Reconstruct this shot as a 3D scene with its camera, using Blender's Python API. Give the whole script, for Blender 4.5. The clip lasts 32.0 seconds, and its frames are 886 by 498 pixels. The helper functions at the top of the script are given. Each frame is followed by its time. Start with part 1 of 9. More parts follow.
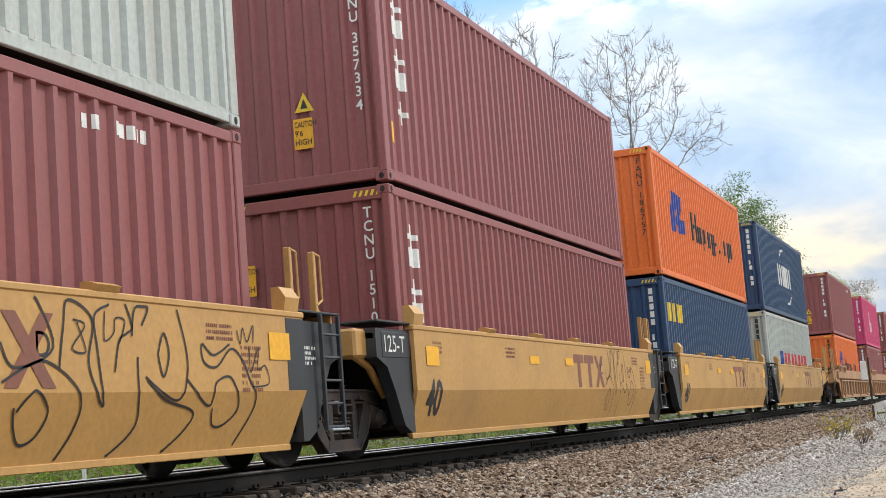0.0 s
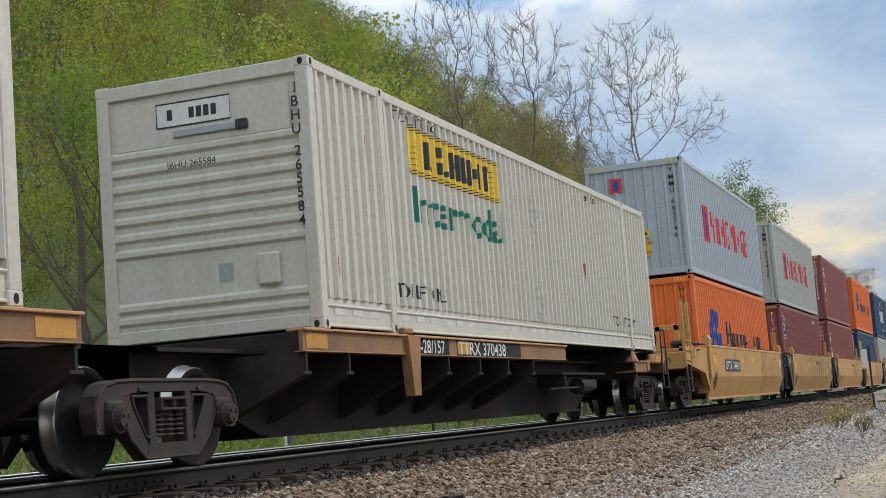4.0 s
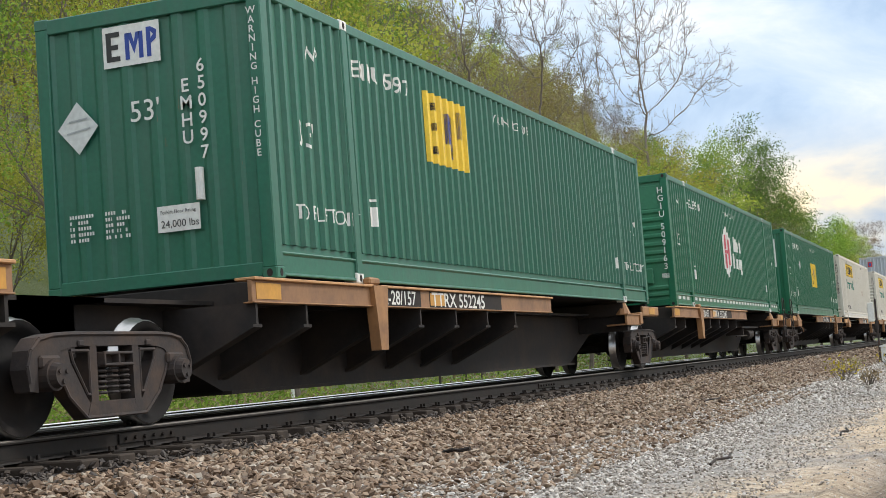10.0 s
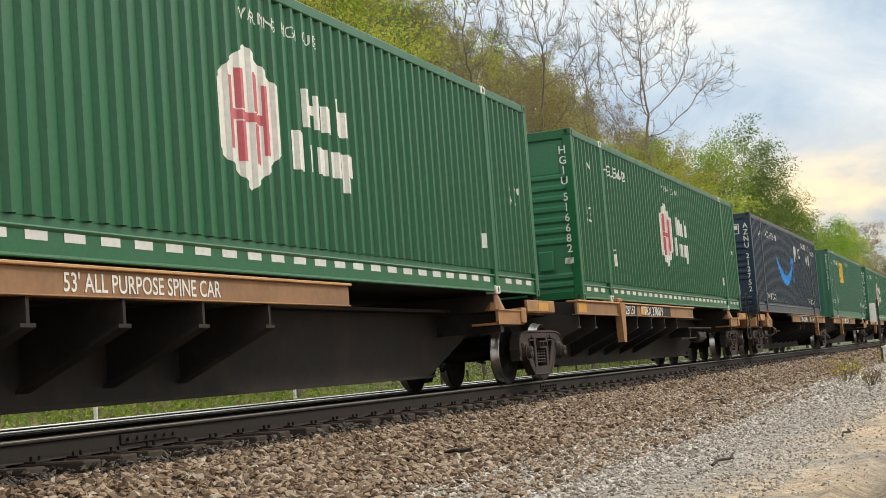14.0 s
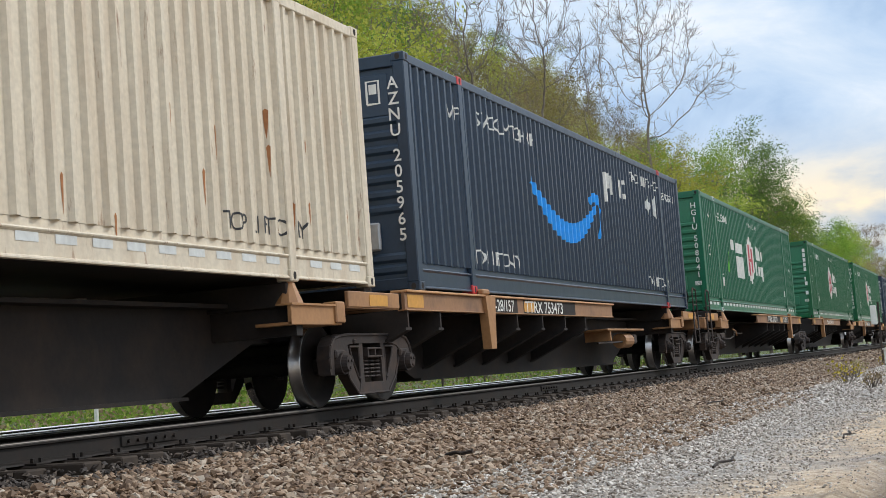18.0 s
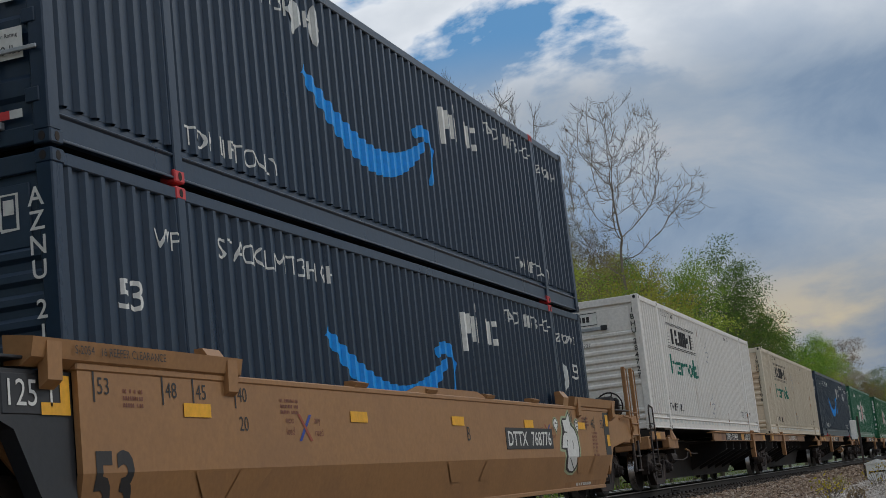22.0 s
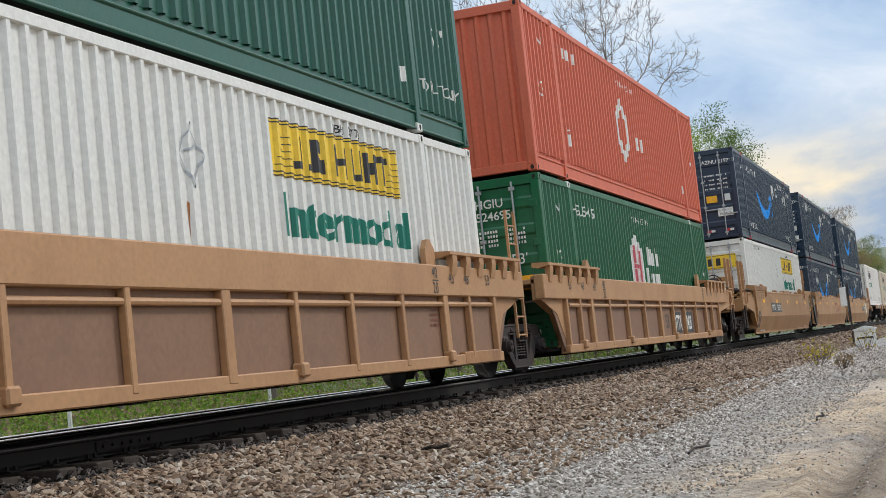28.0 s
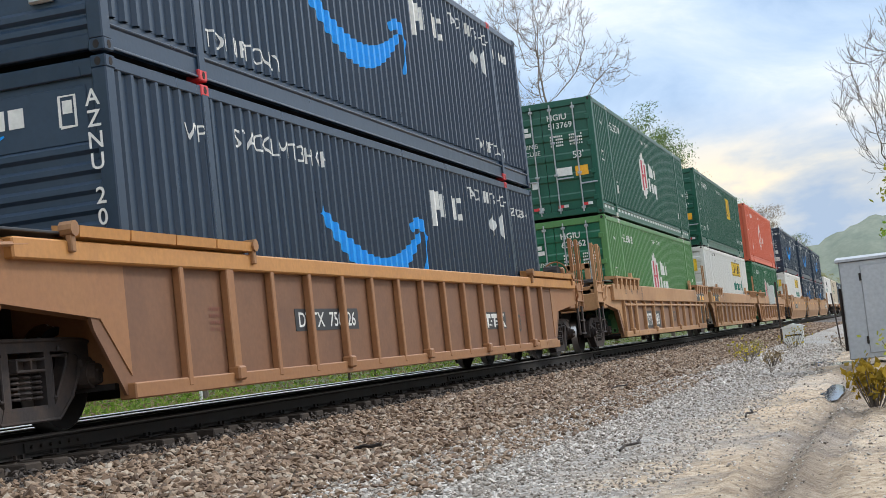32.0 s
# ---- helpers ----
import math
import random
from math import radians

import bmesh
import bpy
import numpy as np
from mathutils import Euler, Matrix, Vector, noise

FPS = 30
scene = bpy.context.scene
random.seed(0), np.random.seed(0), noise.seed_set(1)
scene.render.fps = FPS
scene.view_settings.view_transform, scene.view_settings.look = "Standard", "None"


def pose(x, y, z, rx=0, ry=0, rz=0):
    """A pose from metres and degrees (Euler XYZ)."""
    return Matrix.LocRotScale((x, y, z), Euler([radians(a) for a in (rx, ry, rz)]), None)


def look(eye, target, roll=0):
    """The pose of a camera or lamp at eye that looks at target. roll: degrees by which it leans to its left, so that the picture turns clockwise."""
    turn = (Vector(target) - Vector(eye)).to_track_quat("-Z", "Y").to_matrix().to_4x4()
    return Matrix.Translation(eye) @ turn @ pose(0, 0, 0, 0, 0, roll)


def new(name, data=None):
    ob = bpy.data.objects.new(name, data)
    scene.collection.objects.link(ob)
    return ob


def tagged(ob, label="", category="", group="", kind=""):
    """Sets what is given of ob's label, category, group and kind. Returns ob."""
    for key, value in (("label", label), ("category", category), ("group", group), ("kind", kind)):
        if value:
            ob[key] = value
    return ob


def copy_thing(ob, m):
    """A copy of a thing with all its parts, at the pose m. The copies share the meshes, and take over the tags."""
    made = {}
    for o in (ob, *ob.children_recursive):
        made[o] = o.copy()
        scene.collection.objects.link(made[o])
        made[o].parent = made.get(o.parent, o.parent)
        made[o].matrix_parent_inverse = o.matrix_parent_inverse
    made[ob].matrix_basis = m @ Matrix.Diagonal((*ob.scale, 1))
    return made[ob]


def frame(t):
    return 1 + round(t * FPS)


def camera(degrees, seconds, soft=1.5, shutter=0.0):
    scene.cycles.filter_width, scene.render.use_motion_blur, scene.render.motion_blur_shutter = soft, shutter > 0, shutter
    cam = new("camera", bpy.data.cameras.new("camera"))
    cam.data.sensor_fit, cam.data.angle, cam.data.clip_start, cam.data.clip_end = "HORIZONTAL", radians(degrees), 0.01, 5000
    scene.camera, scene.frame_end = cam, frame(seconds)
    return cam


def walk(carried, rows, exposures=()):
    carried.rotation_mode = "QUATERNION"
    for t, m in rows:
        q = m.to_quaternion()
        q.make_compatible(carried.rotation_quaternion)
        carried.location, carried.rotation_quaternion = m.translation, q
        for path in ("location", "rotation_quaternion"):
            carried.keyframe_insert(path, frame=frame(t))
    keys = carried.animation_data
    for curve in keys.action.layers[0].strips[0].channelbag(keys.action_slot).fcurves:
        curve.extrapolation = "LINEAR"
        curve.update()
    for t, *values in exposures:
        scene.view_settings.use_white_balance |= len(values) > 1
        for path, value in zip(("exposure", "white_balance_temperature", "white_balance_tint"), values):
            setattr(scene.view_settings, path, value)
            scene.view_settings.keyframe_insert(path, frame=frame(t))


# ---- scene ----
# World: the track runs along +y, the top of the rails is z = 0, the camera stands at x = 0.
TRACK_X = -7.64
EYE_Z = 0.27
SPEED = 12.7716

cam = camera(33.46, 32.0, soft=0.75)
PATH = [
    (0, 20.29, 6.95, 4.41), (0.5, 20.33, 6.97, 4.49), (1, 20.31, 6.95, 4.45), (1.5, 20.29, 6.95, 4.44), (2, 20.30, 6.95, 4.44),
    (2.5, 20.31, 6.96, 4.53), (3, 20.31, 6.93, 4.38), (3.5, 20.31, 6.78, 4.35), (5.5, 20.34, 5.78, 4.37), (6, 20.34, 5.77, 4.36),
    (6.5, 20.35, 5.75, 4.36), (7, 20.35, 5.70, 4.35), (7.5, 20.32, 5.48, 4.33), (8, 20.32, 5.17, 4.33), (8.5, 20.48, 5.09, 4.33),
    (9, 20.58, 5.03, 4.34), (9.5, 20.58, 4.94, 4.28), (10, 20.58, 4.70, 4.35), (10.5, 20.59, 4.52, 4.30), (11, 20.60, 4.51, 4.34),
    (11.5, 20.61, 4.51, 4.38), (12, 20.62, 4.50, 4.34), (12.5, 20.62, 4.48, 4.35), (13, 20.58, 4.47, 4.34), (13.5, 20.65, 4.58, 4.35),
    (14, 20.65, 4.73, 4.34), (14.5, 20.65, 4.74, 4.31), (16.5, 20.68, 4.71, 4.39), (17, 20.66, 4.69, 4.34), (17.5, 20.69, 4.77, 4.36),
    (18, 20.68, 4.81, 4.34), (18.5, 20.68, 5.01, 4.40), (19, 20.66, 5.93, 4.63), (19.5, 20.59, 7.62, 5.30), (20, 20.59, 8.51, 5.71),
    (20.5, 20.63, 8.82, 5.88), (21, 20.61, 8.92, 5.80), (21.5, 20.44, 9.06, 5.92), (22, 19.94, 9.65, 6.04), (22.5, 19.55, 10.23, 6.05),
    (23, 19.65, 9.84, 6.00), (23.5, 20.61, 8.12, 6.23), (24, 21.37, 6.31, 5.84), (24.5, 21.98, 5.33, 5.95), (25, 22.32, 4.95, 5.94),
    (25.5, 22.49, 4.87, 5.95), (26, 22.52, 4.87, 5.98), (26.5, 22.38, 4.85, 5.99), (28.5, 18.67, 4.41, 6.20), (29, 17.98, 4.36, 6.27),
    (29.5, 17.50, 4.28, 6.27), (30, 17.16, 4.22, 6.31), (30.5, 17.03, 4.21, 6.32), (31, 17.03, 4.17, 6.31), (31.5, 17.02, 4.17, 6.30),
    (32, 17.03, 4.17, 6.34),
]
walk(cam, [(t, pose(0, 0, EYE_Z, 90 + pitch, roll, yaw)) for t, yaw, pitch, roll in PATH],
     exposures=[(0, 0.06, 6300, 10), (1.2, -0.20, 6200, 10), (3.5, -0.42, 6150, 10), (6, -0.40, 6200, 10), (7, -0.06, 6300, 10), (8, 0.03, 6300, 10), (9, 0.08, 6450, 10), (10, 0.05, 6400, 10), (11.8, 0.13, 6350, 10),
                (12.8, 0.08, 7200, 10), (14.5, -0.04, 7200, 10), (16.5, 0.16, 6250, 10), (17.8, -0.06, 6200, 10), (19, -0.50, 6150, 10), (20, -0.90, 6200, 10), (21, -1.06, 6250, 10), (21.8, -1.18, 6100, 10),
                (23.2, -1.24, 6050, 10), (23.8, -0.35, 6100, 10), (24.2, -0.06, 6200, 10), (25, -0.26, 6200, 10), (30, -0.12, 6150, 10), (31, 0.03, 6150, 10), (32, -0.02, 6100, 10)])

# ---- sky and sun ----
SUN_EL, SUN_AZ = 38.0, 44.0          # degrees; azimuth from +y towards +x


def build_world():
    w = bpy.data.worlds.new("sky")
    scene.world = w
    w.use_nodes = True
    nt = w.node_tree
    nt.nodes.clear()
    out = nt.nodes.new("ShaderNodeOutputWorld")
    bg = nt.nodes.new("ShaderNodeBackground")
    sky = nt.nodes.new("ShaderNodeTexSky")
    sky.sky_type = "NISHITA"
    sky.sun_disc = False
    sky.sun_elevation = radians(SUN_EL)
    sky.sun_rotation = radians(SUN_AZ)
    sky.dust_density = 1.5
    tc = nt.nodes.new("ShaderNodeTexCoord")
    # clouds lie in a flat layer: project the direction on a high plane
    sep = nt.nodes.new("ShaderNodeSeparateXYZ")
    nt.links.new(tc.outputs["Generated"], sep.inputs[0])
    zc = math_node(nt, "MAXIMUM", math_node(nt, "ADD", sep.outputs["Z"], 0.40), 0.05)
    comb = nt.nodes.new("ShaderNodeCombineXYZ")
    nt.links.new(math_node(nt, "DIVIDE", sep.outputs["X"], zc), comb.inputs[0])
    nt.links.new(math_node(nt, "DIVIDE", sep.outputs["Y"], zc), comb.inputs[1])
    def cloud_noise(scale, detail, rough, distort, shift):
        mv = nt.nodes.new("ShaderNodeVectorMath")
        mv.operation = "ADD"
        mv.inputs[1].default_value = shift
        nt.links.new(comb.outputs[0], mv.inputs[0])
        n = nt.nodes.new("ShaderNodeTexNoise")
        n.inputs["Scale"].default_value = scale
        n.inputs["Detail"].default_value = detail
        n.inputs["Roughness"].default_value = rough
        n.inputs["Distortion"].default_value = distort
        nt.links.new(mv.outputs[0], n.inputs["Vector"])
        return n.outputs["Fac"]

    def blend(fac, a, b, kind="MIX"):
        n = nt.nodes.new("ShaderNodeMix")
        n.data_type, n.blend_type = "RGBA", kind
        if isinstance(fac, (int, float)):
            n.inputs[0].default_value = fac
        else:
            nt.links.new(fac, n.inputs[0])
        for k, v in ((6, a), (7, b)):
            if isinstance(v, tuple):
                n.inputs[k].default_value = v
            else:
                nt.links.new(v, n.inputs[k])
        return n.outputs[2]

    def height_range(lo, hi):
        r = nt.nodes.new("ShaderNodeMapRange")
        r.inputs["From Min"].default_value, r.inputs["From Max"].default_value = lo, hi
        r.interpolation_type = "SMOOTHSTEP"
        nt.links.new(sep.outputs["Z"], r.inputs["Value"])
        return r.outputs[0]
    puff = cloud_noise(2.7, 9, 0.55, 0.3, (1.05, 2.33, 0))
    broad = cloud_noise(0.85, 6, 0.5, 0.2, (3.7, -1.3, 0))
    torn = cloud_noise(4.2, 10, 0.58, 0.5, (0.6, 5.1, 0))
    veil = math_node(nt, "ADD", math_node(nt, "MULTIPLY", broad, 0.56), math_node(nt, "MULTIPLY", torn, 0.44))
    # blue openings high up, with bright edges; soft blue-grey sheets lower down
    cover = ramp_node(nt, puff, [(0.395, (0, 0, 0, 1)), (0.435, (1, 1, 1, 1))])
    blue = blend(0.85, sky.outputs[0], (2.5, 6.0, 10.6, 1))
    bright = ramp_node(nt, puff, [(0.43, (15.5, 15.7, 15.8, 1)), (0.48, (13.6, 14.0, 14.3, 1)), (0.56, (11.4, 12.1, 12.9, 1)), (0.66, (9.8, 10.9, 12.1, 1))])
    high = blend(cover, blue, bright)
    sheet = ramp_node(nt, veil, [(0.41, (4.2, 5.6, 7.5, 1)), (0.465, (5.5, 6.8, 8.4, 1)), (0.52, (6.7, 7.7, 8.8, 1)), (0.585, (8.9, 9.2, 9.5, 1))])
    upper = blend(height_range(0.245, 0.305), sheet, high)
    # towards the horizon long warm streaks
    streaks = cloud_noise(2.8, 7, 0.55, 0.3, (7.3, 0.4, 0))
    glow = ramp_node(nt, streaks, [(0.42, (4.3, 5.2, 6.4, 1)), (0.49, (6.8, 6.8, 6.5, 1)), (0.57, (10.8, 9.1, 6.4, 1))])
    final = blend(height_range(0.085, 0.16), glow, upper)
    nt.links.new(final, bg.inputs["Color"])
    bg.inputs["Strength"].default_value = 0.115
    nt.links.new(bg.outputs[0], out.inputs[0])


def math_node(nt, op, a, b):
    n = nt.nodes.new("ShaderNodeMath")
    n.operation = op
    for k, v in enumerate((a, b)):
        if isinstance(v, (int, float)):
            n.inputs[k].default_value = v
        else:
            nt.links.new(v, n.inputs[k])
    return n.outputs[0]


def ramp_node(nt, fac, stops):
    r = nt.nodes.new("ShaderNodeValToRGB")
    el = r.color_ramp.elements
    while len(el) < len(stops):
        el.new(0.5)
    for e, (p, c) in zip(el, stops):
        e.position, e.color = p, c
    nt.links.new(fac, r.inputs["Fac"])
    return r.outputs["Color"]


build_world()
sun = new("sun", bpy.data.lights.new("sun", "SUN"))
sun.data.energy = 1.85
sun.data.angle = radians(7)
sun.data.color = (1.0, 0.93, 0.83)
az, el = radians(SUN_AZ), radians(SUN_EL)
sun.matrix_world = look((40 * math.sin(az), 40 * math.cos(az), 30), (40 * math.sin(az) - math.sin(az) * math.cos(el), 40 * math.cos(az) - math.cos(az) * math.cos(el), 30 - math.sin(el)))

# ---- materials ----
MATS = {}


def paint(name, color, rough=0.5, metal=0.0, dirt=0.25, dirt_color=(0.10, 0.075, 0.055), scale=1.2, streak=0.0, rust=0.0, bump=0.002, fine=18.0):
    """A painted or worn surface: base colour, broad stains, fine grain, optional streaks that run down and rust spots."""
    if name in MATS:
        return MATS[name]
    m = bpy.data.materials.new(name)
    m.use_nodes = True
    nt = m.node_tree
    b = nt.nodes["Principled BSDF"]
    b.inputs["Roughness"].default_value = rough
    b.inputs["Metallic"].default_value = metal
    tc = nt.nodes.new("ShaderNodeTexCoord")
    oi = nt.nodes.new("ShaderNodeObjectInfo")
    off = nt.nodes.new("ShaderNodeVectorMath")
    off.operation = "ADD"
    nt.links.new(tc.outputs["Object"], off.inputs[0])
    sc = math_node(nt, "MULTIPLY", oi.outputs["Random"], 37.0)
    nt.links.new(sc, off.inputs[1])
    big = nt.nodes.new("ShaderNodeTexNoise")
    big.inputs["Scale"].default_value = scale
    big.inputs["Detail"].default_value = 6
    big.inputs["Roughness"].default_value = 0.65
    mp = nt.nodes.new("ShaderNodeMapping")
    mp.inputs["Scale"].default_value = (1, 1, 1 if not streak else 1 - 0.88 * min(1, streak))
    if streak:
        mp.inputs["Scale"].default_value = (3.2, 3.2, 0.35)
    nt.links.new(off.outputs[0], mp.inputs[0])
    nt.links.new(mp.outputs[0], big.inputs["Vector"])
    small = nt.nodes.new("ShaderNodeTexNoise")
    small.inputs["Scale"].default_value = fine
    small.inputs["Detail"].default_value = 5
    nt.links.new(off.outputs[0], small.inputs["Vector"])
    c = ramp_node(nt, small.outputs["Fac"], [(0.3, (*[v * 0.90 for v in color], 1)), (0.7, (*[min(1, v * 1.08) for v in color], 1))])
    fac = ramp_node(nt, big.outputs["Fac"], [(0.45, (0, 0, 0, 1)), (0.78, (dirt, dirt, dirt, 1))])
    mix = nt.nodes.new("ShaderNodeMix")
    mix.data_type = "RGBA"
    nt.links.new(fac, mix.inputs[0])
    nt.links.new(c, mix.inputs[6])
    mix.inputs[7].default_value = (*dirt_color, 1)
    last = mix.outputs[2]
    if rust:
        rn = nt.nodes.new("ShaderNodeTexNoise")
        rn.inputs["Scale"].default_value = 2.6
        rn.inputs["Detail"].default_value = 8
        rn.inputs["Roughness"].default_value = 0.7
        rm = nt.nodes.new("ShaderNodeMapping")
        rm.inputs["Scale"].default_value = (3.0, 3.0, 0.55)
        nt.links.new(off.outputs[0], rm.inputs[0])
        nt.links.new(rm.outputs[0], rn.inputs["Vector"])
        rf = ramp_node(nt, rn.outputs["Fac"], [(0.68 - 0.10 * rust, (0, 0, 0, 1)), (0.76 - 0.08 * rust, (0.85, 0.85, 0.85, 1))])
        rx = nt.nodes.new("ShaderNodeMix")
        rx.data_type = "RGBA"
        nt.links.new(rf, rx.inputs[0])
        nt.links.new(last, rx.inputs[6])
        rx.inputs[7].default_value = (0.20, 0.085, 0.035, 1)
        last = rx.outputs[2]
    nt.links.new(last, b.inputs["Base Color"])
    rr = nt.nodes.new("ShaderNodeMapRange")
    rr.inputs["To Min"].default_value = max(0.05, rough - 0.12)
    rr.inputs["To Max"].default_value = min(1, rough + 0.15)
    nt.links.new(big.outputs["Fac"], rr.inputs["Value"])
    nt.links.new(rr.outputs[0], b.inputs["Roughness"])
    if bump:
        bp = nt.nodes.new("ShaderNodeBump")
        bp.inputs["Strength"].default_value = 0.5
        bp.inputs["Distance"].default_value = bump
        nt.links.new(small.outputs["Fac"], bp.inputs["Height"])
        nt.links.new(bp.outputs[0], b.inputs["Normal"])
    MATS[name] = m
    return m


RICH_GREEN = paint("deep bottle green container paint", (0.006, 0.108, 0.040), 0.33, dirt=0.25, dirt_color=(0.04, 0.08, 0.05), streak=1)
GREEN = paint("green container paint", (0.008, 0.118, 0.058), 0.32, dirt=0.25, dirt_color=(0.06, 0.10, 0.07), streak=1)
LEAF_GREEN = paint("yellow green container paint", (0.088, 0.220, 0.070), 0.38, dirt=0.3, dirt_color=(0.10, 0.16, 0.08), streak=1)
DEEP_GREEN = paint("dark green container paint", (0.010, 0.085, 0.052), 0.34, dirt=0.25, dirt_color=(0.05, 0.08, 0.06), streak=1)
NAVY = paint("navy container paint", (0.013, 0.030, 0.058), 0.30, dirt=0.3, dirt_color=(0.045, 0.064, 0.090), streak=1)
TEAL_GREEN = paint("faded blue green container paint", (0.022, 0.132, 0.082), 0.40, dirt=0.45, dirt_color=(0.085, 0.130, 0.105), streak=1, rust=0.08)
WHITE = paint("white container paint", (0.58, 0.555, 0.48), 0.5, dirt=0.35, dirt_color=(0.36, 0.29, 0.20), streak=1, rust=0.35)
FRESH_WHITE = paint("white container paint with rust runs", (0.74, 0.715, 0.67), 0.45, dirt=0.3, dirt_color=(0.50, 0.42, 0.33), streak=1, rust=0.4)
CREAM_END = paint("rust browned cream end paint", (0.70, 0.575, 0.42), 0.55, dirt=0.85, dirt_color=(0.38, 0.205, 0.095), scale=1.5, rust=0.9)
CREAM = paint("rust stained white container paint", (0.60, 0.53, 0.41), 0.55, dirt=0.5, dirt_color=(0.34, 0.22, 0.12), streak=1, rust=0.8)
CLEAN_WHITE = paint("clean white container paint", (0.66, 0.66, 0.62), 0.45, dirt=0.2, dirt_color=(0.42, 0.38, 0.30), streak=1, rust=0.1)
MAROON = paint("maroon container paint", (0.255, 0.070, 0.066), 0.5, dirt=0.4, dirt_color=(0.20, 0.11, 0.10), streak=1, rust=0.1)
BROWN_RED = paint("dark maroon container paint", (0.275, 0.083, 0.082), 0.45, dirt=0.35, dirt_color=(0.15, 0.08, 0.07), streak=1)
ORANGE = paint("orange container paint", (0.72, 0.16, 0.025), 0.5, dirt=0.3, dirt_color=(0.45, 0.14, 0.06), streak=1)
RED_ORANGE = paint("faded red orange container paint", (0.55, 0.115, 0.055), 0.55, dirt=0.35, dirt_color=(0.35, 0.13, 0.09), streak=1)
PINK = paint("magenta container paint", (0.55, 0.05, 0.16), 0.5, dirt=0.2, streak=1)
BLUE = paint("blue container paint", (0.022, 0.060, 0.135), 0.45, dirt=0.3, dirt_color=(0.06, 0.09, 0.13), streak=1)
GREY_BLUE = paint("blue grey container paint", (0.40, 0.45, 0.50), 0.45, dirt=0.35, dirt_color=(0.25, 0.25, 0.24), streak=1)
GREY_GREEN = paint("weathered grey container paint", (0.44, 0.47, 0.44), 0.5, dirt=0.5, dirt_color=(0.28, 0.24, 0.17), streak=1, rust=0.15)
YELLOW_CAR = paint("yellow tan railcar paint", (0.50, 0.275, 0.078), 0.5, dirt=0.55, dirt_color=(0.32, 0.18, 0.075), scale=0.9, streak=0)
TAN_CAR = paint("orange tan railcar paint", (0.345, 0.175, 0.066), 0.5, dirt=0.5, dirt_color=(0.22, 0.118, 0.06), scale=0.8)
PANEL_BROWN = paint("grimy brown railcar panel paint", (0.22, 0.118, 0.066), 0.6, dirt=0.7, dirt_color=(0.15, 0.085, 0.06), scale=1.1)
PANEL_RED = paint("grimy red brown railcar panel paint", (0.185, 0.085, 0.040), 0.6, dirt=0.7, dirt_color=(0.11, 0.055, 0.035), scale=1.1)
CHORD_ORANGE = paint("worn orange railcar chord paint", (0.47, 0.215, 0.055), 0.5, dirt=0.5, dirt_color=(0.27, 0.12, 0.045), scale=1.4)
BROWN_CAR = paint("rust brown railcar paint", (0.40, 0.215, 0.095), 0.55, dirt=0.55, dirt_color=(0.22, 0.10, 0.05), scale=0.9)
SILL = paint("rusty orange sill paint", (0.34, 0.17, 0.065), 0.6, dirt=0.85, dirt_color=(0.11, 0.055, 0.035), scale=1.6, rust=0.3)
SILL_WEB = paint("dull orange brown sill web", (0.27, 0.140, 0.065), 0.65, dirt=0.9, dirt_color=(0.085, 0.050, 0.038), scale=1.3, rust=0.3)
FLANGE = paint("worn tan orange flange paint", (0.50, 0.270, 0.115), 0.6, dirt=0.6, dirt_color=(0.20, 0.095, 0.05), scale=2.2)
PATCH = paint("faded orange reflective patch", (0.55, 0.27, 0.04), 0.5, dirt=0.5, dirt_color=(0.28, 0.15, 0.06))
SAFETY = paint("yellow reflective patch", (0.85, 0.42, 0.015), 0.45, dirt=0.2)
BLACK = paint("grimy black steel", (0.026, 0.023, 0.022), 0.7, dirt=0.75, dirt_color=(0.070, 0.050, 0.038), scale=1.5)
BLACK_PANEL = paint("black panel paint", (0.022, 0.025, 0.030), 0.5, dirt=0.4, dirt_color=(0.07, 0.06, 0.05))
TRUCK = paint("dusty cast steel", (0.046, 0.039, 0.037), 0.7, dirt=0.8, dirt_color=(0.100, 0.066, 0.048), scale=4, fine=30, bump=0.004)
WHEEL = paint("dark wheel steel", (0.016, 0.0145, 0.014), 0.8, 0.0, dirt=0.5, dirt_color=(0.05, 0.036, 0.028))
TREAD = paint("polished wheel tread", (0.44, 0.43, 0.42), 0.28, 1.0, dirt=0.1, bump=0)
RAIL_TOP = paint("polished rail head", (0.92, 0.92, 0.92), 0.30, 1.0, dirt=0.05, bump=0)
# darker copy for the near track; the train's dark reflection is in its colour
RAIL_DULL = paint("dull worn rail head with painted dark reflection", (0.16, 0.15, 0.14), 0.5, 1.0, dirt=0.3, bump=0)
RAIL_WEB = paint("rusty rail web", (0.020, 0.017, 0.015), 0.65, dirt=0.6, dirt_color=(0.040, 0.026, 0.019), scale=4)
TIE_WOOD = paint("weathered creosoted wood", (0.045, 0.035, 0.028), 0.8, dirt=0.7, dirt_color=(0.09, 0.068, 0.05), scale=5, bump=0.006)
LETTER_WHITE = paint("white lettering", (0.72, 0.72, 0.68), 0.5, dirt=0.35, dirt_color=(0.4, 0.38, 0.33))
LETTER_BLACK = paint("black lettering", (0.022, 0.022, 0.024), 0.5, dirt=0.2)
LETTER_BLUE = paint("bright blue marking", (0.004, 0.30, 0.82), 0.4, dirt=0.15, dirt_color=(0.03, 0.2, 0.5))
LETTER_NAVY = paint("royal blue marking", (0.02, 0.055, 0.30), 0.45, dirt=0.15)
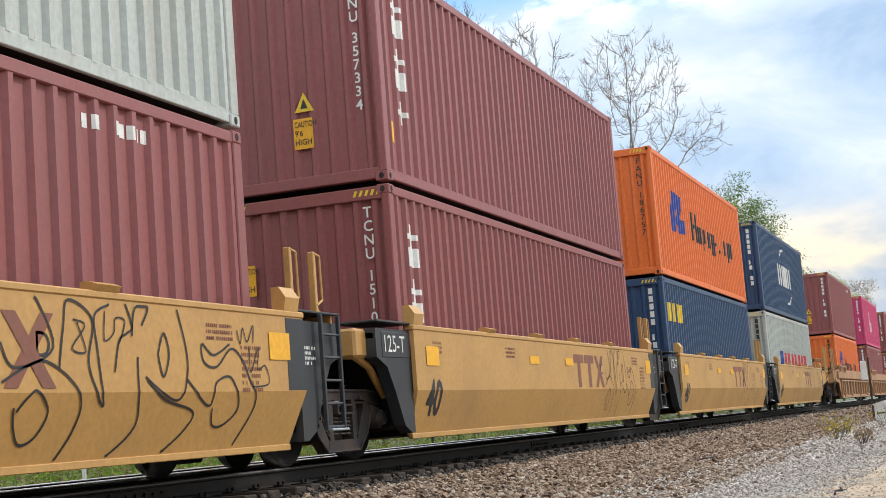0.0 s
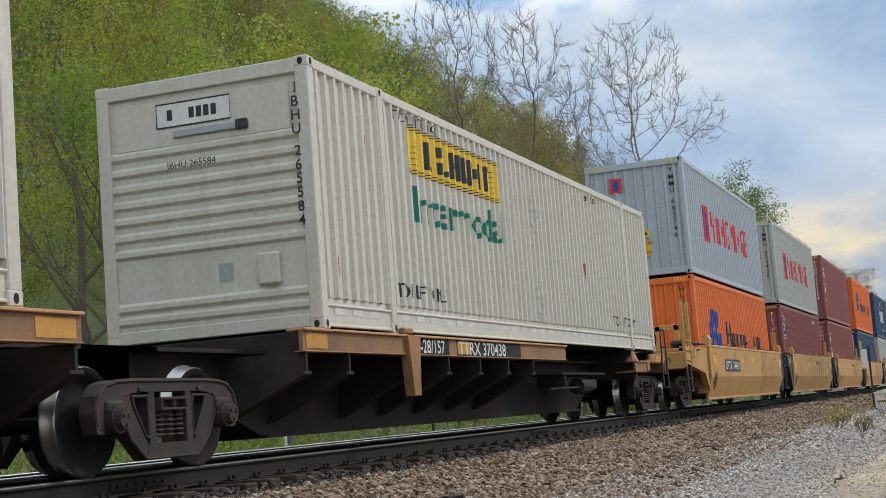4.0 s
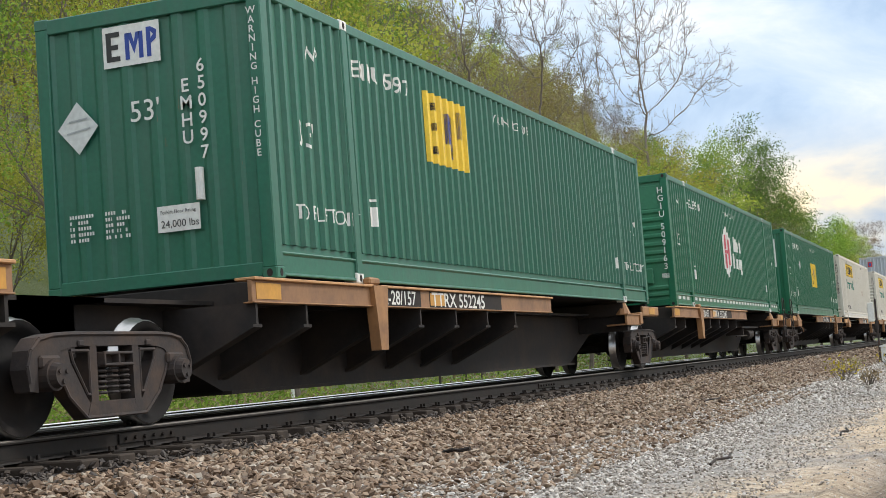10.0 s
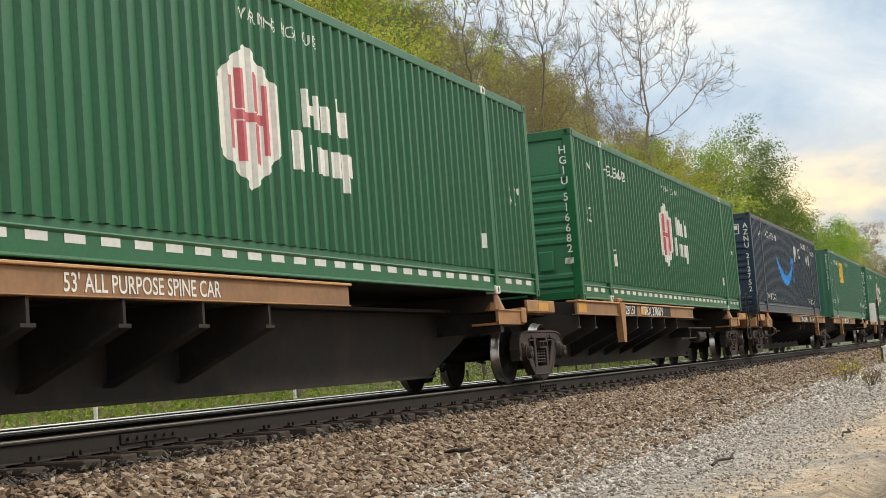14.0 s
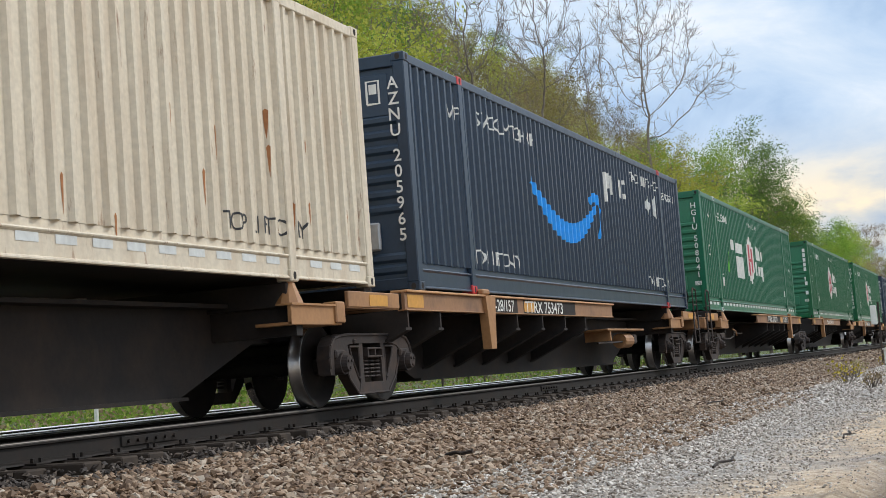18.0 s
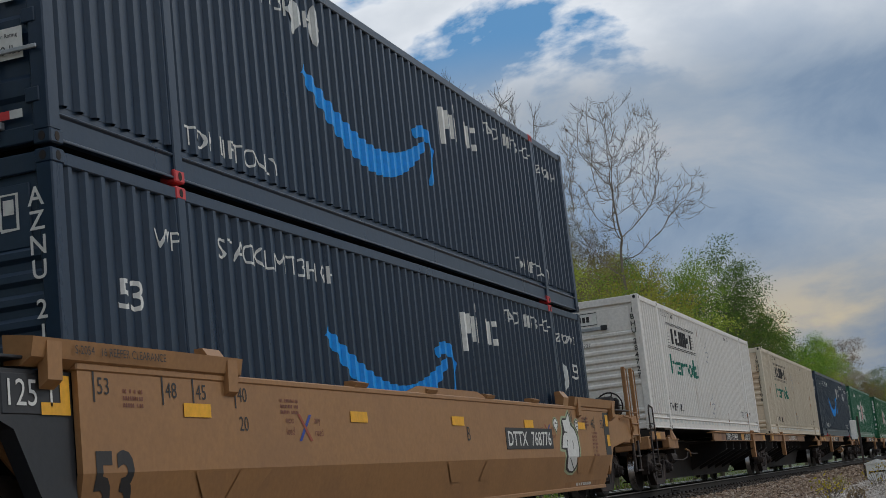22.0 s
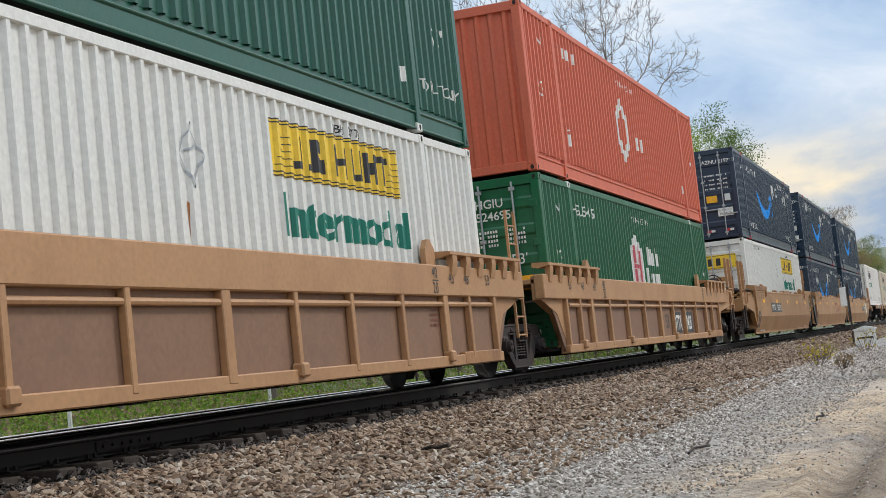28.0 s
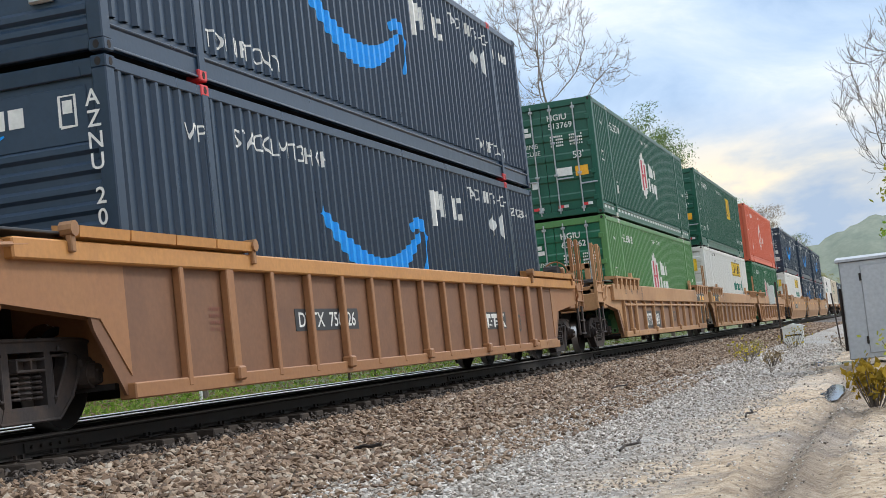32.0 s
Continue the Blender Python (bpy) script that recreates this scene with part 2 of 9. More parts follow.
RUST_RUN = paint("orange brown rust runs", (0.34, 0.140, 0.048), 0.8, dirt=0.7, dirt_color=(0.14, 0.06, 0.025), scale=8)
EMBLEM_RED = paint("faded crimson marking", (0.50, 0.10, 0.12), 0.5, dirt=0.2, dirt_color=(0.5, 0.25, 0.25))
LETTER_RED = paint("red marking", (0.58, 0.04, 0.045), 0.5, dirt=0.2, dirt_color=(0.4, 0.1, 0.08))
LETTER_TEAL = paint("green marking", (0.0, 0.16, 0.11), 0.5, dirt=0.15)
LETTER_BROWN = paint("brown faded marking", (0.22, 0.075, 0.045), 0.6, dirt=0.4)
YELLOW = paint("yellow marking", (0.78, 0.53, 0.03), 0.45, dirt=0.25, dirt_color=(0.45, 0.32, 0.08))
SILVER = paint("silver reflective tape", (0.62, 0.64, 0.62), 0.4, dirt=0.25)
GALV = paint("galvanised steel", (0.42, 0.44, 0.46), 0.42, 0.6, dirt=0.3, dirt_color=(0.3, 0.3, 0.3))
SPRAY = paint("black spray paint", (0.02, 0.018, 0.016), 0.6, dirt=0.1)
SPRAY_RED = paint("faded red spray paint", (0.32, 0.07, 0.035), 0.6, dirt=0.2)
for m in (BLACK, RAIL_WEB, TIE_WOOD, TRUCK, WHEEL):
    m.node_tree.nodes["Principled BSDF"].inputs["Specular IOR Level"].default_value = 0.18

# ---- mesh building ----
class Geo:
    """Collects vertices and faces of one mesh."""

    def __init__(self):
        self.v, self.f, self.smooth = [], [], False

    def add(self, verts, faces):
        n = len(self.v)
        self.v += [tuple(p) for p in verts]
        self.f += [tuple(n + i for i in q) for q in faces]
        return self

    def box(self, x0, x1, y0, y1, z0, z1, b=0.0):
        if b <= 0:
            return self.add([(x, y, z) for z in (z0, z1) for y in (y0, y1) for x in (x0, x1)],
                            [(0, 2, 3, 1), (4, 5, 7, 6), (0, 1, 5, 4), (2, 6, 7, 3), (0, 4, 6, 2), (1, 3, 7, 5)])
        b = min(b, (x1 - x0) * 0.45, (y1 - y0) * 0.45, (z1 - z0) * 0.45)
        vs, idx = [], {}
        for sx in (0, 1):
            for sy in (0, 1):
                for sz in (0, 1):
                    for ax in range(3):
                        p = [(x0, x1)[sx], (y0, y1)[sy], (z0, z1)[sz]]
                        for k, s in enumerate((sx, sy, sz)):
                            if k != ax:
                                p[k] += b if s == 0 else -b
                        idx[(sx, sy, sz, ax)] = len(vs)
                        vs.append(p)
        fs = []
        for ax in range(3):
            o = [k for k in range(3) if k != ax]
            for s in (0, 1):
                q = []
                for a, c in ((0, 0), (1, 0), (1, 1), (0, 1)):
                    t = [0, 0, 0]
                    t[ax], t[o[0]], t[o[1]] = s, a, c
                    q.append(idx[(*t, ax)])
                flip = (s == 1) != (ax == 1)
                fs.append(q if flip else q[::-1])
        for ax in range(3):
            o = [k for k in range(3) if k != ax]
            for a in (0, 1):
                for c in (0, 1):
                    t0, t1 = [0, 0, 0], [0, 0, 0]
                    t0[ax], t1[ax] = 0, 1
                    t0[o[0]] = t1[o[0]] = a
                    t0[o[1]] = t1[o[1]] = c
                    q = [idx[(*t0, o[0])], idx[(*t1, o[0])], idx[(*t1, o[1])], idx[(*t0, o[1])]]
                    flip = (a == c) != (ax == 1)
                    fs.append(q if flip else q[::-1])
        for sx in (0, 1):
            for sy in (0, 1):
                for sz in (0, 1):
                    q = [idx[(sx, sy, sz, k)] for k in range(3)]
                    fs.append(q if (sx + sy + sz) % 2 else q[::-1])
        return self.add(vs, fs)

    def prism(self, poly, axis, a, b):
        """A polygon in the two other axes, in their order, drawn out along one axis from a to b."""
        n = len(poly)

        def at(p, w):
            q = list(p)
            q.insert(axis, w)
            return q
        vs = [at(p, a) for p in poly] + [at(p, b) for p in poly]
        fs = [tuple(range(n)), tuple(range(2 * n - 1, n - 1, -1))]
        fs += [(i, n + i, n + (i + 1) % n, (i + 1) % n) for i in range(n)]
        return self.add(vs, fs)

    def cyl(self, p, q, r, n=12, r2=None):
        p, q = Vector(p), Vector(q)
        d = (q - p).normalized()
        u = d.orthogonal().normalized()
        w = d.cross(u)
        r2 = r if r2 is None else r2
        vs = []
        for c, rad in ((p, r), (q, r2)):
            for k in range(n):
                a = 2 * math.pi * k / n
                vs.append(c + u * (rad * math.cos(a)) + w * (rad * math.sin(a)))
        fs = [tuple(range(n - 1, -1, -1)), tuple(range(n, 2 * n))]
        fs += [(k, (k + 1) % n, n + (k + 1) % n, n + k) for k in range(n)]
        return self.add(vs, fs)

    def tube(self, pts, r, n=6):
        for a, b in zip(pts[:-1], pts[1:]):
            self.cyl(a, b, r, n)
        return self

    def ring(self, c, axis, prof, n=24):
        """Turns a profile of (radius, along) about an axis through c."""
        vs, fs, m = [], [], len(prof)
        for k in range(n):
            a = 2 * math.pi * k / n
            for r, h in prof:
                q = [r * math.cos(a), r * math.sin(a)]
                q.insert(axis, h)
                vs.append([c[i] + q[i] for i in range(3)])
        for k in range(n):
            for i in range(m - 1):
                a, b = k * m + i, ((k + 1) % n) * m + i
                fs.append((a, b, b + 1, a + 1))
        return self.add(vs, fs)

    def mesh(self, name, mat):
        me = bpy.data.meshes.new(name)
        me.from_pydata(self.v, [], self.f)
        bm = bmesh.new()
        bm.from_mesh(me)
        bmesh.ops.recalc_face_normals(bm, faces=bm.faces)
        bm.to_mesh(me)
        bm.free()
        me.materials.append(mat)
        if self.smooth:
            for p in me.polygons:
                p.use_smooth = True
        return me


MESHES = {}


def part(name, geo, mat, parent, label="", at=None, key=None):
    """Links a Geo, or a mesh made before, as one part of a thing. key: parts with the same key share one mesh."""
    if isinstance(geo, Geo):
        k = (key, mat.name) if key else None
        if k and k in MESHES:
            me = MESHES[k]
        else:
            me = geo.mesh(name, mat)
            if k:
                MESHES[k] = me
    else:
        me = geo
    ob = new(name, me)
    ob.parent = parent
    if at is not None:
        ob.matrix_basis = at
    return tagged(ob, label)


def thing(name, label, category, group="", kind="", at=None):
    ob = new(name)
    ob.empty_display_size = 0.3
    if at is not None:
        ob.matrix_basis = at
    return tagged(ob, label, category, group, kind)


# ---- lettering and markings ----
TEXTS = {}


def text_geo(body, size, bold=0.0):
    """A flat outline of words: vertices (u, v) from their lower left corner, and faces."""
    if (body, bold) not in TEXTS:
        cu = bpy.data.curves.new("words", "FONT")
        cu.body = body
        cu.size = 1.0
        cu.resolution_u = 3
        cu.offset = bold
        ob = bpy.data.objects.new("words", cu)
        me = ob.to_mesh()
        vs = [(v.co.x, v.co.y) for v in me.vertices]
        fs = [tuple(p.vertices) for p in me.polygons]
        ob.to_mesh_clear()
        bpy.data.objects.remove(ob)
        bpy.data.curves.remove(cu)
        x0 = min(v[0] for v in vs)
        y0 = min(v[1] for v in vs)
        h = max(v[1] for v in vs) - y0
        TEXTS[(body, bold)] = ([((x - x0) / h, (y - y0) / h) for x, y in vs], fs)
    vs, fs = TEXTS[(body, bold)]
    return [(x * size, y * size) for x, y in vs], fs


def bars_geo(count, h, w=0.62, gap=0.25, column=False, seed=1):
    """Writing that is not spelt out: one plain bar for each character."""
    vs, fs = [], []
    rnd = random.Random(seed)
    for k in range(count):
        if rnd.random() < 0.12 and 0 < k < count - 1:
            continue
        cw = h * w * (0.55 if rnd.random() < 0.15 else 1)
        x, y = (0, -k * h * (1 + gap)) if column else (k * h * (w + gap), 0)
        n = len(vs)
        vs += [(x, y), (x + cw, y), (x + cw, y + h), (x, y + h)]
        fs.append((n, n + 1, n + 2, n + 3))
    return vs, fs


def blocks_geo(rects):
    vs, fs = [], []
    for x0, y0, x1, y1 in rects:
        n = len(vs)
        vs += [(x0, y0), (x1, y0), (x1, y1), (x0, y1)]
        fs.append((n, n + 1, n + 2, n + 3))
    return vs, fs


def poly_geo(pts):
    return list(pts), [tuple(range(len(pts)))]


def strip_geo(pts, widths):
    """A band along a line of points (u, v), with its width at each point."""
    vs, fs = [], []
    for i, (x, y) in enumerate(pts):
        a, b = pts[max(0, i - 1)], pts[min(len(pts) - 1, i + 1)]
        dx, dy = b[0] - a[0], b[1] - a[1]
        l = math.hypot(dx, dy) or 1
        w = widths[i] / 2
        vs += [(x - dy / l * w, y + dx / l * w), (x + dy / l * w, y - dx / l * w)]
        if i:
            k = 2 * i
            fs.append((k - 2, k - 1, k + 1, k))
    return vs, fs


def shifted(flat, du, dv, sx=1.0, sy=1.0):
    return [(x * sx + du, y * sy + dv) for x, y in flat[0]], flat[1]


def joined(*flats):
    vs, fs = [], []
    for v, f in flats:
        n = len(vs)
        vs += v
        fs += [tuple(n + i for i in q) for q in f]
    return vs, fs


def wave(s, pitch, depth, lo=0.50, slope=0.14):
    """How deep a corrugated sheet lies at s: 0 on the outer flats, -depth in the grooves."""
    u = (s / pitch) % 1.0
    a = 1 - lo - 2 * slope
    if u < a:
        return 0.0
    if u < a + slope:
        return -depth * (u - a) / slope
    if u < a + slope + lo:
        return -depth
    return -depth * (1 - u) / slope


def wave_stops(s0, s1, pitch, lo=0.50, slope=0.14):
    a = 1 - lo - 2 * slope
    out = []
    for k in range(int(s0 / pitch) - 1, int(s1 / pitch) + 2):
        for u in (0, a, a + slope, a + slope + lo):
            s = (k + u) * pitch
            if s0 + 1e-4 < s < s1 - 1e-4:
                out.append(s)
    return out


def decal_mesh(name, flat, mat, u0, v0, to_world, pitch=0, depth=0, vertical=True, proud=0.004, crease=None):
    """Lays a flat marking on a wall, following its corrugation. to_world(u, v, out) gives the place."""
    bm = bmesh.new()
    vs = [bm.verts.new((x + u0, y + v0, 0)) for x, y in flat[0]]
    for q in flat[1]:
        if len(set(q)) > 2:
            try:
                bm.faces.new([vs[i] for i in q])
            except ValueError:
                pass
    if pitch:
        k = 0 if vertical else 1
        lo = min(v.co[k] for v in bm.verts)
        hi = max(v.co[k] for v in bm.verts)
        no = (1, 0, 0) if vertical else (0, 1, 0)
        for s in wave_stops(lo, hi, pitch):
            co = (s, 0, 0) if vertical else (0, s, 0)
            bmesh.ops.bisect_plane(bm, geom=bm.verts[:] + bm.edges[:] + bm.faces[:], dist=1e-5, plane_co=co, plane_no=no)
    if crease is not None:
        bmesh.ops.bisect_plane(bm, geom=bm.verts[:] + bm.edges[:] + bm.faces[:], dist=1e-5, plane_co=(0, crease, 0), plane_no=(0, 1, 0))
    for v in bm.verts:
        s = v.co[0 if vertical else 1]
        out = proud + (wave(s + 1e-6, pitch, depth) if pitch else 0)
        v.co = to_world(v.co[0], v.co[1], out)
    me = bpy.data.meshes.new(name)
    bm.to_mesh(me)
    bm.free()
    me.materials.append(mat)
    return me


def many(ob, flat):
    """Tags a marking of several pieces too small to pick apart."""
    if len(flat[1]) > 1:
        ob["kind"] = "stuff"
    return ob


def column_geo(text, h):
    """Characters one below another."""
    out, y = [], 0.0
    for c in text:
        if c == " ":
            y -= h * 0.75
            continue
        g = text_geo(c, h, 0.012)
        w = max(p[0] for p in g[0])
        out.append(shifted(g, -w / 2, y - h))
        y -= h * 1.28
    return joined(*out)


# ---- containers ----
# Local space: x across (the near side is +), y along from the rear end, z up from the floor.
class Box:
    """Sizes of one kind of container."""

    def __init__(self, length, width, height, pitch, depth, long_rail, posts):
        self.L, self.W, self.H = length, width, height
        self.pitch, self.depth = pitch, depth
        self.rail = long_rail            # height of the bottom side rail
        self.posts = posts               # inset of the lifting posts from the ends, or 0


B40 = Box(12.192, 2.438, 2.870, 0.278, 0.045, 0.16, 0)
B53 = Box(16.154, 2.591, 2.896, 0.235, 0.042, 0.36, 1.981)


def side_geo(k):
    g = Geo()
    z0, z1 = k.rail - 0.02, k.H - 0.10
    y0, y1 = 0.14, k.L - 0.14
    xs = k.W / 2 - 0.012
    for s in (1, -1):
        st = [y0] + wave_stops(y0, y1, k.pitch) + [y1]
        vs = []
        for y in st:
            x = s * (xs + wave(y + 1e-6, k.pitch, k.depth))
            vs += [(x, y, z0), (x, y, z1)]
        g.add(vs, [(2 * i, 2 * i + 2, 2 * i + 3, 2 * i + 1) for i in range(len(st) - 1)])
        yield g
        g = Geo()


def casting_geo():
    g = Geo().box(-0.081, 0.081, -0.089, 0.089, 0, 0.118, 0.012)
    return g


def hole_geo(face):
    """The dark oval hole of a corner casting, a shallow plate on its outer face."""
    g = Geo()
    pts = [(0.032 * math.cos(a), 0.059 + 0.04 * math.sin(a)) for a in [2 * math.pi * i / 10 for i in range(10)]]
    if face == "x":
        g.prism([(p[0], p[1]) for p in pts], 0, 0.0815, 0.0835)
    else:
        g.prism([(p[0], p[1]) for p in pts], 1, -0.0915, -0.0895)
    return g


def container(name, k, paint_mat, label, end="vert", end_mat=None, rail_mat=None, group="containers on the train", stripe=False):
    """One shipping container with its frame, walls, castings and rear end."""
    t = thing(name, label, "shipping container", group)
    kk = "%.1f" % k.L
    rail_mat = rail_mat or paint_mat
    em = end_mat or paint_mat
    for i, g in enumerate(side_geo(k)):
        part("side_wall", g, paint_mat, t, key=kk + "side%d" % i)
    W, L, H = k.W / 2, k.L, k.H
    # frame
    for sx in (1, -1):
        for ey, yy in ((0, 0.0), (1, L)):
            s = 1 if ey == 0 else -1
            g = Geo().box(*sorted((sx * W, sx * (W - (0.15 if k.posts else 0.10)))), *sorted((yy, yy + s * 0.16)), 0.11, H - 0.11, 0.012)
            part("corner_post", g, paint_mat, t, key=kk + "post%d%d" % (sx, ey))
        part("top_rail", Geo().box(*sorted((sx * (W - 0.004), sx * (W - 0.07))), 0.15, L - 0.15, H - 0.125, H - 0.012, 0.01), paint_mat, t, key=kk + "trail%d" % sx)
        x0 = W - 0.006
        if k.rail > 0.25:
            poly = [(sx * (x0 - 0.07), 0.03), (sx * (x0 - 0.004), 0.03), (sx * (x0 - 0.001), 0.04), (sx * (x0 - 0.004), 0.052), (sx * (x0 - 0.020), 0.062),
                    (sx * (x0 - 0.020), 0.228), (sx * (x0 - 0.002), 0.244), (sx * (x0 + 0.002), 0.254), (sx * (x0 - 0.006), 0.266), (sx * (x0 - 0.05), 0.275),
                    (sx * (x0 - 0.055), 0.38), (sx * (x0 - 0.07), 0.38)]
            g = Geo().prism([(p[0], p[1]) for p in poly], 1, 0.15, L - 0.15)
        else:
            g = Geo().box(*sorted((sx * (x0 - 0.01), sx * (x0 - 0.06))), 0.15, L - 0.15, 0.03, k.rail, 0.008)
        part("bottom_rail", g, rail_mat, t, key=kk + "brail%d" % sx)
        if k.posts:
            for y in (k.posts, L - k.posts):
                g = Geo().box(*sorted((sx * (W + 0.004), sx * (W - 0.08))), y - 0.075, y + 0.075, 0.03, H - 0.02, 0.012)
                part("lifting_post", g, paint_mat, t, key=kk + "lift%d%.1f" % (sx, y))
    part("roof", Geo().box(-W + 0.05, W - 0.05, 0.1, L - 0.1, H - 0.05, H - 0.02), paint_mat, t, key=kk + "roof")
    part("floor", Geo().box(-W + 0.06, W - 0.06, 0.1, L - 0.1, 0.05, 0.14), BLACK, t, key=kk + "floor")
    for y in (0.0, L):
        s = 1 if y == 0 else -1
        part("end_sill", Geo().box(-W + 0.1, W - 0.1, *sorted((y + s * 0.012, y + s * 0.12)), 0.03, 0.17, 0.01), paint_mat, t, key=kk + "sill%.0f" % y)
        part("end_header", Geo().box(-W + 0.1, W - 0.1, *sorted((y + s * 0.008, y + s * 0.12)), H - 0.17, H - 0.012, 0.01), paint_mat, t, key=kk + "head%.0f" % y)
    for sx in (1, -1):
        ys = [(0.089, "end"), (L - 0.089, "end")] + ([(k.posts, "mid"), (L - k.posts, "mid")] if k.posts else [])
        for y, w in ys:
            for z in (0.0, H - 0.118):
                c = part("corner_casting", casting_geo(), rail_mat if w == "end" else CASTING_MID.get(paint_mat.name, paint_mat), t,
                         at=pose(sx * (W - 0.075), y, z), key="casting")
                if sx > 0:
                    part("casting_hole", hole_geo("x"), BLACK, c, key="holex")
                    if y < 0.2:
                        part("casting_hole", hole_geo("y"), BLACK, c, key="holey")
    # front end, away from the camera
    part("front_wall", Geo().box(-W + 0.09, W - 0.09, L - 0.06, L - 0.03, 0.16, H - 0.16), em, t, key=kk + "fw")
    rear_end(t, k, end, em, paint_mat)
    return t


# end paints lighter than the sides: light on the rear ends in the colour
NOSE_GREEN = paint("chalky worn green end paint brightened for light", (0.030, 0.165, 0.085), 0.45, dirt=0.4, dirt_color=(0.06, 0.13, 0.09), scale=1.4)
NOSE_NAVY = paint("chalky worn navy end paint brightened for light", (0.020, 0.042, 0.076), 0.42, dirt=0.35, dirt_color=(0.05, 0.07, 0.10), scale=1.4)
CASTING_MID = {"navy container paint": LETTER_RED, "green container paint": LETTER_WHITE, "yellow green container paint": LETTER_WHITE, "dark green container paint": LETTER_WHITE, "deep bottle green container paint": LETTER_WHITE, "faded blue green container paint": LETTER_WHITE}


def rear_end(t, k, style, mat, frame_mat):
    W, H = k.W / 2 - 0.10, k.H
    kk = "%.1f" % k.L
    if style in ("vert", "panel"):
        pitch, depth = (0.245, 0.045) if style == "vert" else (0.30, 0.022)
        st = [-W] + wave_stops(-W, W, pitch) + [W]
        vs = []
        for x in st:
            y = 0.03 - wave(x + 1e-6, pitch, depth)
            vs += [(x, y, 0.16), (x, y, H - 0.16)]
        g = Geo().add(vs, [(2 * i, 2 * i + 2, 2 * i + 3, 2 * i + 1) for i in range(len(st) - 1)])
        part("end_wall", g, mat, t, key=kk + style)
    elif style == "ribs":
        z0, z1 = 0.17, H - 0.16
        g = Geo()
        prof = [(0.05, z0)]
        for zr in (0.22, 0.36, 0.95, 1.13, 1.31, 1.49, 1.67, 1.85, 2.03):
            prof += [(0.05, zr), (0.014, zr + 0.035), (0.014, zr + 0.085), (0.05, zr + 0.12)]
        prof += [(0.05, z1)]
        vs = [(x, y, z) for y, z in prof for x in (-W, W)]
        g.add(vs, [(2 * i, 2 * i + 1, 2 * i + 3, 2 * i + 2) for i in range(len(prof) - 1)])
        part("end_wall", g, mat, t, key=kk + style)
        part("recess_panel", Geo().box(-W + 0.1, W - 0.14, 0.034, 0.052, H * 0.74, H - 0.24, 0.008), mat, t, key=kk + "recess")
        part("document_box", Geo().box(W - 0.62, W - 0.36, -0.012, 0.05, 0.52, 0.86, 0.02), GALV if "navy" in mat.name else mat, t, key=kk + "docbox")
    else:
        for s in (-1, 1):
            x0, x1 = sorted((s * 0.006, s * (W - 0.005)))
            g = Geo()
            prof = [(0.05, 0.18)]
            for z in (0.45, 0.95, 1.45, 1.95, 2.40):
                prof += [(0.05, z - 0.07), (0.024, z - 0.03), (0.024, z + 0.10), (0.05, z + 0.14)]
            prof += [(0.05, H - 0.18)]
            vs = [(x, y, z) for y, z in prof for x in (x0, x1)]
            g.add(vs, [(2 * i, 2 * i + 1, 2 * i + 3, 2 * i + 2) for i in range(len(prof) - 1)])
            d = part("door", g, mat, t, key=kk + "door%d" % s)
            for xr in (0.24, 0.82):
                rod = Geo().cyl((s * xr, -0.004, 0.10), (s * xr, -0.004, H - 0.10), 0.019, 8)
                part("lock_rod", rod, GALV, d, key=kk + "rod%d%.2f" % (s, xr))
                for z in (0.20, 1.05, 1.85, H - 0.22):
                    part("rod_bracket", Geo().box(s * xr - 0.05, s * xr + 0.05, -0.028, 0.03, z - 0.03, z + 0.03, 0.006), GALV, d, key=kk + "brk%d%.2f%.2f" % (s, xr, z))
                zz = 0.95 if xr < 0.5 else 0.78
                part("lock_handle", Geo().box(*sorted((s * xr, s * (xr + 0.42))), -0.04, -0.018, zz - 0.018, zz + 0.018, 0.006), GALV, d, key=kk + "hnd%d%.2f" % (s, xr))
            for z in (0.40, 1.05, 1.75, 2.40):
                part("hinge", Geo().box(*sorted((s * (W - 0.10), s * (W + 0.03))), -0.012, 0.03, z - 0.06, z + 0.06, 0.008), frame_mat, d, key=kk + "hin%d%.2f" % (s, z))


def side_mark(t, k, name, flat, mat, u, v, label="", key=None, proud=0.004, flatwall=False):
    """A marking on the near side wall; u along from the rear end, v up."""
    kk = ("side", key, "%.1f" % k.L, mat.name, u, v) if key else None
    me = MESHES.get(kk) if kk else None
    if me is None:
        xs = k.W / 2 - 0.012
        me = decal_mesh(name, flat, mat, u, v, lambda a, b, o: (xs + o, a, b), 0 if flatwall else k.pitch, k.depth, True, proud)
        if kk:
            MESHES[kk] = me
    return many(part(name, me, mat, t, label), flat)


def end_mark(t, k, name, flat, mat, u, v, label="", key=None, out=0.0):
    """A marking on the rear end; u to the near side from the middle, v up. out: how far it stands before the end."""
    kk = ("end", key, mat.name, u, v, out) if key else None
    me = MESHES.get(kk) if kk else None
    if me is None:
        me = decal_mesh(name, flat, mat, u, v, lambda a, b, o: (a, -out, b), 0, 0)
        if kk:
            MESHES[kk] = me
    return many(part(name, me, mat, t, label), flat)

# ---- railcars ----
# Local space of a unit: y from the rear end of its container, z from the rail top, x from the track's middle.
WHEELSETS = []


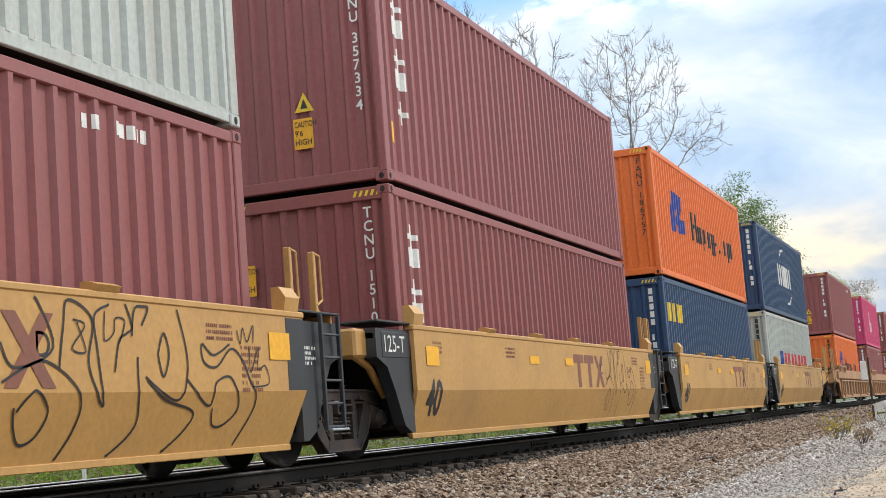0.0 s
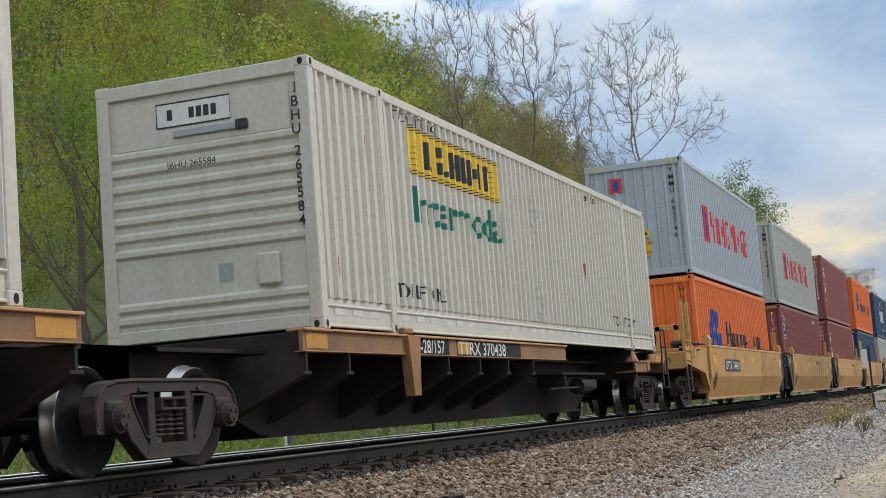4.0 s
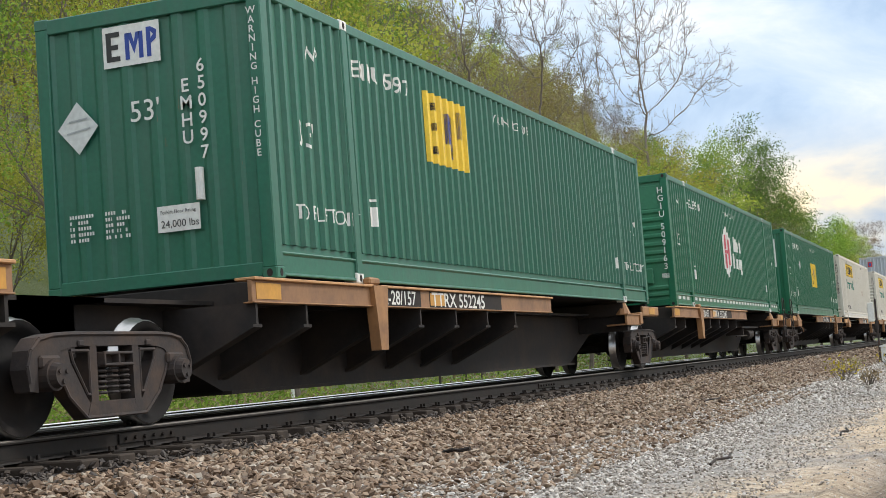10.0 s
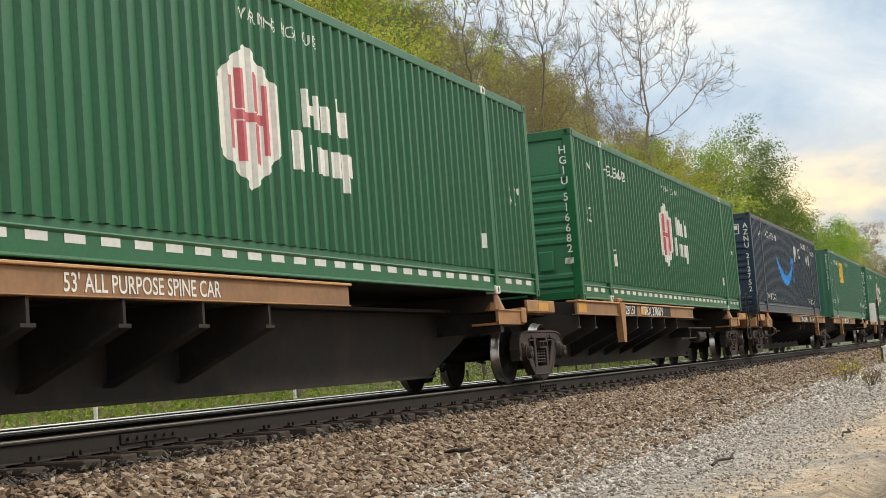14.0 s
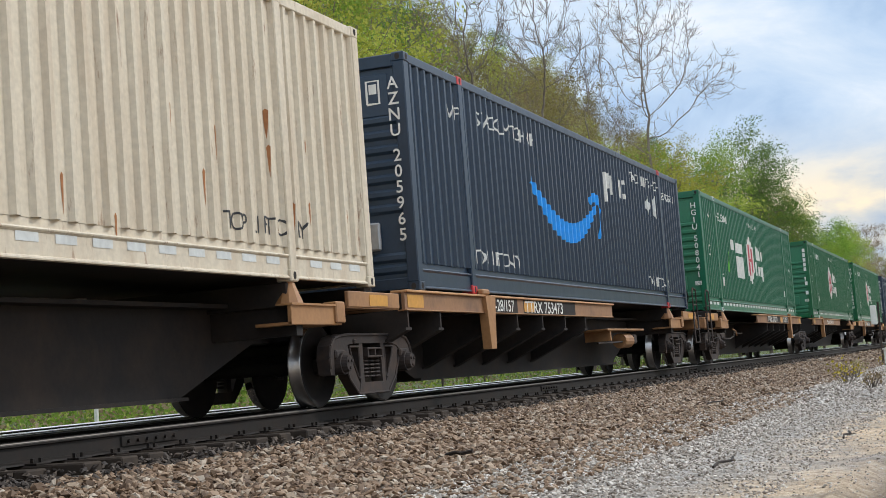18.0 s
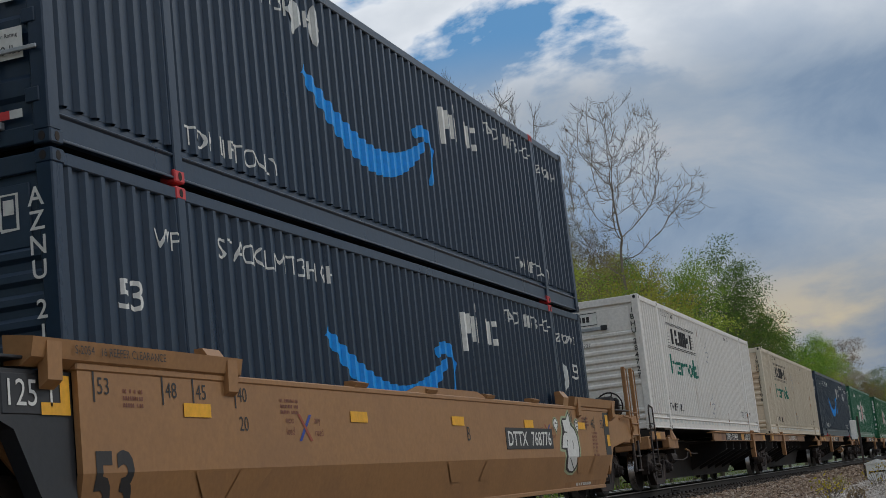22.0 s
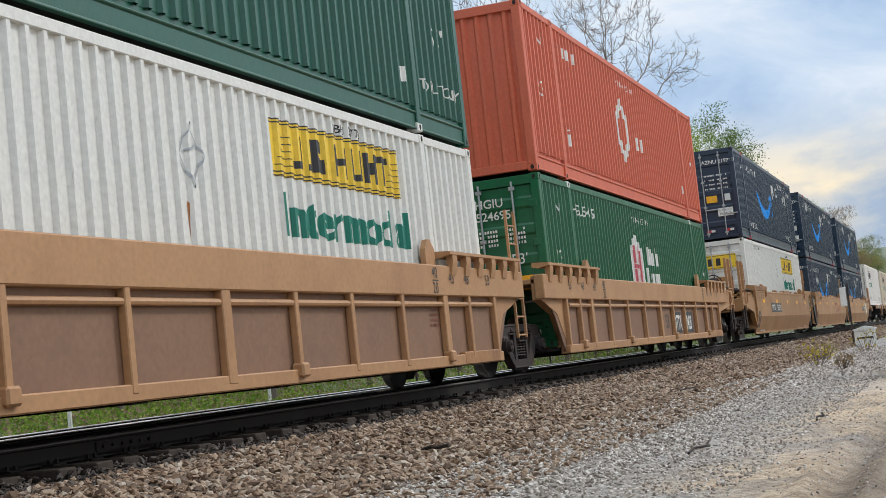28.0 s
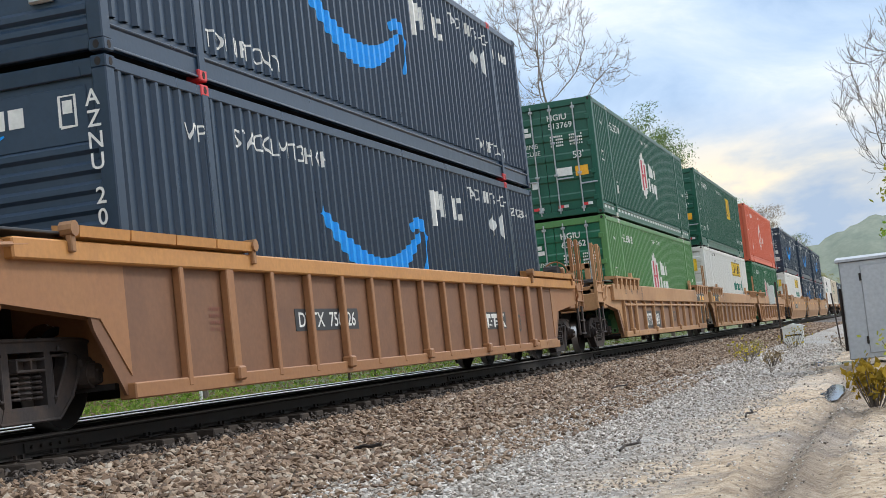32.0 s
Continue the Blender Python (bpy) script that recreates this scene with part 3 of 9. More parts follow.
def wheelset(parent, y, r=0.45):
    g = Geo()
    g.smooth = True
    for s in (1, -1):
        prof = [(0.06, s * 0.70), (0.10, s * 0.79), (0.13, s * 0.79), (0.20, s * 0.745), (r - 0.10, s * 0.735), (r - 0.075, s * 0.80),
                (r - 0.012, s * 0.815)]
        g.ring((0, 0, 0), 0, prof, 28)
        g.ring((0, 0, 0), 0, [(r + 0.025, s * 0.685), (r - 0.07, s * 0.68), (r - 0.09, s * 0.70), (0.16, s * 0.715), (0.06, s * 0.70)], 28)
    g.cyl((-0.98, 0, 0), (0.98, 0, 0), 0.07, 12)
    w = part("wheelset", g, WHEEL, parent, at=pose(0, y, r), key="wheelset")
    tr = Geo()
    tr.smooth = True
    for s in (1, -1):
        tr.ring((0, 0, 0), 0, [(r - 0.012, s * 0.816), (r, s * 0.80), (r + 0.002, s * 0.72), (r + 0.025, s * 0.705), (r + 0.026, s * 0.687)], 28)
    tagged(part("tread", tr, TREAD, w, "polished steel running treads", key="tread"), kind="stuff")
    WHEELSETS.append((w, y, r))
    return w


def truck(parent, y, mat=None):
    """A two-axle bogie: cast side frames, bolster, coil springs and bearings; its wheelsets belong to the car."""
    mat = mat or TRUCK
    b = Geo().box(-0.88, 0.88, y - 0.17, y + 0.17, 0.42, 0.62, 0.03)
    b.box(-0.55, 0.55, y - 0.24, y + 0.24, 0.60, 0.74, 0.03)
    tk = part("truck", b, BLACK, parent)
    for s in (1, -1):
        x0, x1 = sorted((s * 0.93, s * 1.07))
        half = [(1.13, 0.34), (1.17, 0.50), (1.13, 0.64), (1.02, 0.735), (0.86, 0.765), (0.66, 0.775), (0.40, 0.775), (0.0, 0.775)]
        under = [(0.0, 0.665), (0.40, 0.665), (0.62, 0.655), (0.74, 0.63), (0.80, 0.585), (0.96, 0.585), (1.02, 0.53), (1.03, 0.33)]
        top = [(-a, z) for a, z in half[:-1]] + half[::-1] + under[::-1] + [(-a, z) for a, z in under[1:]]
        g = Geo().prism([(y + a, z) for a, z in top], 0, x0, x1)
        g.prism([(y + a, z) for a, z in [(-0.42, 0.10), (0.42, 0.10), (0.36, 0.235), (-0.36, 0.235)]], 0, x0 + 0.005, x1 - 0.005)
        for k in (1, -1):
            # slanting compression member and spring column, with an open window between them
            g.prism([(y + k * a, z) for a, z in [(0.64, 0.66), (0.80, 0.60), (0.79, 0.50), (0.66, 0.30), (0.42, 0.10), (0.34, 0.20), (0.40, 0.26), (0.60, 0.54)][::k]], 0, x0 + 0.010, x1 - 0.010)
            g.prism([(y + k * a, z) for a, z in [(0.255, 0.20), (0.355, 0.22), (0.345, 0.67), (0.255, 0.67)][::k]], 0, x0 + 0.004, x1 - 0.004)
            g.tube([(s * 1.07, y + k * 1.13, 0.40), (s * 1.07, y + k * 1.15, 0.52), (s * 1.07, y + k * 1.10, 0.64), (s * 1.07, y + k * 1.00, 0.72), (s * 1.07, y + k * 0.84, 0.75), (s * 1.07, y + k * 0.62, 0.76), (s * 1.07, y, 0.76)], 0.019, 6)
            g.tube([(s * 1.06, y + k * 0.79, 0.57), (s * 1.06, y + k * 0.76, 0.46), (s * 1.06, y + k * 0.64, 0.28), (s * 1.06, y + k * 0.42, 0.115), (s * 1.06, y, 0.115)], 0.016, 6)
            g.tube([(s * 1.06, y + k * 0.36, 0.63), (s * 1.06, y + k * 0.60, 0.63), (s * 1.06, y + k * 0.57, 0.54), (s * 1.06, y + k * 0.40, 0.29), (s * 1.06, y + k * 0.36, 0.29), (s * 1.06, y + k * 0.36, 0.63)], 0.014, 6)
            # brake beam guide and wear lug
            g.box(*sorted((s * 0.90, s * 1.09)), y + k * 0.48 - 0.04, y + k * 0.48 + 0.04, 0.66, 0.71, 0.01)
        part("side_frame", g, mat, tk, "dusty brown cast steel side frame")
        sp = Geo()
        for a in (-0.16, 0.0, 0.16):
            for i in range(6):
                z = 0.285 + i * 0.042
                sp.ring((s * 1.0, y + a, z), 2, [(0.066, 0), (0.078, 0.012), (0.066, 0.026), (0.05, 0.013), (0.066, 0)], 10)
        tagged(part("coil_spring_nest", sp, mat, tk), kind="stuff")
        g = Geo().box(*sorted((s * 0.90, s * 1.04)), y - 0.20, y + 0.20, 0.515, 0.62, 0.02)
        for z in (0.515, 0.605):
            g.box(*sorted((s * 1.0, s * 1.11)), y - 0.21, y + 0.21, z - 0.012, z + 0.012, 0.006)
        for q in (-0.20, 0, 0.20):
            g.box(*sorted((s * 1.0, s * 1.11)), y + q - 0.012, y + q + 0.012, 0.515, 0.605, 0.004)
        part("bolster_end", g, mat, tk)
        for a in (-0.89, 0.89):
            br = Geo().cyl((s * 0.95, y + a, 0.45), (s * 1.13, y + a, 0.45), 0.118, 16)
            br.cyl((s * 1.13, y + a, 0.45), (s * 1.19, y + a, 0.45), 0.098, 16, 0.085)
            for q in range(3):
                w = 2.094 * q + 0.5
                br.cyl((s * 1.18, y + a + 0.05 * math.cos(w), 0.45 + 0.05 * math.sin(w)), (s * 1.205, y + a + 0.05 * math.cos(w), 0.45 + 0.05 * math.sin(w)), 0.018, 6)
            br.box(*sorted((s * 0.95, s * 1.10)), y + a - 0.13, y + a + 0.13, 0.50, 0.60, 0.02)
            part("axle_bearing", br, mat, tk)
    for a in (-0.89, 0.89):
        wheelset(parent, y + a)
    return tk


def ladder(parent, x, y, z0, z1, mat, w=0.40, n=4, name="ladder"):
    lad = part(name, Geo().box(x - 0.02, x + 0.02, y - w / 2 - 0.02, y - w / 2 + 0.02, z0, z1, 0.005), mat, parent)
    part("stile", Geo().box(x - 0.02, x + 0.02, y + w / 2 - 0.02, y + w / 2 + 0.02, z0, z1, 0.005), mat, lad)
    for i in range(n):
        z = z0 + (z1 - z0) * (i + 0.15) / n
        part("rung", Geo().cyl((x, y - w / 2, z), (x, y + w / 2, z), 0.015, 6), mat, lad)


def grab_iron(parent, pts, mat, r=0.013, name="grab_iron"):
    part(name, Geo().tube(pts, r, 6), mat, parent)


def brake_wheel(parent, x, y, z, mat):
    g = Geo()
    n = 20
    pts = [(x + 0.27 * math.cos(2 * math.pi * i / n), y, z + 0.27 * math.sin(2 * math.pi * i / n)) for i in range(n + 1)]
    g.tube(pts, 0.016, 6)
    for i in range(5):
        a = 2 * math.pi * i / 5
        g.tube([(x, y, z), (x + 0.27 * math.cos(a), y, z + 0.27 * math.sin(a))], 0.013, 5)
    g.cyl((x, y - 0.02, z), (x, y + 0.10, z), 0.05, 10)
    b = part("brake_wheel", g, mat, parent)
    part("brake_gearbox", Geo().box(x - 0.16, x + 0.16, y + 0.06, y + 0.26, z - 0.26, z + 0.16, 0.04), mat, b)


def coupler(parent, y, s, z=0.85):
    g = Geo().box(-0.09, 0.09, *sorted((y, y + s * 0.9)), z - 0.10, z + 0.10, 0.02)
    g.box(-0.20, 0.20, *sorted((y + s * 0.75, y + s * 1.10)), z - 0.16, z + 0.16, 0.05)
    part("coupler", g, TRUCK, parent)
    h = Geo()
    pts = [(0.35 + 0.1 * math.sin(i / 8 * 3.1), y + s * (0.2 + 0.12 * i), z - 0.1 - 0.28 * math.sin(i / 8 * 3.14)) for i in range(9)]
    h.tube(pts, 0.022, 6)
    part("air_hose", h, BLACK, parent)


def mark(parent, name, flat, mat, x, y, z, label="", proud=0.004):
    """A flat marking on a car side at x, from (y, z)."""
    me = decal_mesh(name, flat, mat, y, z, lambda a, b, o: (x + o, a, b), proud=proud)
    return many(part(name, me, mat, parent, label), flat)


def car_number(parent, x, y, z, panel, h=0.25, text="DTTX  744611"):
    flat = shifted(text_geo(text, h, 0.012), 0, 0, 1.25, 1)
    w = max(p[0] for p in flat[0]) + 0.2
    if panel is not None:
        part("number_panel", Geo().box(x - 0.002, x + 0.004, y, y + w, z, z + h * 1.45), panel, parent)
    mark(parent, "reporting_mark", flat, LETTER_WHITE, x + 0.004, y + 0.09, z + h * 0.22)


def spine_unit(sill, first, last, rear_truck, front_truck, label, numbers="", gear=None):
    """One platform of an articulated spine car. sill: the end with the long side sills; rear_truck, front_truck: bogie centres;
    first/last: this end carries a coupler instead of a shared bogie."""
    u = thing("spine_car", label, "railcar", "spine car platforms")
    L = 16.154
    y0, y1 = rear_truck, front_truck

    def m(y):
        return y if sill == "rear" else L - y

    def box(g, x0, x1, ya, yb, z0, z1, b=0.0):
        ya, yb = sorted((m(ya), m(yb)))
        g.box(x0, x1, ya, yb, z0, z1, b)
    # fish-bellied centre sill
    prof = [(y0 - 0.5, 0.80), (y0 + 1.5, 0.72), (y0 + 3.0, 0.22), (y1 - 3.0, 0.22), (y1 - 1.5, 0.72), (y1 + 0.5, 0.80), (y1 + 0.5, 1.06), (y0 - 0.5, 1.06)]
    part("centre_sill", Geo().prism(prof, 0, -0.36, 0.36), BLACK, u)
    part("sill_flange", Geo().box(-0.45, 0.45, y0 + 3.0, y1 - 3.0, 0.19, 0.225), BLACK, u)
    for s in (1, -1):
        x0, x1 = sorted((s * 1.30, s * 1.345))
        for ya, yb, nm in ((-0.63, 2.14, "side_sill"), (2.34, 9.05, "side_sill")):
            g = Geo()
            box(g, x0, x1, ya, yb, 1.02, 1.225, 0.006)
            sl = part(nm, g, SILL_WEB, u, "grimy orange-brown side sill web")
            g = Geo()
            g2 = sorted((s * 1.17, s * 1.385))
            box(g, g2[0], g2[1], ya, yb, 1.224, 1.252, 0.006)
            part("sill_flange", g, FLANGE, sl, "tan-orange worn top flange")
            g = Geo()
            box(g, *sorted((s * 1.25, s * 1.365)), ya, yb, 1.012, 1.026, 0.004)
            part("sill_lip", g, SILL, sl)
            if s > 0:
                for yy in ((-0.55,) if ya < 0 else (3.9,) if numbers != "name" else ()):
                    q = Geo()
                    box(q, 1.346, 1.350, yy, yy + 0.50, 1.05, 1.20)
                    part("reflector_patch", q, PATCH, sl, "faded orange reflective patch")
        # hanging stay between the two plates
        g = Geo()
        ya, yb = sorted((m(2.16), m(2.40)))
        yc = (ya + yb) / 2
        g.prism([(ya - 0.08, 1.24), (yb + 0.08, 1.24), (yb + 0.03, 0.95), (yc + 0.10, 0.54), (yc - 0.10, 0.54), (ya - 0.03, 0.95)], 0, *sorted((s * 1.28, s * 1.40)))
        part("side_stay", g, SILL, u)
        # small guide shoe on top
        g = Geo()
        box(g, *sorted((s * 1.30, s * 1.39)), 2.02, 2.30, 1.25, 1.33, 0.02)
        part("guide_shoe", g, SILL, u)
        # cross arms under the sill: tapered brackets
        for k in range(7):
            yy = m(-0.55 + (0.0 if k == 0 else 1.05 if k == 1 else 2.9 + (k - 2) * 1.22))
            g = Geo().prism([(s * 0.34, 0.35), (s * 1.30, 0.80), (s * 1.34, 0.82), (s * 1.34, 1.02), (s * 0.34, 1.02)], 1, yy - 0.02, yy + 0.02)
            g.prism([(s * 0.34, 0.33), (s * 1.34, 0.79), (s * 1.34, 0.82), (s * 0.34, 0.36)], 1, yy - 0.09, yy + 0.09)
            part("cross_arm", g, BLACK, u)
        # outrigger, cone stand and end plate at the other end
        g = Geo()
        box(g, *sorted((s * 0.95, s * 1.34)), L - 2.20, L - 1.05, 0.84, 0.87)
        box(g, *sorted((s * 1.30, s * 1.345)), L - 2.20, L - 1.05, 0.84, 1.04, 0.006)
        box(g, *sorted((s * 1.20, s * 1.37)), L - 2.22, L - 1.03, 1.03, 1.05)
        og = part("outrigger", g, SILL, u, "rusty orange outrigger channel")
        part("casting_box", Geo().box(*sorted((s * 1.22, s * 1.375)), m(L - 1.12) - 0.11, m(L - 1.12) + 0.11, 0.86, 1.08, 0.012), SILL, og)
        part("pedestal", Geo().cyl((s * 1.22, m(L - 1.98), 1.04), (s * 1.22, m(L - 1.98), 1.262), 0.15, 10, 0.06), SILL, u)
        g = Geo()
        box(g, *sorted((s * 0.30, s * 1.30)), L - 2.02, L - 1.88, 0.74, 1.03)
        part("cross_arm", g, BLACK, u)
        g = Geo()
        box(g, *sorted((s * 0.5, s * 1.33)), L - 0.85, L + 0.55, 1.02, 1.05)
        box(g, *sorted((s * 1.30, s * 1.345)), L - 0.85, L + 0.55, 1.03, 1.20, 0.008)
        ep = part("end_plate", g, SILL, u, "orange-brown end plate with a yellow patch")
        if s > 0:
            q = Geo()
            box(q, 1.346, 1.350, L - 0.30, L + 0.2, 1.05, 1.17)
            part("reflector_patch", q, PATCH, ep)
    part("deck_plate", Geo().box(-0.60, 0.60, y0 - 0.6, y1 + 0.6, 1.06, 1.10), BLACK, u)
    # corner pads that carry the container
    for y in (0.09, L - 0.09, 1.98, L - 1.98):
        part("container_bearer", Geo().box(-1.25, 1.25, y - 0.10, y + 0.10, 1.02, 1.262, 0.01), BLACK, u)
    # brake gear hung from the sill
    gear = gear or BLACK
    if first:
        part("equipment_shelf", Geo().box(0.60, 1.12, 9.55, 12.40, 0.80, 0.84, 0.01), gear, u, "brake gear shelf")
        part("shelf_bracket", Geo().box(0.62, 1.10, 9.75, 9.83, 0.62, 0.80), gear, u)
        part("air_tank", Geo().cyl((0.95, 11.0, 0.62), (0.95, 11.65, 0.62), 0.14, 14), gear, u)
        part("brake_valve", Geo().box(0.85, 1.05, 11.75, 12.05, 0.55, 0.74, 0.03), TRUCK, u)
        part("brake_rod", Geo().tube([(1.0, 9.2, 0.58), (1.0, 11.0, 0.60)], 0.018, 6), TRUCK, u)
    if last:
        part("brake_cylinder", Geo().cyl((0.75, 3.7, 0.68), (0.75, 4.3, 0.68), 0.14, 14), TRUCK, u)
        part("brake_pipe", Geo().tube([(0.92, 3.6, 0.62), (0.95, 4.6, 0.60), (0.95, 5.2, 0.66), (0.95, 5.3, 0.78), (0.95, 6.0, 0.74), (0.95, 6.6, 0.74)], 0.017, 6), TRUCK, u)
        part("brake_lever", Geo().tube([(0.95, 5.1, 0.86), (0.97, 5.5, 0.80), (0.97, 5.6, 0.68)], 0.02, 6), SILL, u)
    if numbers:
        ya = sorted((m(4.2), m(6.8)))[0]
        if numbers == "name":
            mark(u, "lettering", shifted(text_geo("53' ALL PURPOSE SPINE CAR", 0.15, 0.01), 0, 0, 0.92, 1), LETTER_WHITE, 1.346, ya - 0.2, 1.05)
        else:
            part("number_panel", Geo().box(1.345, 1.348, ya - 0.32, ya + 2.42, 1.028, 1.222), BLACK, u, "dark grimy number patch")
            mark(u, "reporting_mark", shifted(text_geo(numbers, 0.178, 0.012), 0, 0, 1.38, 1), LETTER_WHITE, 1.348, ya - 0.25, 1.035)
            yb = ya + 3.05 if sill == "front" else ya - 1.75
            part("date_panel", Geo().box(1.345, 1.348, yb - 0.06, yb + 1.14, 1.028, 1.222), BLACK, u, "dark grimy patch")
            mark(u, "lettering", shifted(text_geo("2-28/157", 0.165, 0.012), 0, 0, 1.2, 1), LETTER_WHITE, 1.348, yb, 1.042)
    truck(u, rear_truck)
    if first:
        truck(u, front_truck)
    for on, s, y in ((first, 1, L + 0.75), (last, -1, -0.75)):
        if not on:
            continue
        coupler(u, y + s * 0.15, s)
        part("end_beam", Geo().box(-1.34, 1.34, *sorted((y - s * 0.1, y + s * 0.16)), 0.84, 1.10, 0.012), SILL, u)
        # stirrup below the deck and grab loop above it
        x = 1.36
        yy = y - s * 0.28
        g = Geo()
        for q in (-0.24, 0.24):
            g.box(x - 0.012, x + 0.012, yy + q - 0.035, yy + q + 0.035, 0.50, 1.12, 0.005)
        for z in (0.51, 0.80):
            g.box(x - 0.03, x + 0.03, yy - 0.24, yy + 0.24, z, z + 0.025, 0.005)
        part("stirrup_step", g, TRUCK, u, "dark steel stirrup step")
        g = Geo().tube([(x, yy - 0.20, 1.10), (x, yy - 0.20, 1.62), (x, yy - 0.12, 1.74), (x, yy + 0.20, 1.70), (x, yy + 0.22, 1.55), (x, yy + 0.22, 1.10)], 0.017, 6)
        g.tube([(x, yy - 0.20, 1.36), (x, yy + 0.22, 1.36)], 0.015, 6)
        part("grab_loop", g, TRUCK, u)
        part("deck_step", Geo().box(0.2, 1.34, *sorted((y - s * 0.55, y + s * 0.1)), 1.05, 1.08), BLACK, u)
        if first and s > 0:
            brake_wheel(u, 0.95, y - 0.25, 1.55, BLACK)
            grab_iron(u, [(x, yy + 0.22, 1.12), (x + 0.03, yy + 0.45, 1.12), (x + 0.03, yy + 0.45, 1.04)], TRUCK)
    return u


def end_frame(u, mat, y, z):
    """Square guide frame that stands on the end deck."""
    for x in (0.42, -0.98):
        g = Geo().box(x, x + 0.12, y - 0.05, y + 0.05, z - 0.05, z + 0.55, 0.01)
        g.box(x + 0.44, x + 0.56, y - 0.05, y + 0.05, z - 0.05, z + 0.55, 0.01)
        g.box(x, x + 0.56, y - 0.05, y + 0.05, z + 0.42, z + 0.56, 0.01)
        part("guide_frame", g, mat, u)


def coupled_end(u, mat, y, s, zt, wheel, wheel_mat):
    """The outer end of a well car: end beam, coupler, hand posts, side steps and, at one end, the brake wheel."""
    part("end_beam", Geo().box(-1.40, 1.40, *sorted((y - s * 0.22, y)), 0.92, 1.30, 0.015), mat, u)
    coupler(u, y, s)
    yc = y - s * 0.35
    for q in (-0.33, 0.33):
        part("hand_post", Geo().box(1.39, 1.46, yc + q - 0.035, yc + q + 0.035, 0.95, 2.42, 0.008), mat, u)
        grab_iron(u, [(1.44, yc + q, 2.40), (1.46, yc + q + 0.13, 2.36), (1.46, yc + q + 0.14, 1.45), (1.44, yc + q, 1.38)], mat)
    g = Geo()
    for q in (-0.22, 0.22):
        g.box(1.40, 1.44, yc + q - 0.05, yc + q + 0.05, 0.40, 1.0, 0.006)
    for z in (0.41, 0.68):
        g.box(1.37, 1.47, yc - 0.22, yc + 0.22, z, z + 0.03, 0.005)
    part("stirrup_step", g, TRUCK, u, "dark worn stirrup step")
    for z in (1.10, 1.32, 1.54):
        part("ladder_rung", Geo().tube([(1.46, yc - 0.33, z), (1.46, yc + 0.33, z)], 0.014, 6), mat, u)
    part("side_deck", Geo().box(0.5, 1.40, *sorted((y - s * 2.0, y - s * 0.2)), zt - 0.16, zt - 0.12), BLACK, u, "dark worn end deck")
    part("walk_grating", Geo().box(0.98, 1.47, *sorted((y - s * 2.6, y - s * 0.75)), zt + 0.05, zt + 0.075, 0.006), BLACK_PANEL, u, "dark steel walkway grating")
    for i, z in enumerate((zt - 0.02, zt - 0.30)):
        part("brake_pipe", Geo().tube([(1.30, y - s * 2.3, z), (1.30, y - s * 1.2, z), (1.22, y - s * 0.9, z - 0.10), (1.22, y - s * 0.3, z - 0.12)], 0.024, 6), TRUCK, u)
    part("brake_valve", Geo().box(0.85, 1.15, *sorted((y - s * 1.75, y - s * 1.35)), zt - 0.08, zt + 0.16, 0.04), TRUCK, u)
    part("corner_box", Geo().box(1.12, 1.42, *sorted((y - s * 1.25, y - s * 0.75)), 0.95, zt - 0.05, 0.02), mat, u)
    grab_iron(u, [(1.44, y - s * 1.6, zt - 0.1), (1.50, y - s * 1.5, zt - 0.05), (1.50, y - s * 0.9, zt - 0.08), (1.50, y - s * 0.75, 1.20), (1.44, y - s * 0.7, 1.10)], mat, 0.022)
    if wheel:
        brake_wheel(u, 0.95, y - s * 0.15, 1.72, wheel_mat)
        part("chain_box", Geo().cyl((0.80, y - s * 0.5, 1.70), (1.10, y - s * 0.5, 1.70), 0.20, 14), BLACK, u)
        part("brake_rod", Geo().tube([(0.95, y - s * 0.2, 1.6), (0.95, y - s * 0.2, 0.7)], 0.03, 6), BLACK, u)
    else:
        end_frame(u, mat, y - s * 1.9, zt)


def well_side(u, mat, xo, ya, yb, z_top, z_crease, z_bot, arch0, arch1, name="side_panel"):
    """Smooth well side: upright plate with a lower part that leans in; wheel arches cut the lower corners."""
    for s in (1, -1):
        xt, xb = s * xo, s * (xo - 0.16)
        th = -s * 0.05
        g = Geo()
        up = [(ya, z_top), (yb, z_top), (yb, z_crease), (ya, z_crease)]
        g.prism(up, 0, *sorted((xt, xt + th)))
        lo = [(xt, ya, z_crease), (xt, yb, z_crease), (xb, yb - arch1, z_bot), (xb, ya + arch0, z_bot)]
        lo2 = [(p[0] + th, p[1], p[2]) for p in lo]
        g.add(lo + lo2, [(0, 1, 2, 3), (7, 6, 5, 4), (0, 4, 5, 1), (1, 5, 6, 2), (2, 6, 7, 3), (3, 7, 4, 0)])
        part(name, g, mat, u)
        part("top_chord", Geo().box(*sorted((s * (xo - 0.12), s * (xo + 0.012))), ya - 0.02, yb + 0.02, z_top - 0.012, z_top + 0.05, 0.012), mat, u)
        part("bottom_lip", Geo().box(*sorted((s * (xo - 0.19), s * (xo - 0.14))), ya + arch0, yb - arch1, z_bot - 0.05, z_bot + 0.01, 0.006), mat, u)


def well_floor(u, ya, yb):
    for k in range(6):
        y = ya + (yb - ya) * (k + 0.5) / 6
        part("floor_beam", Geo().box(-1.3, 1.3, -0.12, 0.12, 0.22, 0.34), BLACK, u, at=pose(0, y, 0), key="floor_beam")
    for y in (ya + 0.5, yb - 0.5):
        part("well_floor_plate", Geo().box(-1.32, 1.32, y - 0.6, y + 0.6, 0.30, 0.352), BLACK, u)


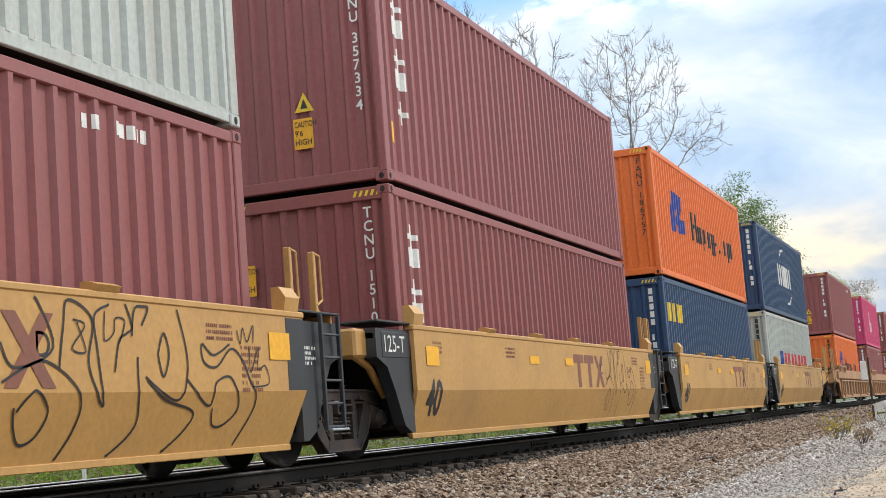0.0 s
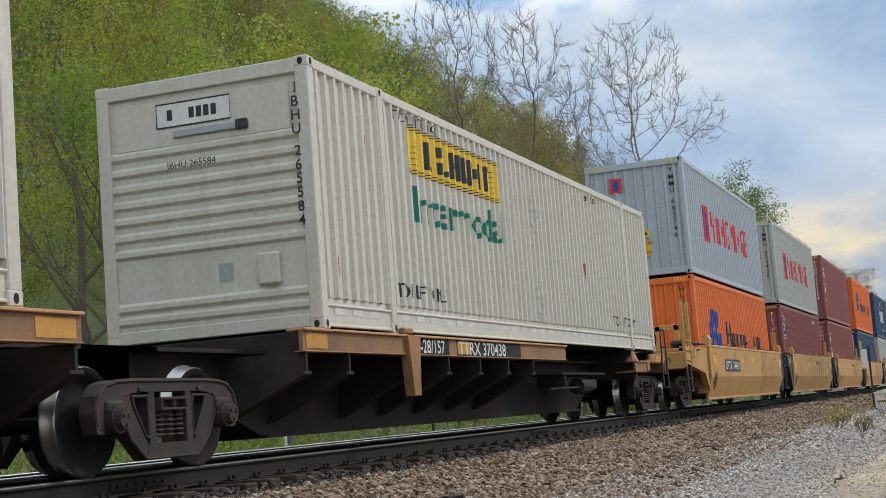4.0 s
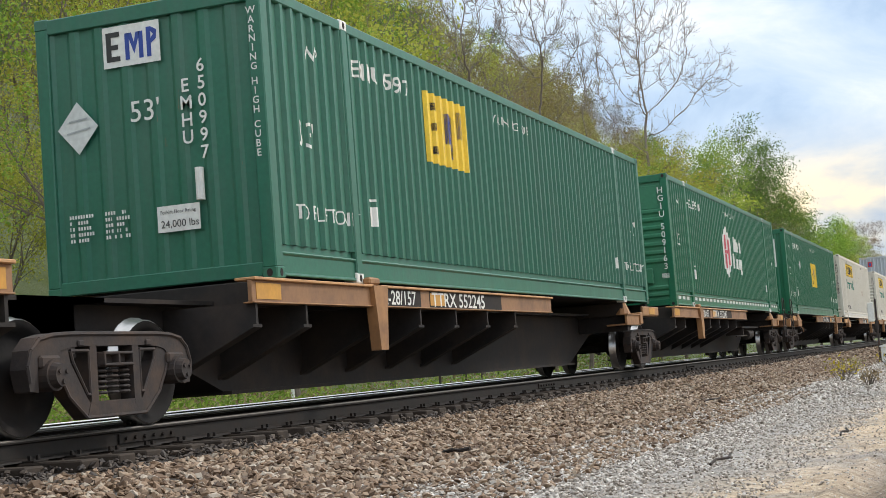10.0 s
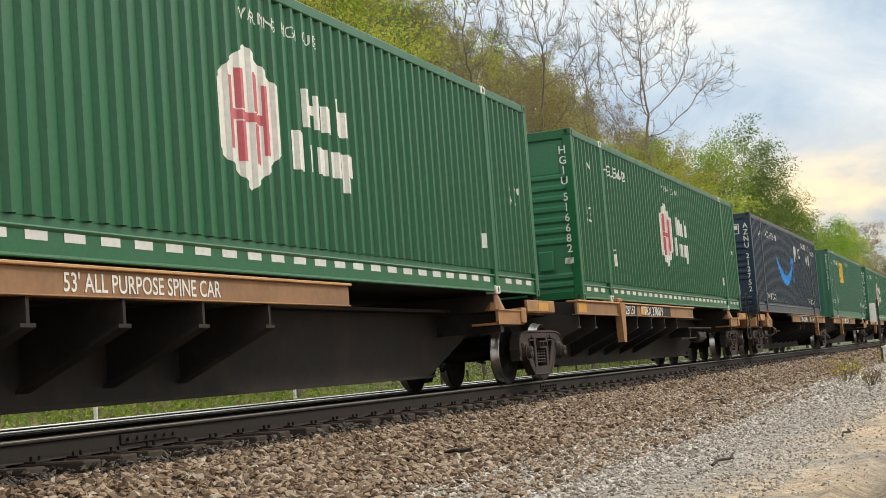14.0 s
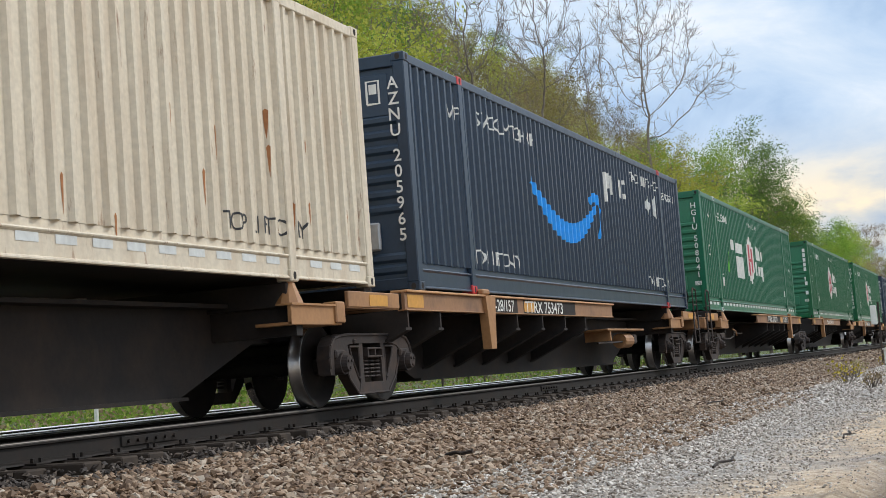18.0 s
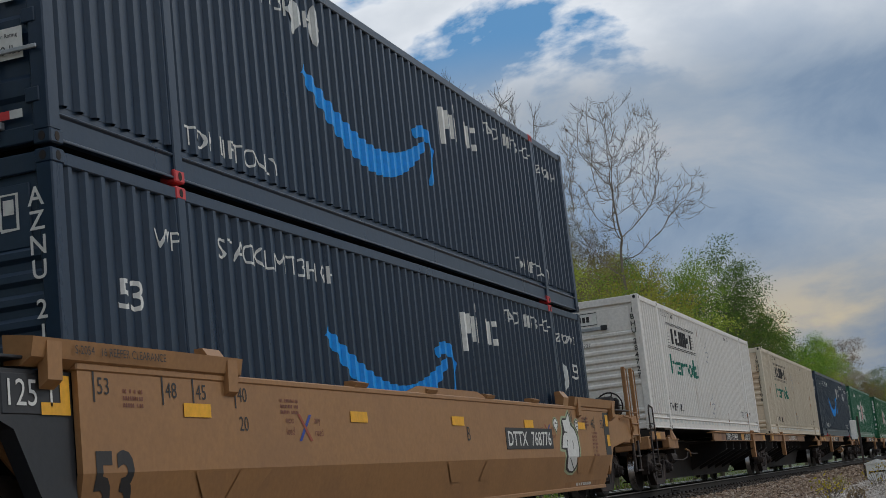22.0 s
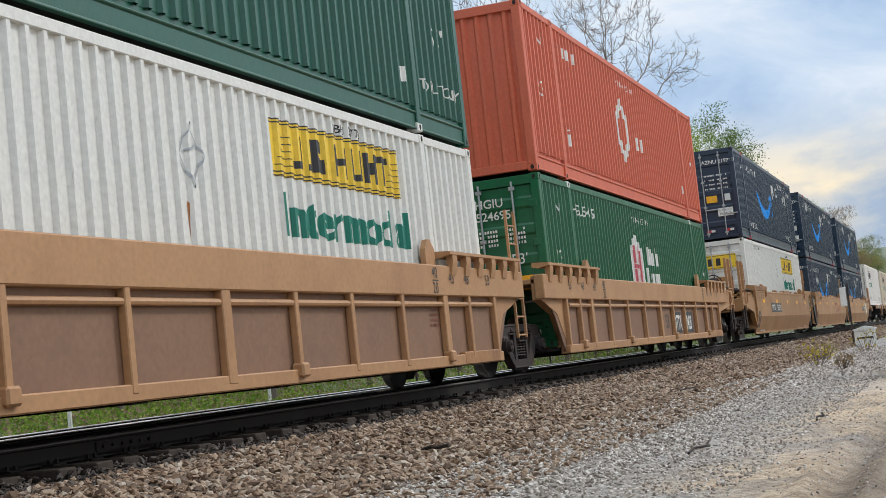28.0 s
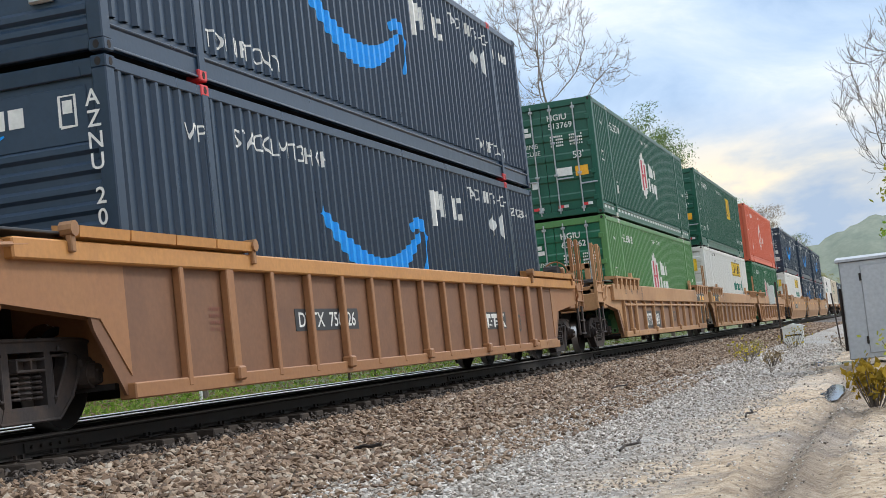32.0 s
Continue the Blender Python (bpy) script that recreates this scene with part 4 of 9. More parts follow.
def well_end(u, y, s, mat, z_top, length, black=True):
    """The sloped end over a bogie: end wall, deck and stub sill. s: direction out of the well."""
    yo = y + s * length
    part("end_bulkhead", Geo().box(-1.36, 1.36, *sorted((y, y + s * 0.06)), 0.35, z_top - 0.02), BLACK if black else mat, u)
    part("end_deck", Geo().box(-1.42, 1.42, *sorted((y, yo)), z_top - 0.14, z_top - 0.06, 0.01), BLACK if black else mat, u)
    part("stub_sill", Geo().box(-0.35, 0.35, *sorted((y, yo + s * 0.15)), 0.70, z_top - 0.14, 0.02), BLACK, u)
    for sx in (1, -1):
        a, b = sorted((sx * 1.30, sx * 1.44))
        if black:
            poly = [(y, z_top - 0.02), (yo, z_top - 0.02), (yo, z_top - 0.34), (y + s * 0.72, z_top - 0.44), (y + s * 0.52, 0.72), (y + s * 0.30, 0.34), (y + s * 0.10, 0.25), (y, 0.25)]
        else:
            poly = [(y, z_top - 0.02), (yo, z_top - 0.02), (yo, z_top - 0.40), (y + s * 0.45, z_top - 0.62), (y, 0.40)]
        g = Geo().prism(poly, 0, a, b)
        part("end_gusset", g, BLACK_PANEL if black else mat, u)


def guide_block(u, mat, x, y, z, s=1, big=False):
    """Container guide on the top chord: a bent plate that leans out."""
    h = 0.26 if big else 0.07
    w = 0.30 if big else 0.34
    g = Geo().prism([(x - 0.10, z), (x + 0.02, z), (x + 0.05, z + h * 0.6), (x - 0.02, z + h), (x - 0.10, z + h)], 1, y - w / 2, y + w / 2)
    part("container_guide", g, mat, u)


def hand_posts(u, mat, y, z0, z1, x=1.30):
    for a in (-0.28, 0.28):
        part("hand_post", Geo().box(x - 0.035, x + 0.035, y + a - 0.03, y + a + 0.03, z0, z1, 0.008), mat, u)
        grab_iron(u, [(x + 0.03, y + a, z1 - 0.02), (x + 0.03, y + a + 0.13, z1 - 0.04), (x + 0.03, y + a + 0.14, z1 - 0.50), (x + 0.03, y + a, z1 - 0.56)], mat)


def smooth_well(kind, label, front_coupler, rear_coupler, rear_truck, front_truck, mat, graffiti=0, number=False, letter="", logo=False):
    """Smooth-sided articulated well unit for 40 or 53 foot boxes."""
    u = thing("well_car", label, "railcar", "smooth-sided well car units")
    long = kind == 53
    ya, yb = (-0.25, 12.70) if not long else (-0.15, 16.45)
    zt = 1.44 if not long else 1.50
    xo = 1.50
    well_side(u, mat, xo, ya, yb, zt, 0.73, 0.23, 0.10, 0.14)
    well_floor(u, ya, yb)
    for y, s, coup in ((ya, -1, rear_coupler), (yb, 1, front_coupler)):
        well_end(u, y, s, mat, zt, 1.0 if not coup else 2.7, not coup)
        if coup:
            coupled_end(u, mat, y + s * 2.75, s, zt, long and s > 0, BLACK)
        elif long and s > 0:
            end_frame(u, mat, y + 0.40, zt)
    # end walk plates with a flared edge
    if long:
        for y0, y1 in ((ya - 0.6, ya + 2.55), (yb - 2.35, yb + 0.5)):
            g = Geo().prism([(1.44, zt), (1.53, zt + 0.06), (1.56, zt + 0.20), (1.30, zt + 0.24), (1.30, zt + 0.02)], 1, y0, y1)
            part("walk_plate", g, mat, u, "flared end plate")
            for yy in (y0 + 0.25, y1 - 0.2):
                part("plate_bracket", Geo().prism([(1.47, zt - 0.16), (1.55, zt - 0.10), (1.56, zt + 0.18), (1.47, zt + 0.1)], 1, yy - 0.09, yy + 0.09), mat, u)
        for y in (2.0, 14.15):
            guide_block(u, mat, 1.48, y if y < 5 else y - 0.5, zt + 0.02, big=True)
        for y in (5.2, 7.4, 9.7, 11.9):
            guide_block(u, mat, 1.49, y, zt + 0.05)
        part("roof_gusset", Geo().prism([(6.6, zt + 0.05), (7.0, zt + 0.13), (9.2, zt + 0.13), (9.6, zt + 0.05)], 0, 1.47, 1.50), mat, u)
    else:
        guide_block(u, mat, 1.48, -0.1, zt + 0.02, big=True)
        guide_block(u, mat, 1.48, 12.45, zt + 0.02, big=True)
        for y in (2.6, 4.9, 7.0, 9.3):
            guide_block(u, mat, 1.49, y, zt + 0.05)
    # ladder and hand posts at the front end, black stencil box at the rear end
    if not front_coupler:
        ladder(u, 1.50, yb + 0.62, 0.34, zt + 0.05, BLACK_PANEL if not long else mat, 0.42, 5)
        part("ladder_step", Geo().box(1.47, 1.56, yb + 0.42, yb + 0.82, 0.33, 0.355, 0.006), GALV if not long else mat, u, "worn bottom step")
        part("walk_grating", Geo().box(0.95, 1.47, yb - 0.05, yb + 0.95, zt + 0.06, zt + 0.085, 0.006), BLACK_PANEL, u, "dark steel walkway grating")
        for q in (0.05, 0.85):
            part("grating_bracket", Geo().prism([(1.05, zt - 0.06), (1.42, zt - 0.06), (1.42, zt + 0.06), (1.05, zt + 0.06)], 1, yb + q - 0.02, yb + q + 0.02), mat, u)
        for i in range(4):
            mark(u, "small_stencil", bars_geo(10 - i % 2 * 3, 0.03, 0.7, 0.35, seed=80 + i), LETTER_WHITE, 1.441, yb + 0.06, zt - 0.30 - i * 0.05)
        hand_posts(u, mat, yb + 0.62, zt - 0.05, zt + (0.75 if not long else 1.15), 1.22)
    bx = u if rear_coupler else part("stencil_panel", Geo().box(1.42, 1.448, ya - 0.85, ya - 0.02, zt - 0.34, zt - 0.05, 0.008), BLACK_PANEL, u, "black panel with white stencil")
    if not rear_coupler:
        part("walk_grating", Geo().box(0.95, 1.46, ya - 0.98, ya + 0.05, zt + 0.05, zt + 0.075, 0.006), BLACK_PANEL, u, "dark steel walkway grating")
        part("end_brace", Geo().tube([(1.22, ya - 1.25, zt - 0.28), (1.22, ya - 0.75, zt - 0.42), (1.20, ya - 0.30, zt - 0.75)], 0.045, 8), mat, u)
        part("latch_box", Geo().box(1.02, 1.32, ya - 1.30, ya - 0.90, zt - 0.34, zt - 0.02, 0.03), mat, u)
        mark(bx, "lettering", text_geo("125-T" if not long else "125 T", 0.19), LETTER_WHITE, 1.449, ya - 0.78, zt - 0.28)
    # the big number crosses the crease on to the leaning lower plate
    me = decal_mesh("lettering", shifted(text_geo("40" if not long else "53", 0.44 if not long else 0.54, 0.03), 0, 0, 0.85, 1), LETTER_BLACK, ya + (0.35 if not long else 0.14), 0.42 if not long else 0.36,
                    lambda p, q, o: (lean(xo, q) + o, p, q), crease=0.73)
    tagged(part("lettering", me, LETTER_BLACK, u), kind="stuff")
    for y, hh in ((ya + 0.35, 0.20), (yb - 0.75, 0.22), (4.3, 0.10), (6.2, 0.10)) if not long else ((1.37, 0.10), (4.85, 0.10), (8.05, 0.10), (11.2, 0.10), (14.27, 0.10)):
        mark(u, "reflector_patch", blocks_geo([(0, 0, 0.46 if hh < 0.15 else 0.42, hh * 1.15)]), SAFETY, xo + 0.005, y, 1.17 if long else 1.10 if hh < 0.15 else 1.02)
    if long:
        for z in (1.24, 0.89):
            mark(u, "reflector_patch", blocks_geo([(0, 0, 0.20, 0.20)]), SAFETY, xo + 0.005, yb - 0.24, z)
        if not rear_coupler:
            mark(bx, "reflector_patch", blocks_geo([(0, 0, 0.36, 0.09), (0.24, 0.09, 0.36, 0.29)]), SAFETY, 1.449, ya - 0.40, zt - 0.34)
        # welded doubler plates on the leaning lower side
        for y0, y1, y2, y3 in ((1.50, 1.72, 2.10, 2.02), (2.30, 2.10, 2.60, 2.92), (7.75, 8.0, 8.35, 8.25), (9.3, 9.1, 9.5, 9.85), (14.0, 14.2, 14.5, 14.4), (15.2, 15.0, 15.3, 15.6)):
            blob(u, xo, [(y0, 0.715), (y1, 0.47), (y2, 0.47), (y3, 0.715)], mat, 0.012, "welded doubler plate")
        blob(u, xo, [(ya, 0.24), (2.45, 0.24), (2.45, 0.33), (ya, 0.33)], SILL, 0.004, "rust red lower strip")
        blob(u, xo, [(yb - 2.9, 0.24), (yb - 0.3, 0.24), (yb - 0.3, 0.33), (yb - 2.9, 0.33)], SILL, 0.004, "rust red lower strip")
        for y in (0.95, yb - 2.2):
            me = decal_mesh("small_stencil", bars_geo(22, 0.045, 0.7, 0.3, seed=5), LETTER_WHITE, y, 0.262, lambda p, q, o: (lean(xo, q) + o + 0.004, p, q))
            tagged(part("small_stencil", me, LETTER_WHITE, u), kind="stuff")
        # faded crossed-stroke emblem with small words
        for y in (12.42, 3.72):
            for i, (sx, m) in enumerate(((1, LETTER_NAVY), (-1, SPRAY_RED))):
                mark(u, "crossed_stroke", poly_geo([(-0.13 * sx - 0.03, -0.13), (-0.13 * sx + 0.03, -0.13), (0.13 * sx + 0.03, 0.13), (0.13 * sx - 0.03, 0.13)]), m, xo + i * 0.001, y, 1.10, "faded crossed stroke")
            mark(u, "lettering", joined(shifted(text_geo("next", 0.055), -0.42, 0.05), shifted(text_geo("load", 0.075), -0.42, -0.06)), LETTER_BROWN, xo, y, 1.09)
            mark(u, "lettering", joined(shifted(text_geo("any", 0.075), 0.22, 0.03), shifted(text_geo("road", 0.075), 0.22, -0.07)), LETTER_BROWN, xo, y, 1.09)
        mark(u, "lettering", text_geo("S-2054   16 REEFER CLEARANCE", 0.065), LETTER_BLACK, 1.562, ya - 0.1, zt + 0.10)
    if long:
        for i, tx in enumerate(("53", "48", "45", "40")):
            mark(u, "lettering", joined(text_geo(tx, 0.13), blocks_geo([(-0.06, -0.06, -0.035, 0.2)])), LETTER_BLACK, xo, ya + 0.25 + (0, 1.0, 1.5, 2.25)[i], 1.32)
        mark(u, "lettering", text_geo("20", 0.13), LETTER_BLACK, xo, ya + 2.5, 1.06)
        for tx, y in (("53", yb - 0.62), ("48", yb - 1.30), ("45", yb - 1.85)):
            mark(u, "lettering", joined(text_geo(tx, 0.15, 0.008), blocks_geo([(0.24, -0.05, 0.262, 0.2)])), LETTER_BLACK, xo, y, 1.20)
        mark(u, "lettering", joined(shifted(text_geo("40", 0.15, 0.008), 0, 0.20), text_geo("20", 0.15, 0.008), blocks_geo([(-0.02, 0.165, 0.26, 0.182), (0.25, 0.19, 0.272, 0.38)])), LETTER_BLACK, xo, yb - 2.78, 1.08)
    for y, n in ((ya + 0.6, 9), (3.2, 12), (yb - 1.9, 14)):
        for i in range(3):
            mark(u, "small_stencil", bars_geo(n, 0.032, 0.7, 0.35, seed=i + n), LETTER_BROWN, xo, y, zt - 0.16 - i * 0.055)
    # black painted front corner with two yellow patches
    part("corner_panel", Geo().box(xo + 0.001, xo + 0.004, yb - 0.38, yb, 0.74, zt - 0.02), BLACK_PANEL, u, "black painted corner panel")
    for i in range(7):
        mark(u, "small_stencil", bars_geo(11 - i % 3, 0.034, 0.7, 0.35, seed=40 + i), LETTER_BROWN, xo, yb - 1.3, 1.0 - i * 0.062 + 0.1)
    if number:
        car_number(u, xo + 0.002, 1.80 if not long else (3.46 if rear_coupler else 10.25), 0.86, BLACK_PANEL, 0.21, number.replace("  ", "     ") if rear_coupler and long else number)
    if letter:
        mark(u, "lettering", text_geo(letter, 0.18), LETTER_BLACK, xo, 8.4 if not long else 6.94 if rear_coupler else 8.6, 0.98)
    if logo:
        x = 6.7 if not long else 9.6
        mark(u, "faded_logo", joined(shifted(blocks_geo([(0, 0.36, 0.55, 0.48), (0.2, 0, 0.36, 0.36), (0.62, 0.36, 1.15, 0.48), (0.8, 0, 0.96, 0.36)]), 0, 0, 1.1, 1.1), poly_geo([(1.32, 0), (1.48, 0), (1.92, 0.53), (1.76, 0.53)])), LETTER_BROWN, xo, x, 0.76)
        mark(u, "faded_logo", poly_geo([(1.76, 0), (1.92, 0), (1.48, 0.53), (1.32, 0.53)]), LETTER_BROWN, xo + 0.001, x, 0.76)
    if graffiti:
        graffiti_on(u, xo, graffiti, long)
    truck(u, rear_truck)
    if front_truck is not None:
        truck(u, front_truck)
    return u


def smooth_line(pts, n=6):
    """A flowing line through a few points."""
    out = []
    for i in range(len(pts) - 1):
        p0, p1, p2, p3 = pts[max(0, i - 1)], pts[i], pts[i + 1], pts[min(len(pts) - 1, i + 2)]
        for k in range(n):
            t = k / n
            out.append(tuple(0.5 * (2 * b + (c - a) * t + (2 * a - 5 * b + 4 * c - d) * t * t + (3 * b - a - 3 * c + d) * t ** 3) for a, b, c, d in zip(p0, p1, p2, p3)))
    return out + [pts[-1]]


TAGS = [
    [(8.4, 1.42), (8.6, 1.05), (8.15, 0.9), (8.0, 1.07)],
    [(8.0, 0.8), (8.25, 0.9), (8.5, 0.95), (8.8, 0.82), (8.95, 0.64), (8.9, 0.44), (8.75, 0.25)],
    [(8.2, 0.6), (8.3, 0.7), (8.4, 0.74), (8.56, 0.6), (8.47, 0.43), (8.3, 0.38), (8.2, 0.5), (8.16, 0.63)],
    [(8.66, 0.9), (8.73, 1.2), (8.8, 1.4), (9.1, 1.27), (9.03, 0.95), (9.15, 0.7), (9.24, 0.63), (9.2, 0.74), (9.15, 1.06), (9.13, 1.3), (9.33, 1.39)],
    [(9.55, 1.42), (9.64, 1.24), (9.56, 1.18), (9.45, 1.12), (9.37, 0.88)], [(9.63, 1.16), (9.69, 1.38), (9.88, 1.4), (9.78, 1.25)],
    [(9.7, 1.0), (9.7, 0.74), (9.75, 0.52), (9.65, 0.39), (9.4, 0.25)], [(10.0, 1.03), (10.1, 1.2), (10.17, 1.03), (10.07, 0.85), (10.0, 1.03)],
    [(9.8, 0.85), (10.06, 0.72), (10.33, 0.67), (10.45, 0.89), (10.44, 1.1), (10.32, 1.42)],
    [(10.44, 0.83), (10.68, 0.67), (10.86, 0.62), (10.92, 0.8), (11.15, 0.86), (11.27, 0.77), (11.36, 0.58), (11.15, 0.45), (10.96, 0.45), (10.9, 0.59)],
    [(11.19, 1.14), (10.9, 1.04), (10.71, 1.13), (10.73, 0.98), (10.94, 0.94), (11.21, 1.1), (11.4, 1.02), (11.52, 0.86), (11.67, 0.61), (11.4, 0.27)],
    [(9.83, 0.82), (10.1, 0.67), (10.58, 0.57), (10.5, 0.42), (10.2, 0.25)],
]
SMALL_TAGS = [
    [(11.34, 1.27), (11.39, 1.15), (11.45, 1.29), (11.52, 1.17), (11.65, 1.32), (11.63, 1.16)], [(11.55, 1.12), (11.56, 0.9), (11.73, 1.13), (11.7, 0.93), (11.85, 0.96), (11.9, 0.8), (11.57, 0.77)],
    [(8.85, 1.26), (9.0, 1.22), (8.83, 1.05), (9.0, 1.03), (8.9, 1.24)], [(9.27, 1.34), (9.25, 1.12), (9.38, 1.18), (9.41, 1.29), (9.54, 1.27), (9.45, 1.1)],
]


def graffiti_on(u, xo, seed, long):
    """Spray-can loops and strokes on a car side."""
    mat = SPRAY_RED if seed == 4 else SPRAY
    lines = [(t, 0.021) for t in TAGS] + [(t, 0.014) for t in SMALL_TAGS]
    if seed == 1:
        lines += [([(p - 4.2, q) for p, q in t], 0.018) for t in TAGS[1:9]]
    elif seed == 4:
        lines = [([(p * 0.55 + 6.5, q * 0.6 + 0.35) for p, q in t], 0.02) for t in TAGS[3:9]]
    else:
        lines = [([((p - 8) * (0.62 if seed == 2 else 0.75) + (8.7 if seed == 2 else 7.9), q) for p, q in t], w * 0.8) for t, w in lines[:11]]
    for pts, w in lines:
        pts = [(p, min(1.40, max(0.26, q))) for p, q in smooth_line(pts)]
        me = decal_mesh("graffiti_stroke", strip_geo(pts, [w] * len(pts)), mat, 0, 0,
                        lambda p, q, o: (lean(xo, q) + o + 0.003, p, q), crease=0.73)
        part("graffiti_stroke", me, mat, u, "spray-painted graffiti stroke")


def lean(xo, q):
    return xo if q > 0.73 else xo - 0.16 * (0.73 - q) / 0.5


def cut_at(pts, z, above):
    """The part of a flat outline above or below a height."""
    out = []
    for (a, b), (c, d) in zip(pts, pts[1:] + pts[:1]):
        ia, ic = (b >= z) == above, (d >= z) == above
        if ia:
            out.append((a, b))
        if ia != ic:
            f = (z - b) / (d - b)
            out.append((a + (c - a) * f, z))
    return out


def blob(u, xo, pts, mat, proud, label):
    for above in (True, False):
        p = cut_at(pts, 0.73, above)
        if len(p) > 2:
            n = len(p)
            g = Geo()
            g.add([(lean(xo, q) + proud, v, q) for v, q in p], [tuple(range(n))])
            part("graffiti_fill", g, mat, u, label)


def throw_up(u, xo):
    """A white sprayed figure with a black edge and two small balloons."""
    pale = paint("pale green spray paint", (0.34, 0.40, 0.24), 0.6, dirt=0.5, dirt_color=(0.33, 0.20, 0.09))
    at = lambda X, Y: (12.8 + X * 0.00449, 1.46 - (Y - 60) * 0.002354)
    body = [(115, 125), (165, 122), (205, 75), (222, 160), (265, 185), (295, 240), (305, 310), (295, 390), (270, 440), (235, 468), (190, 462), (160, 440), (148, 390), (145, 310), (80, 310), (108, 230), (135, 205)]
    dark = [(98, 135), (118, 112), (165, 110), (208, 62), (232, 150), (275, 178), (306, 235), (317, 310), (307, 395), (280, 450), (238, 480), (186, 475), (140, 455), (126, 395), (122, 325), (66, 318), (70, 280), (96, 215), (104, 190)]
    halo = [(84, 125), (110, 95), (160, 96), (208, 44), (246, 138), (288, 165), (322, 228), (333, 310), (322, 402), (290, 464), (240, 495), (180, 490), (126, 468), (110, 400), (108, 338), (50, 332), (54, 275), (82, 212), (92, 190)]
    blob(u, xo, [at(*p) for p in halo], pale, 0.0030, "pale green sprayed halo")
    blob(u, xo, [at(*p) for p in dark], SPRAY, 0.0045, "black sprayed outline")
    blob(u, xo, [at(*p) for p in body], LETTER_WHITE, 0.0060, "white sprayed fill")
    for cx in (22, 310):
        for r, mat, pr in ((44, pale, 0.003), (36, SPRAY, 0.0045), (30, LETTER_WHITE, 0.006)):
            ring = [(cx + r * 0.85 * math.sin(a * 0.449), 150 - r * math.cos(a * 0.449)) for a in range(14)]
            ring[7:8] = [(cx + 6, 150 + r * 1.7)]
            blob(u, xo, [at(*p) for p in ring], mat, pr, "sprayed balloon")
    for line in ([(150, 300), (146, 275), (152, 262), (160, 268)], [(222, 262), (231, 290), (228, 322)], [(175, 380), (220, 425), (265, 465)], [(120, 208), (140, 204), (165, 208)],
                 [(10, 150), (22, 146), (34, 152)], [(296, 140), (325, 138)], [(300, 165), (320, 162)]):
        pts = smooth_line([at(*p) for p in line])
        me = decal_mesh("graffiti_stroke", strip_geo(pts, [0.02] * len(pts)), SPRAY, 0, 0, lambda p, q, o: (lean(xo, q) + o + 0.005, p, q))
        part("graffiti_stroke", me, SPRAY, u, "spray-painted graffiti stroke")


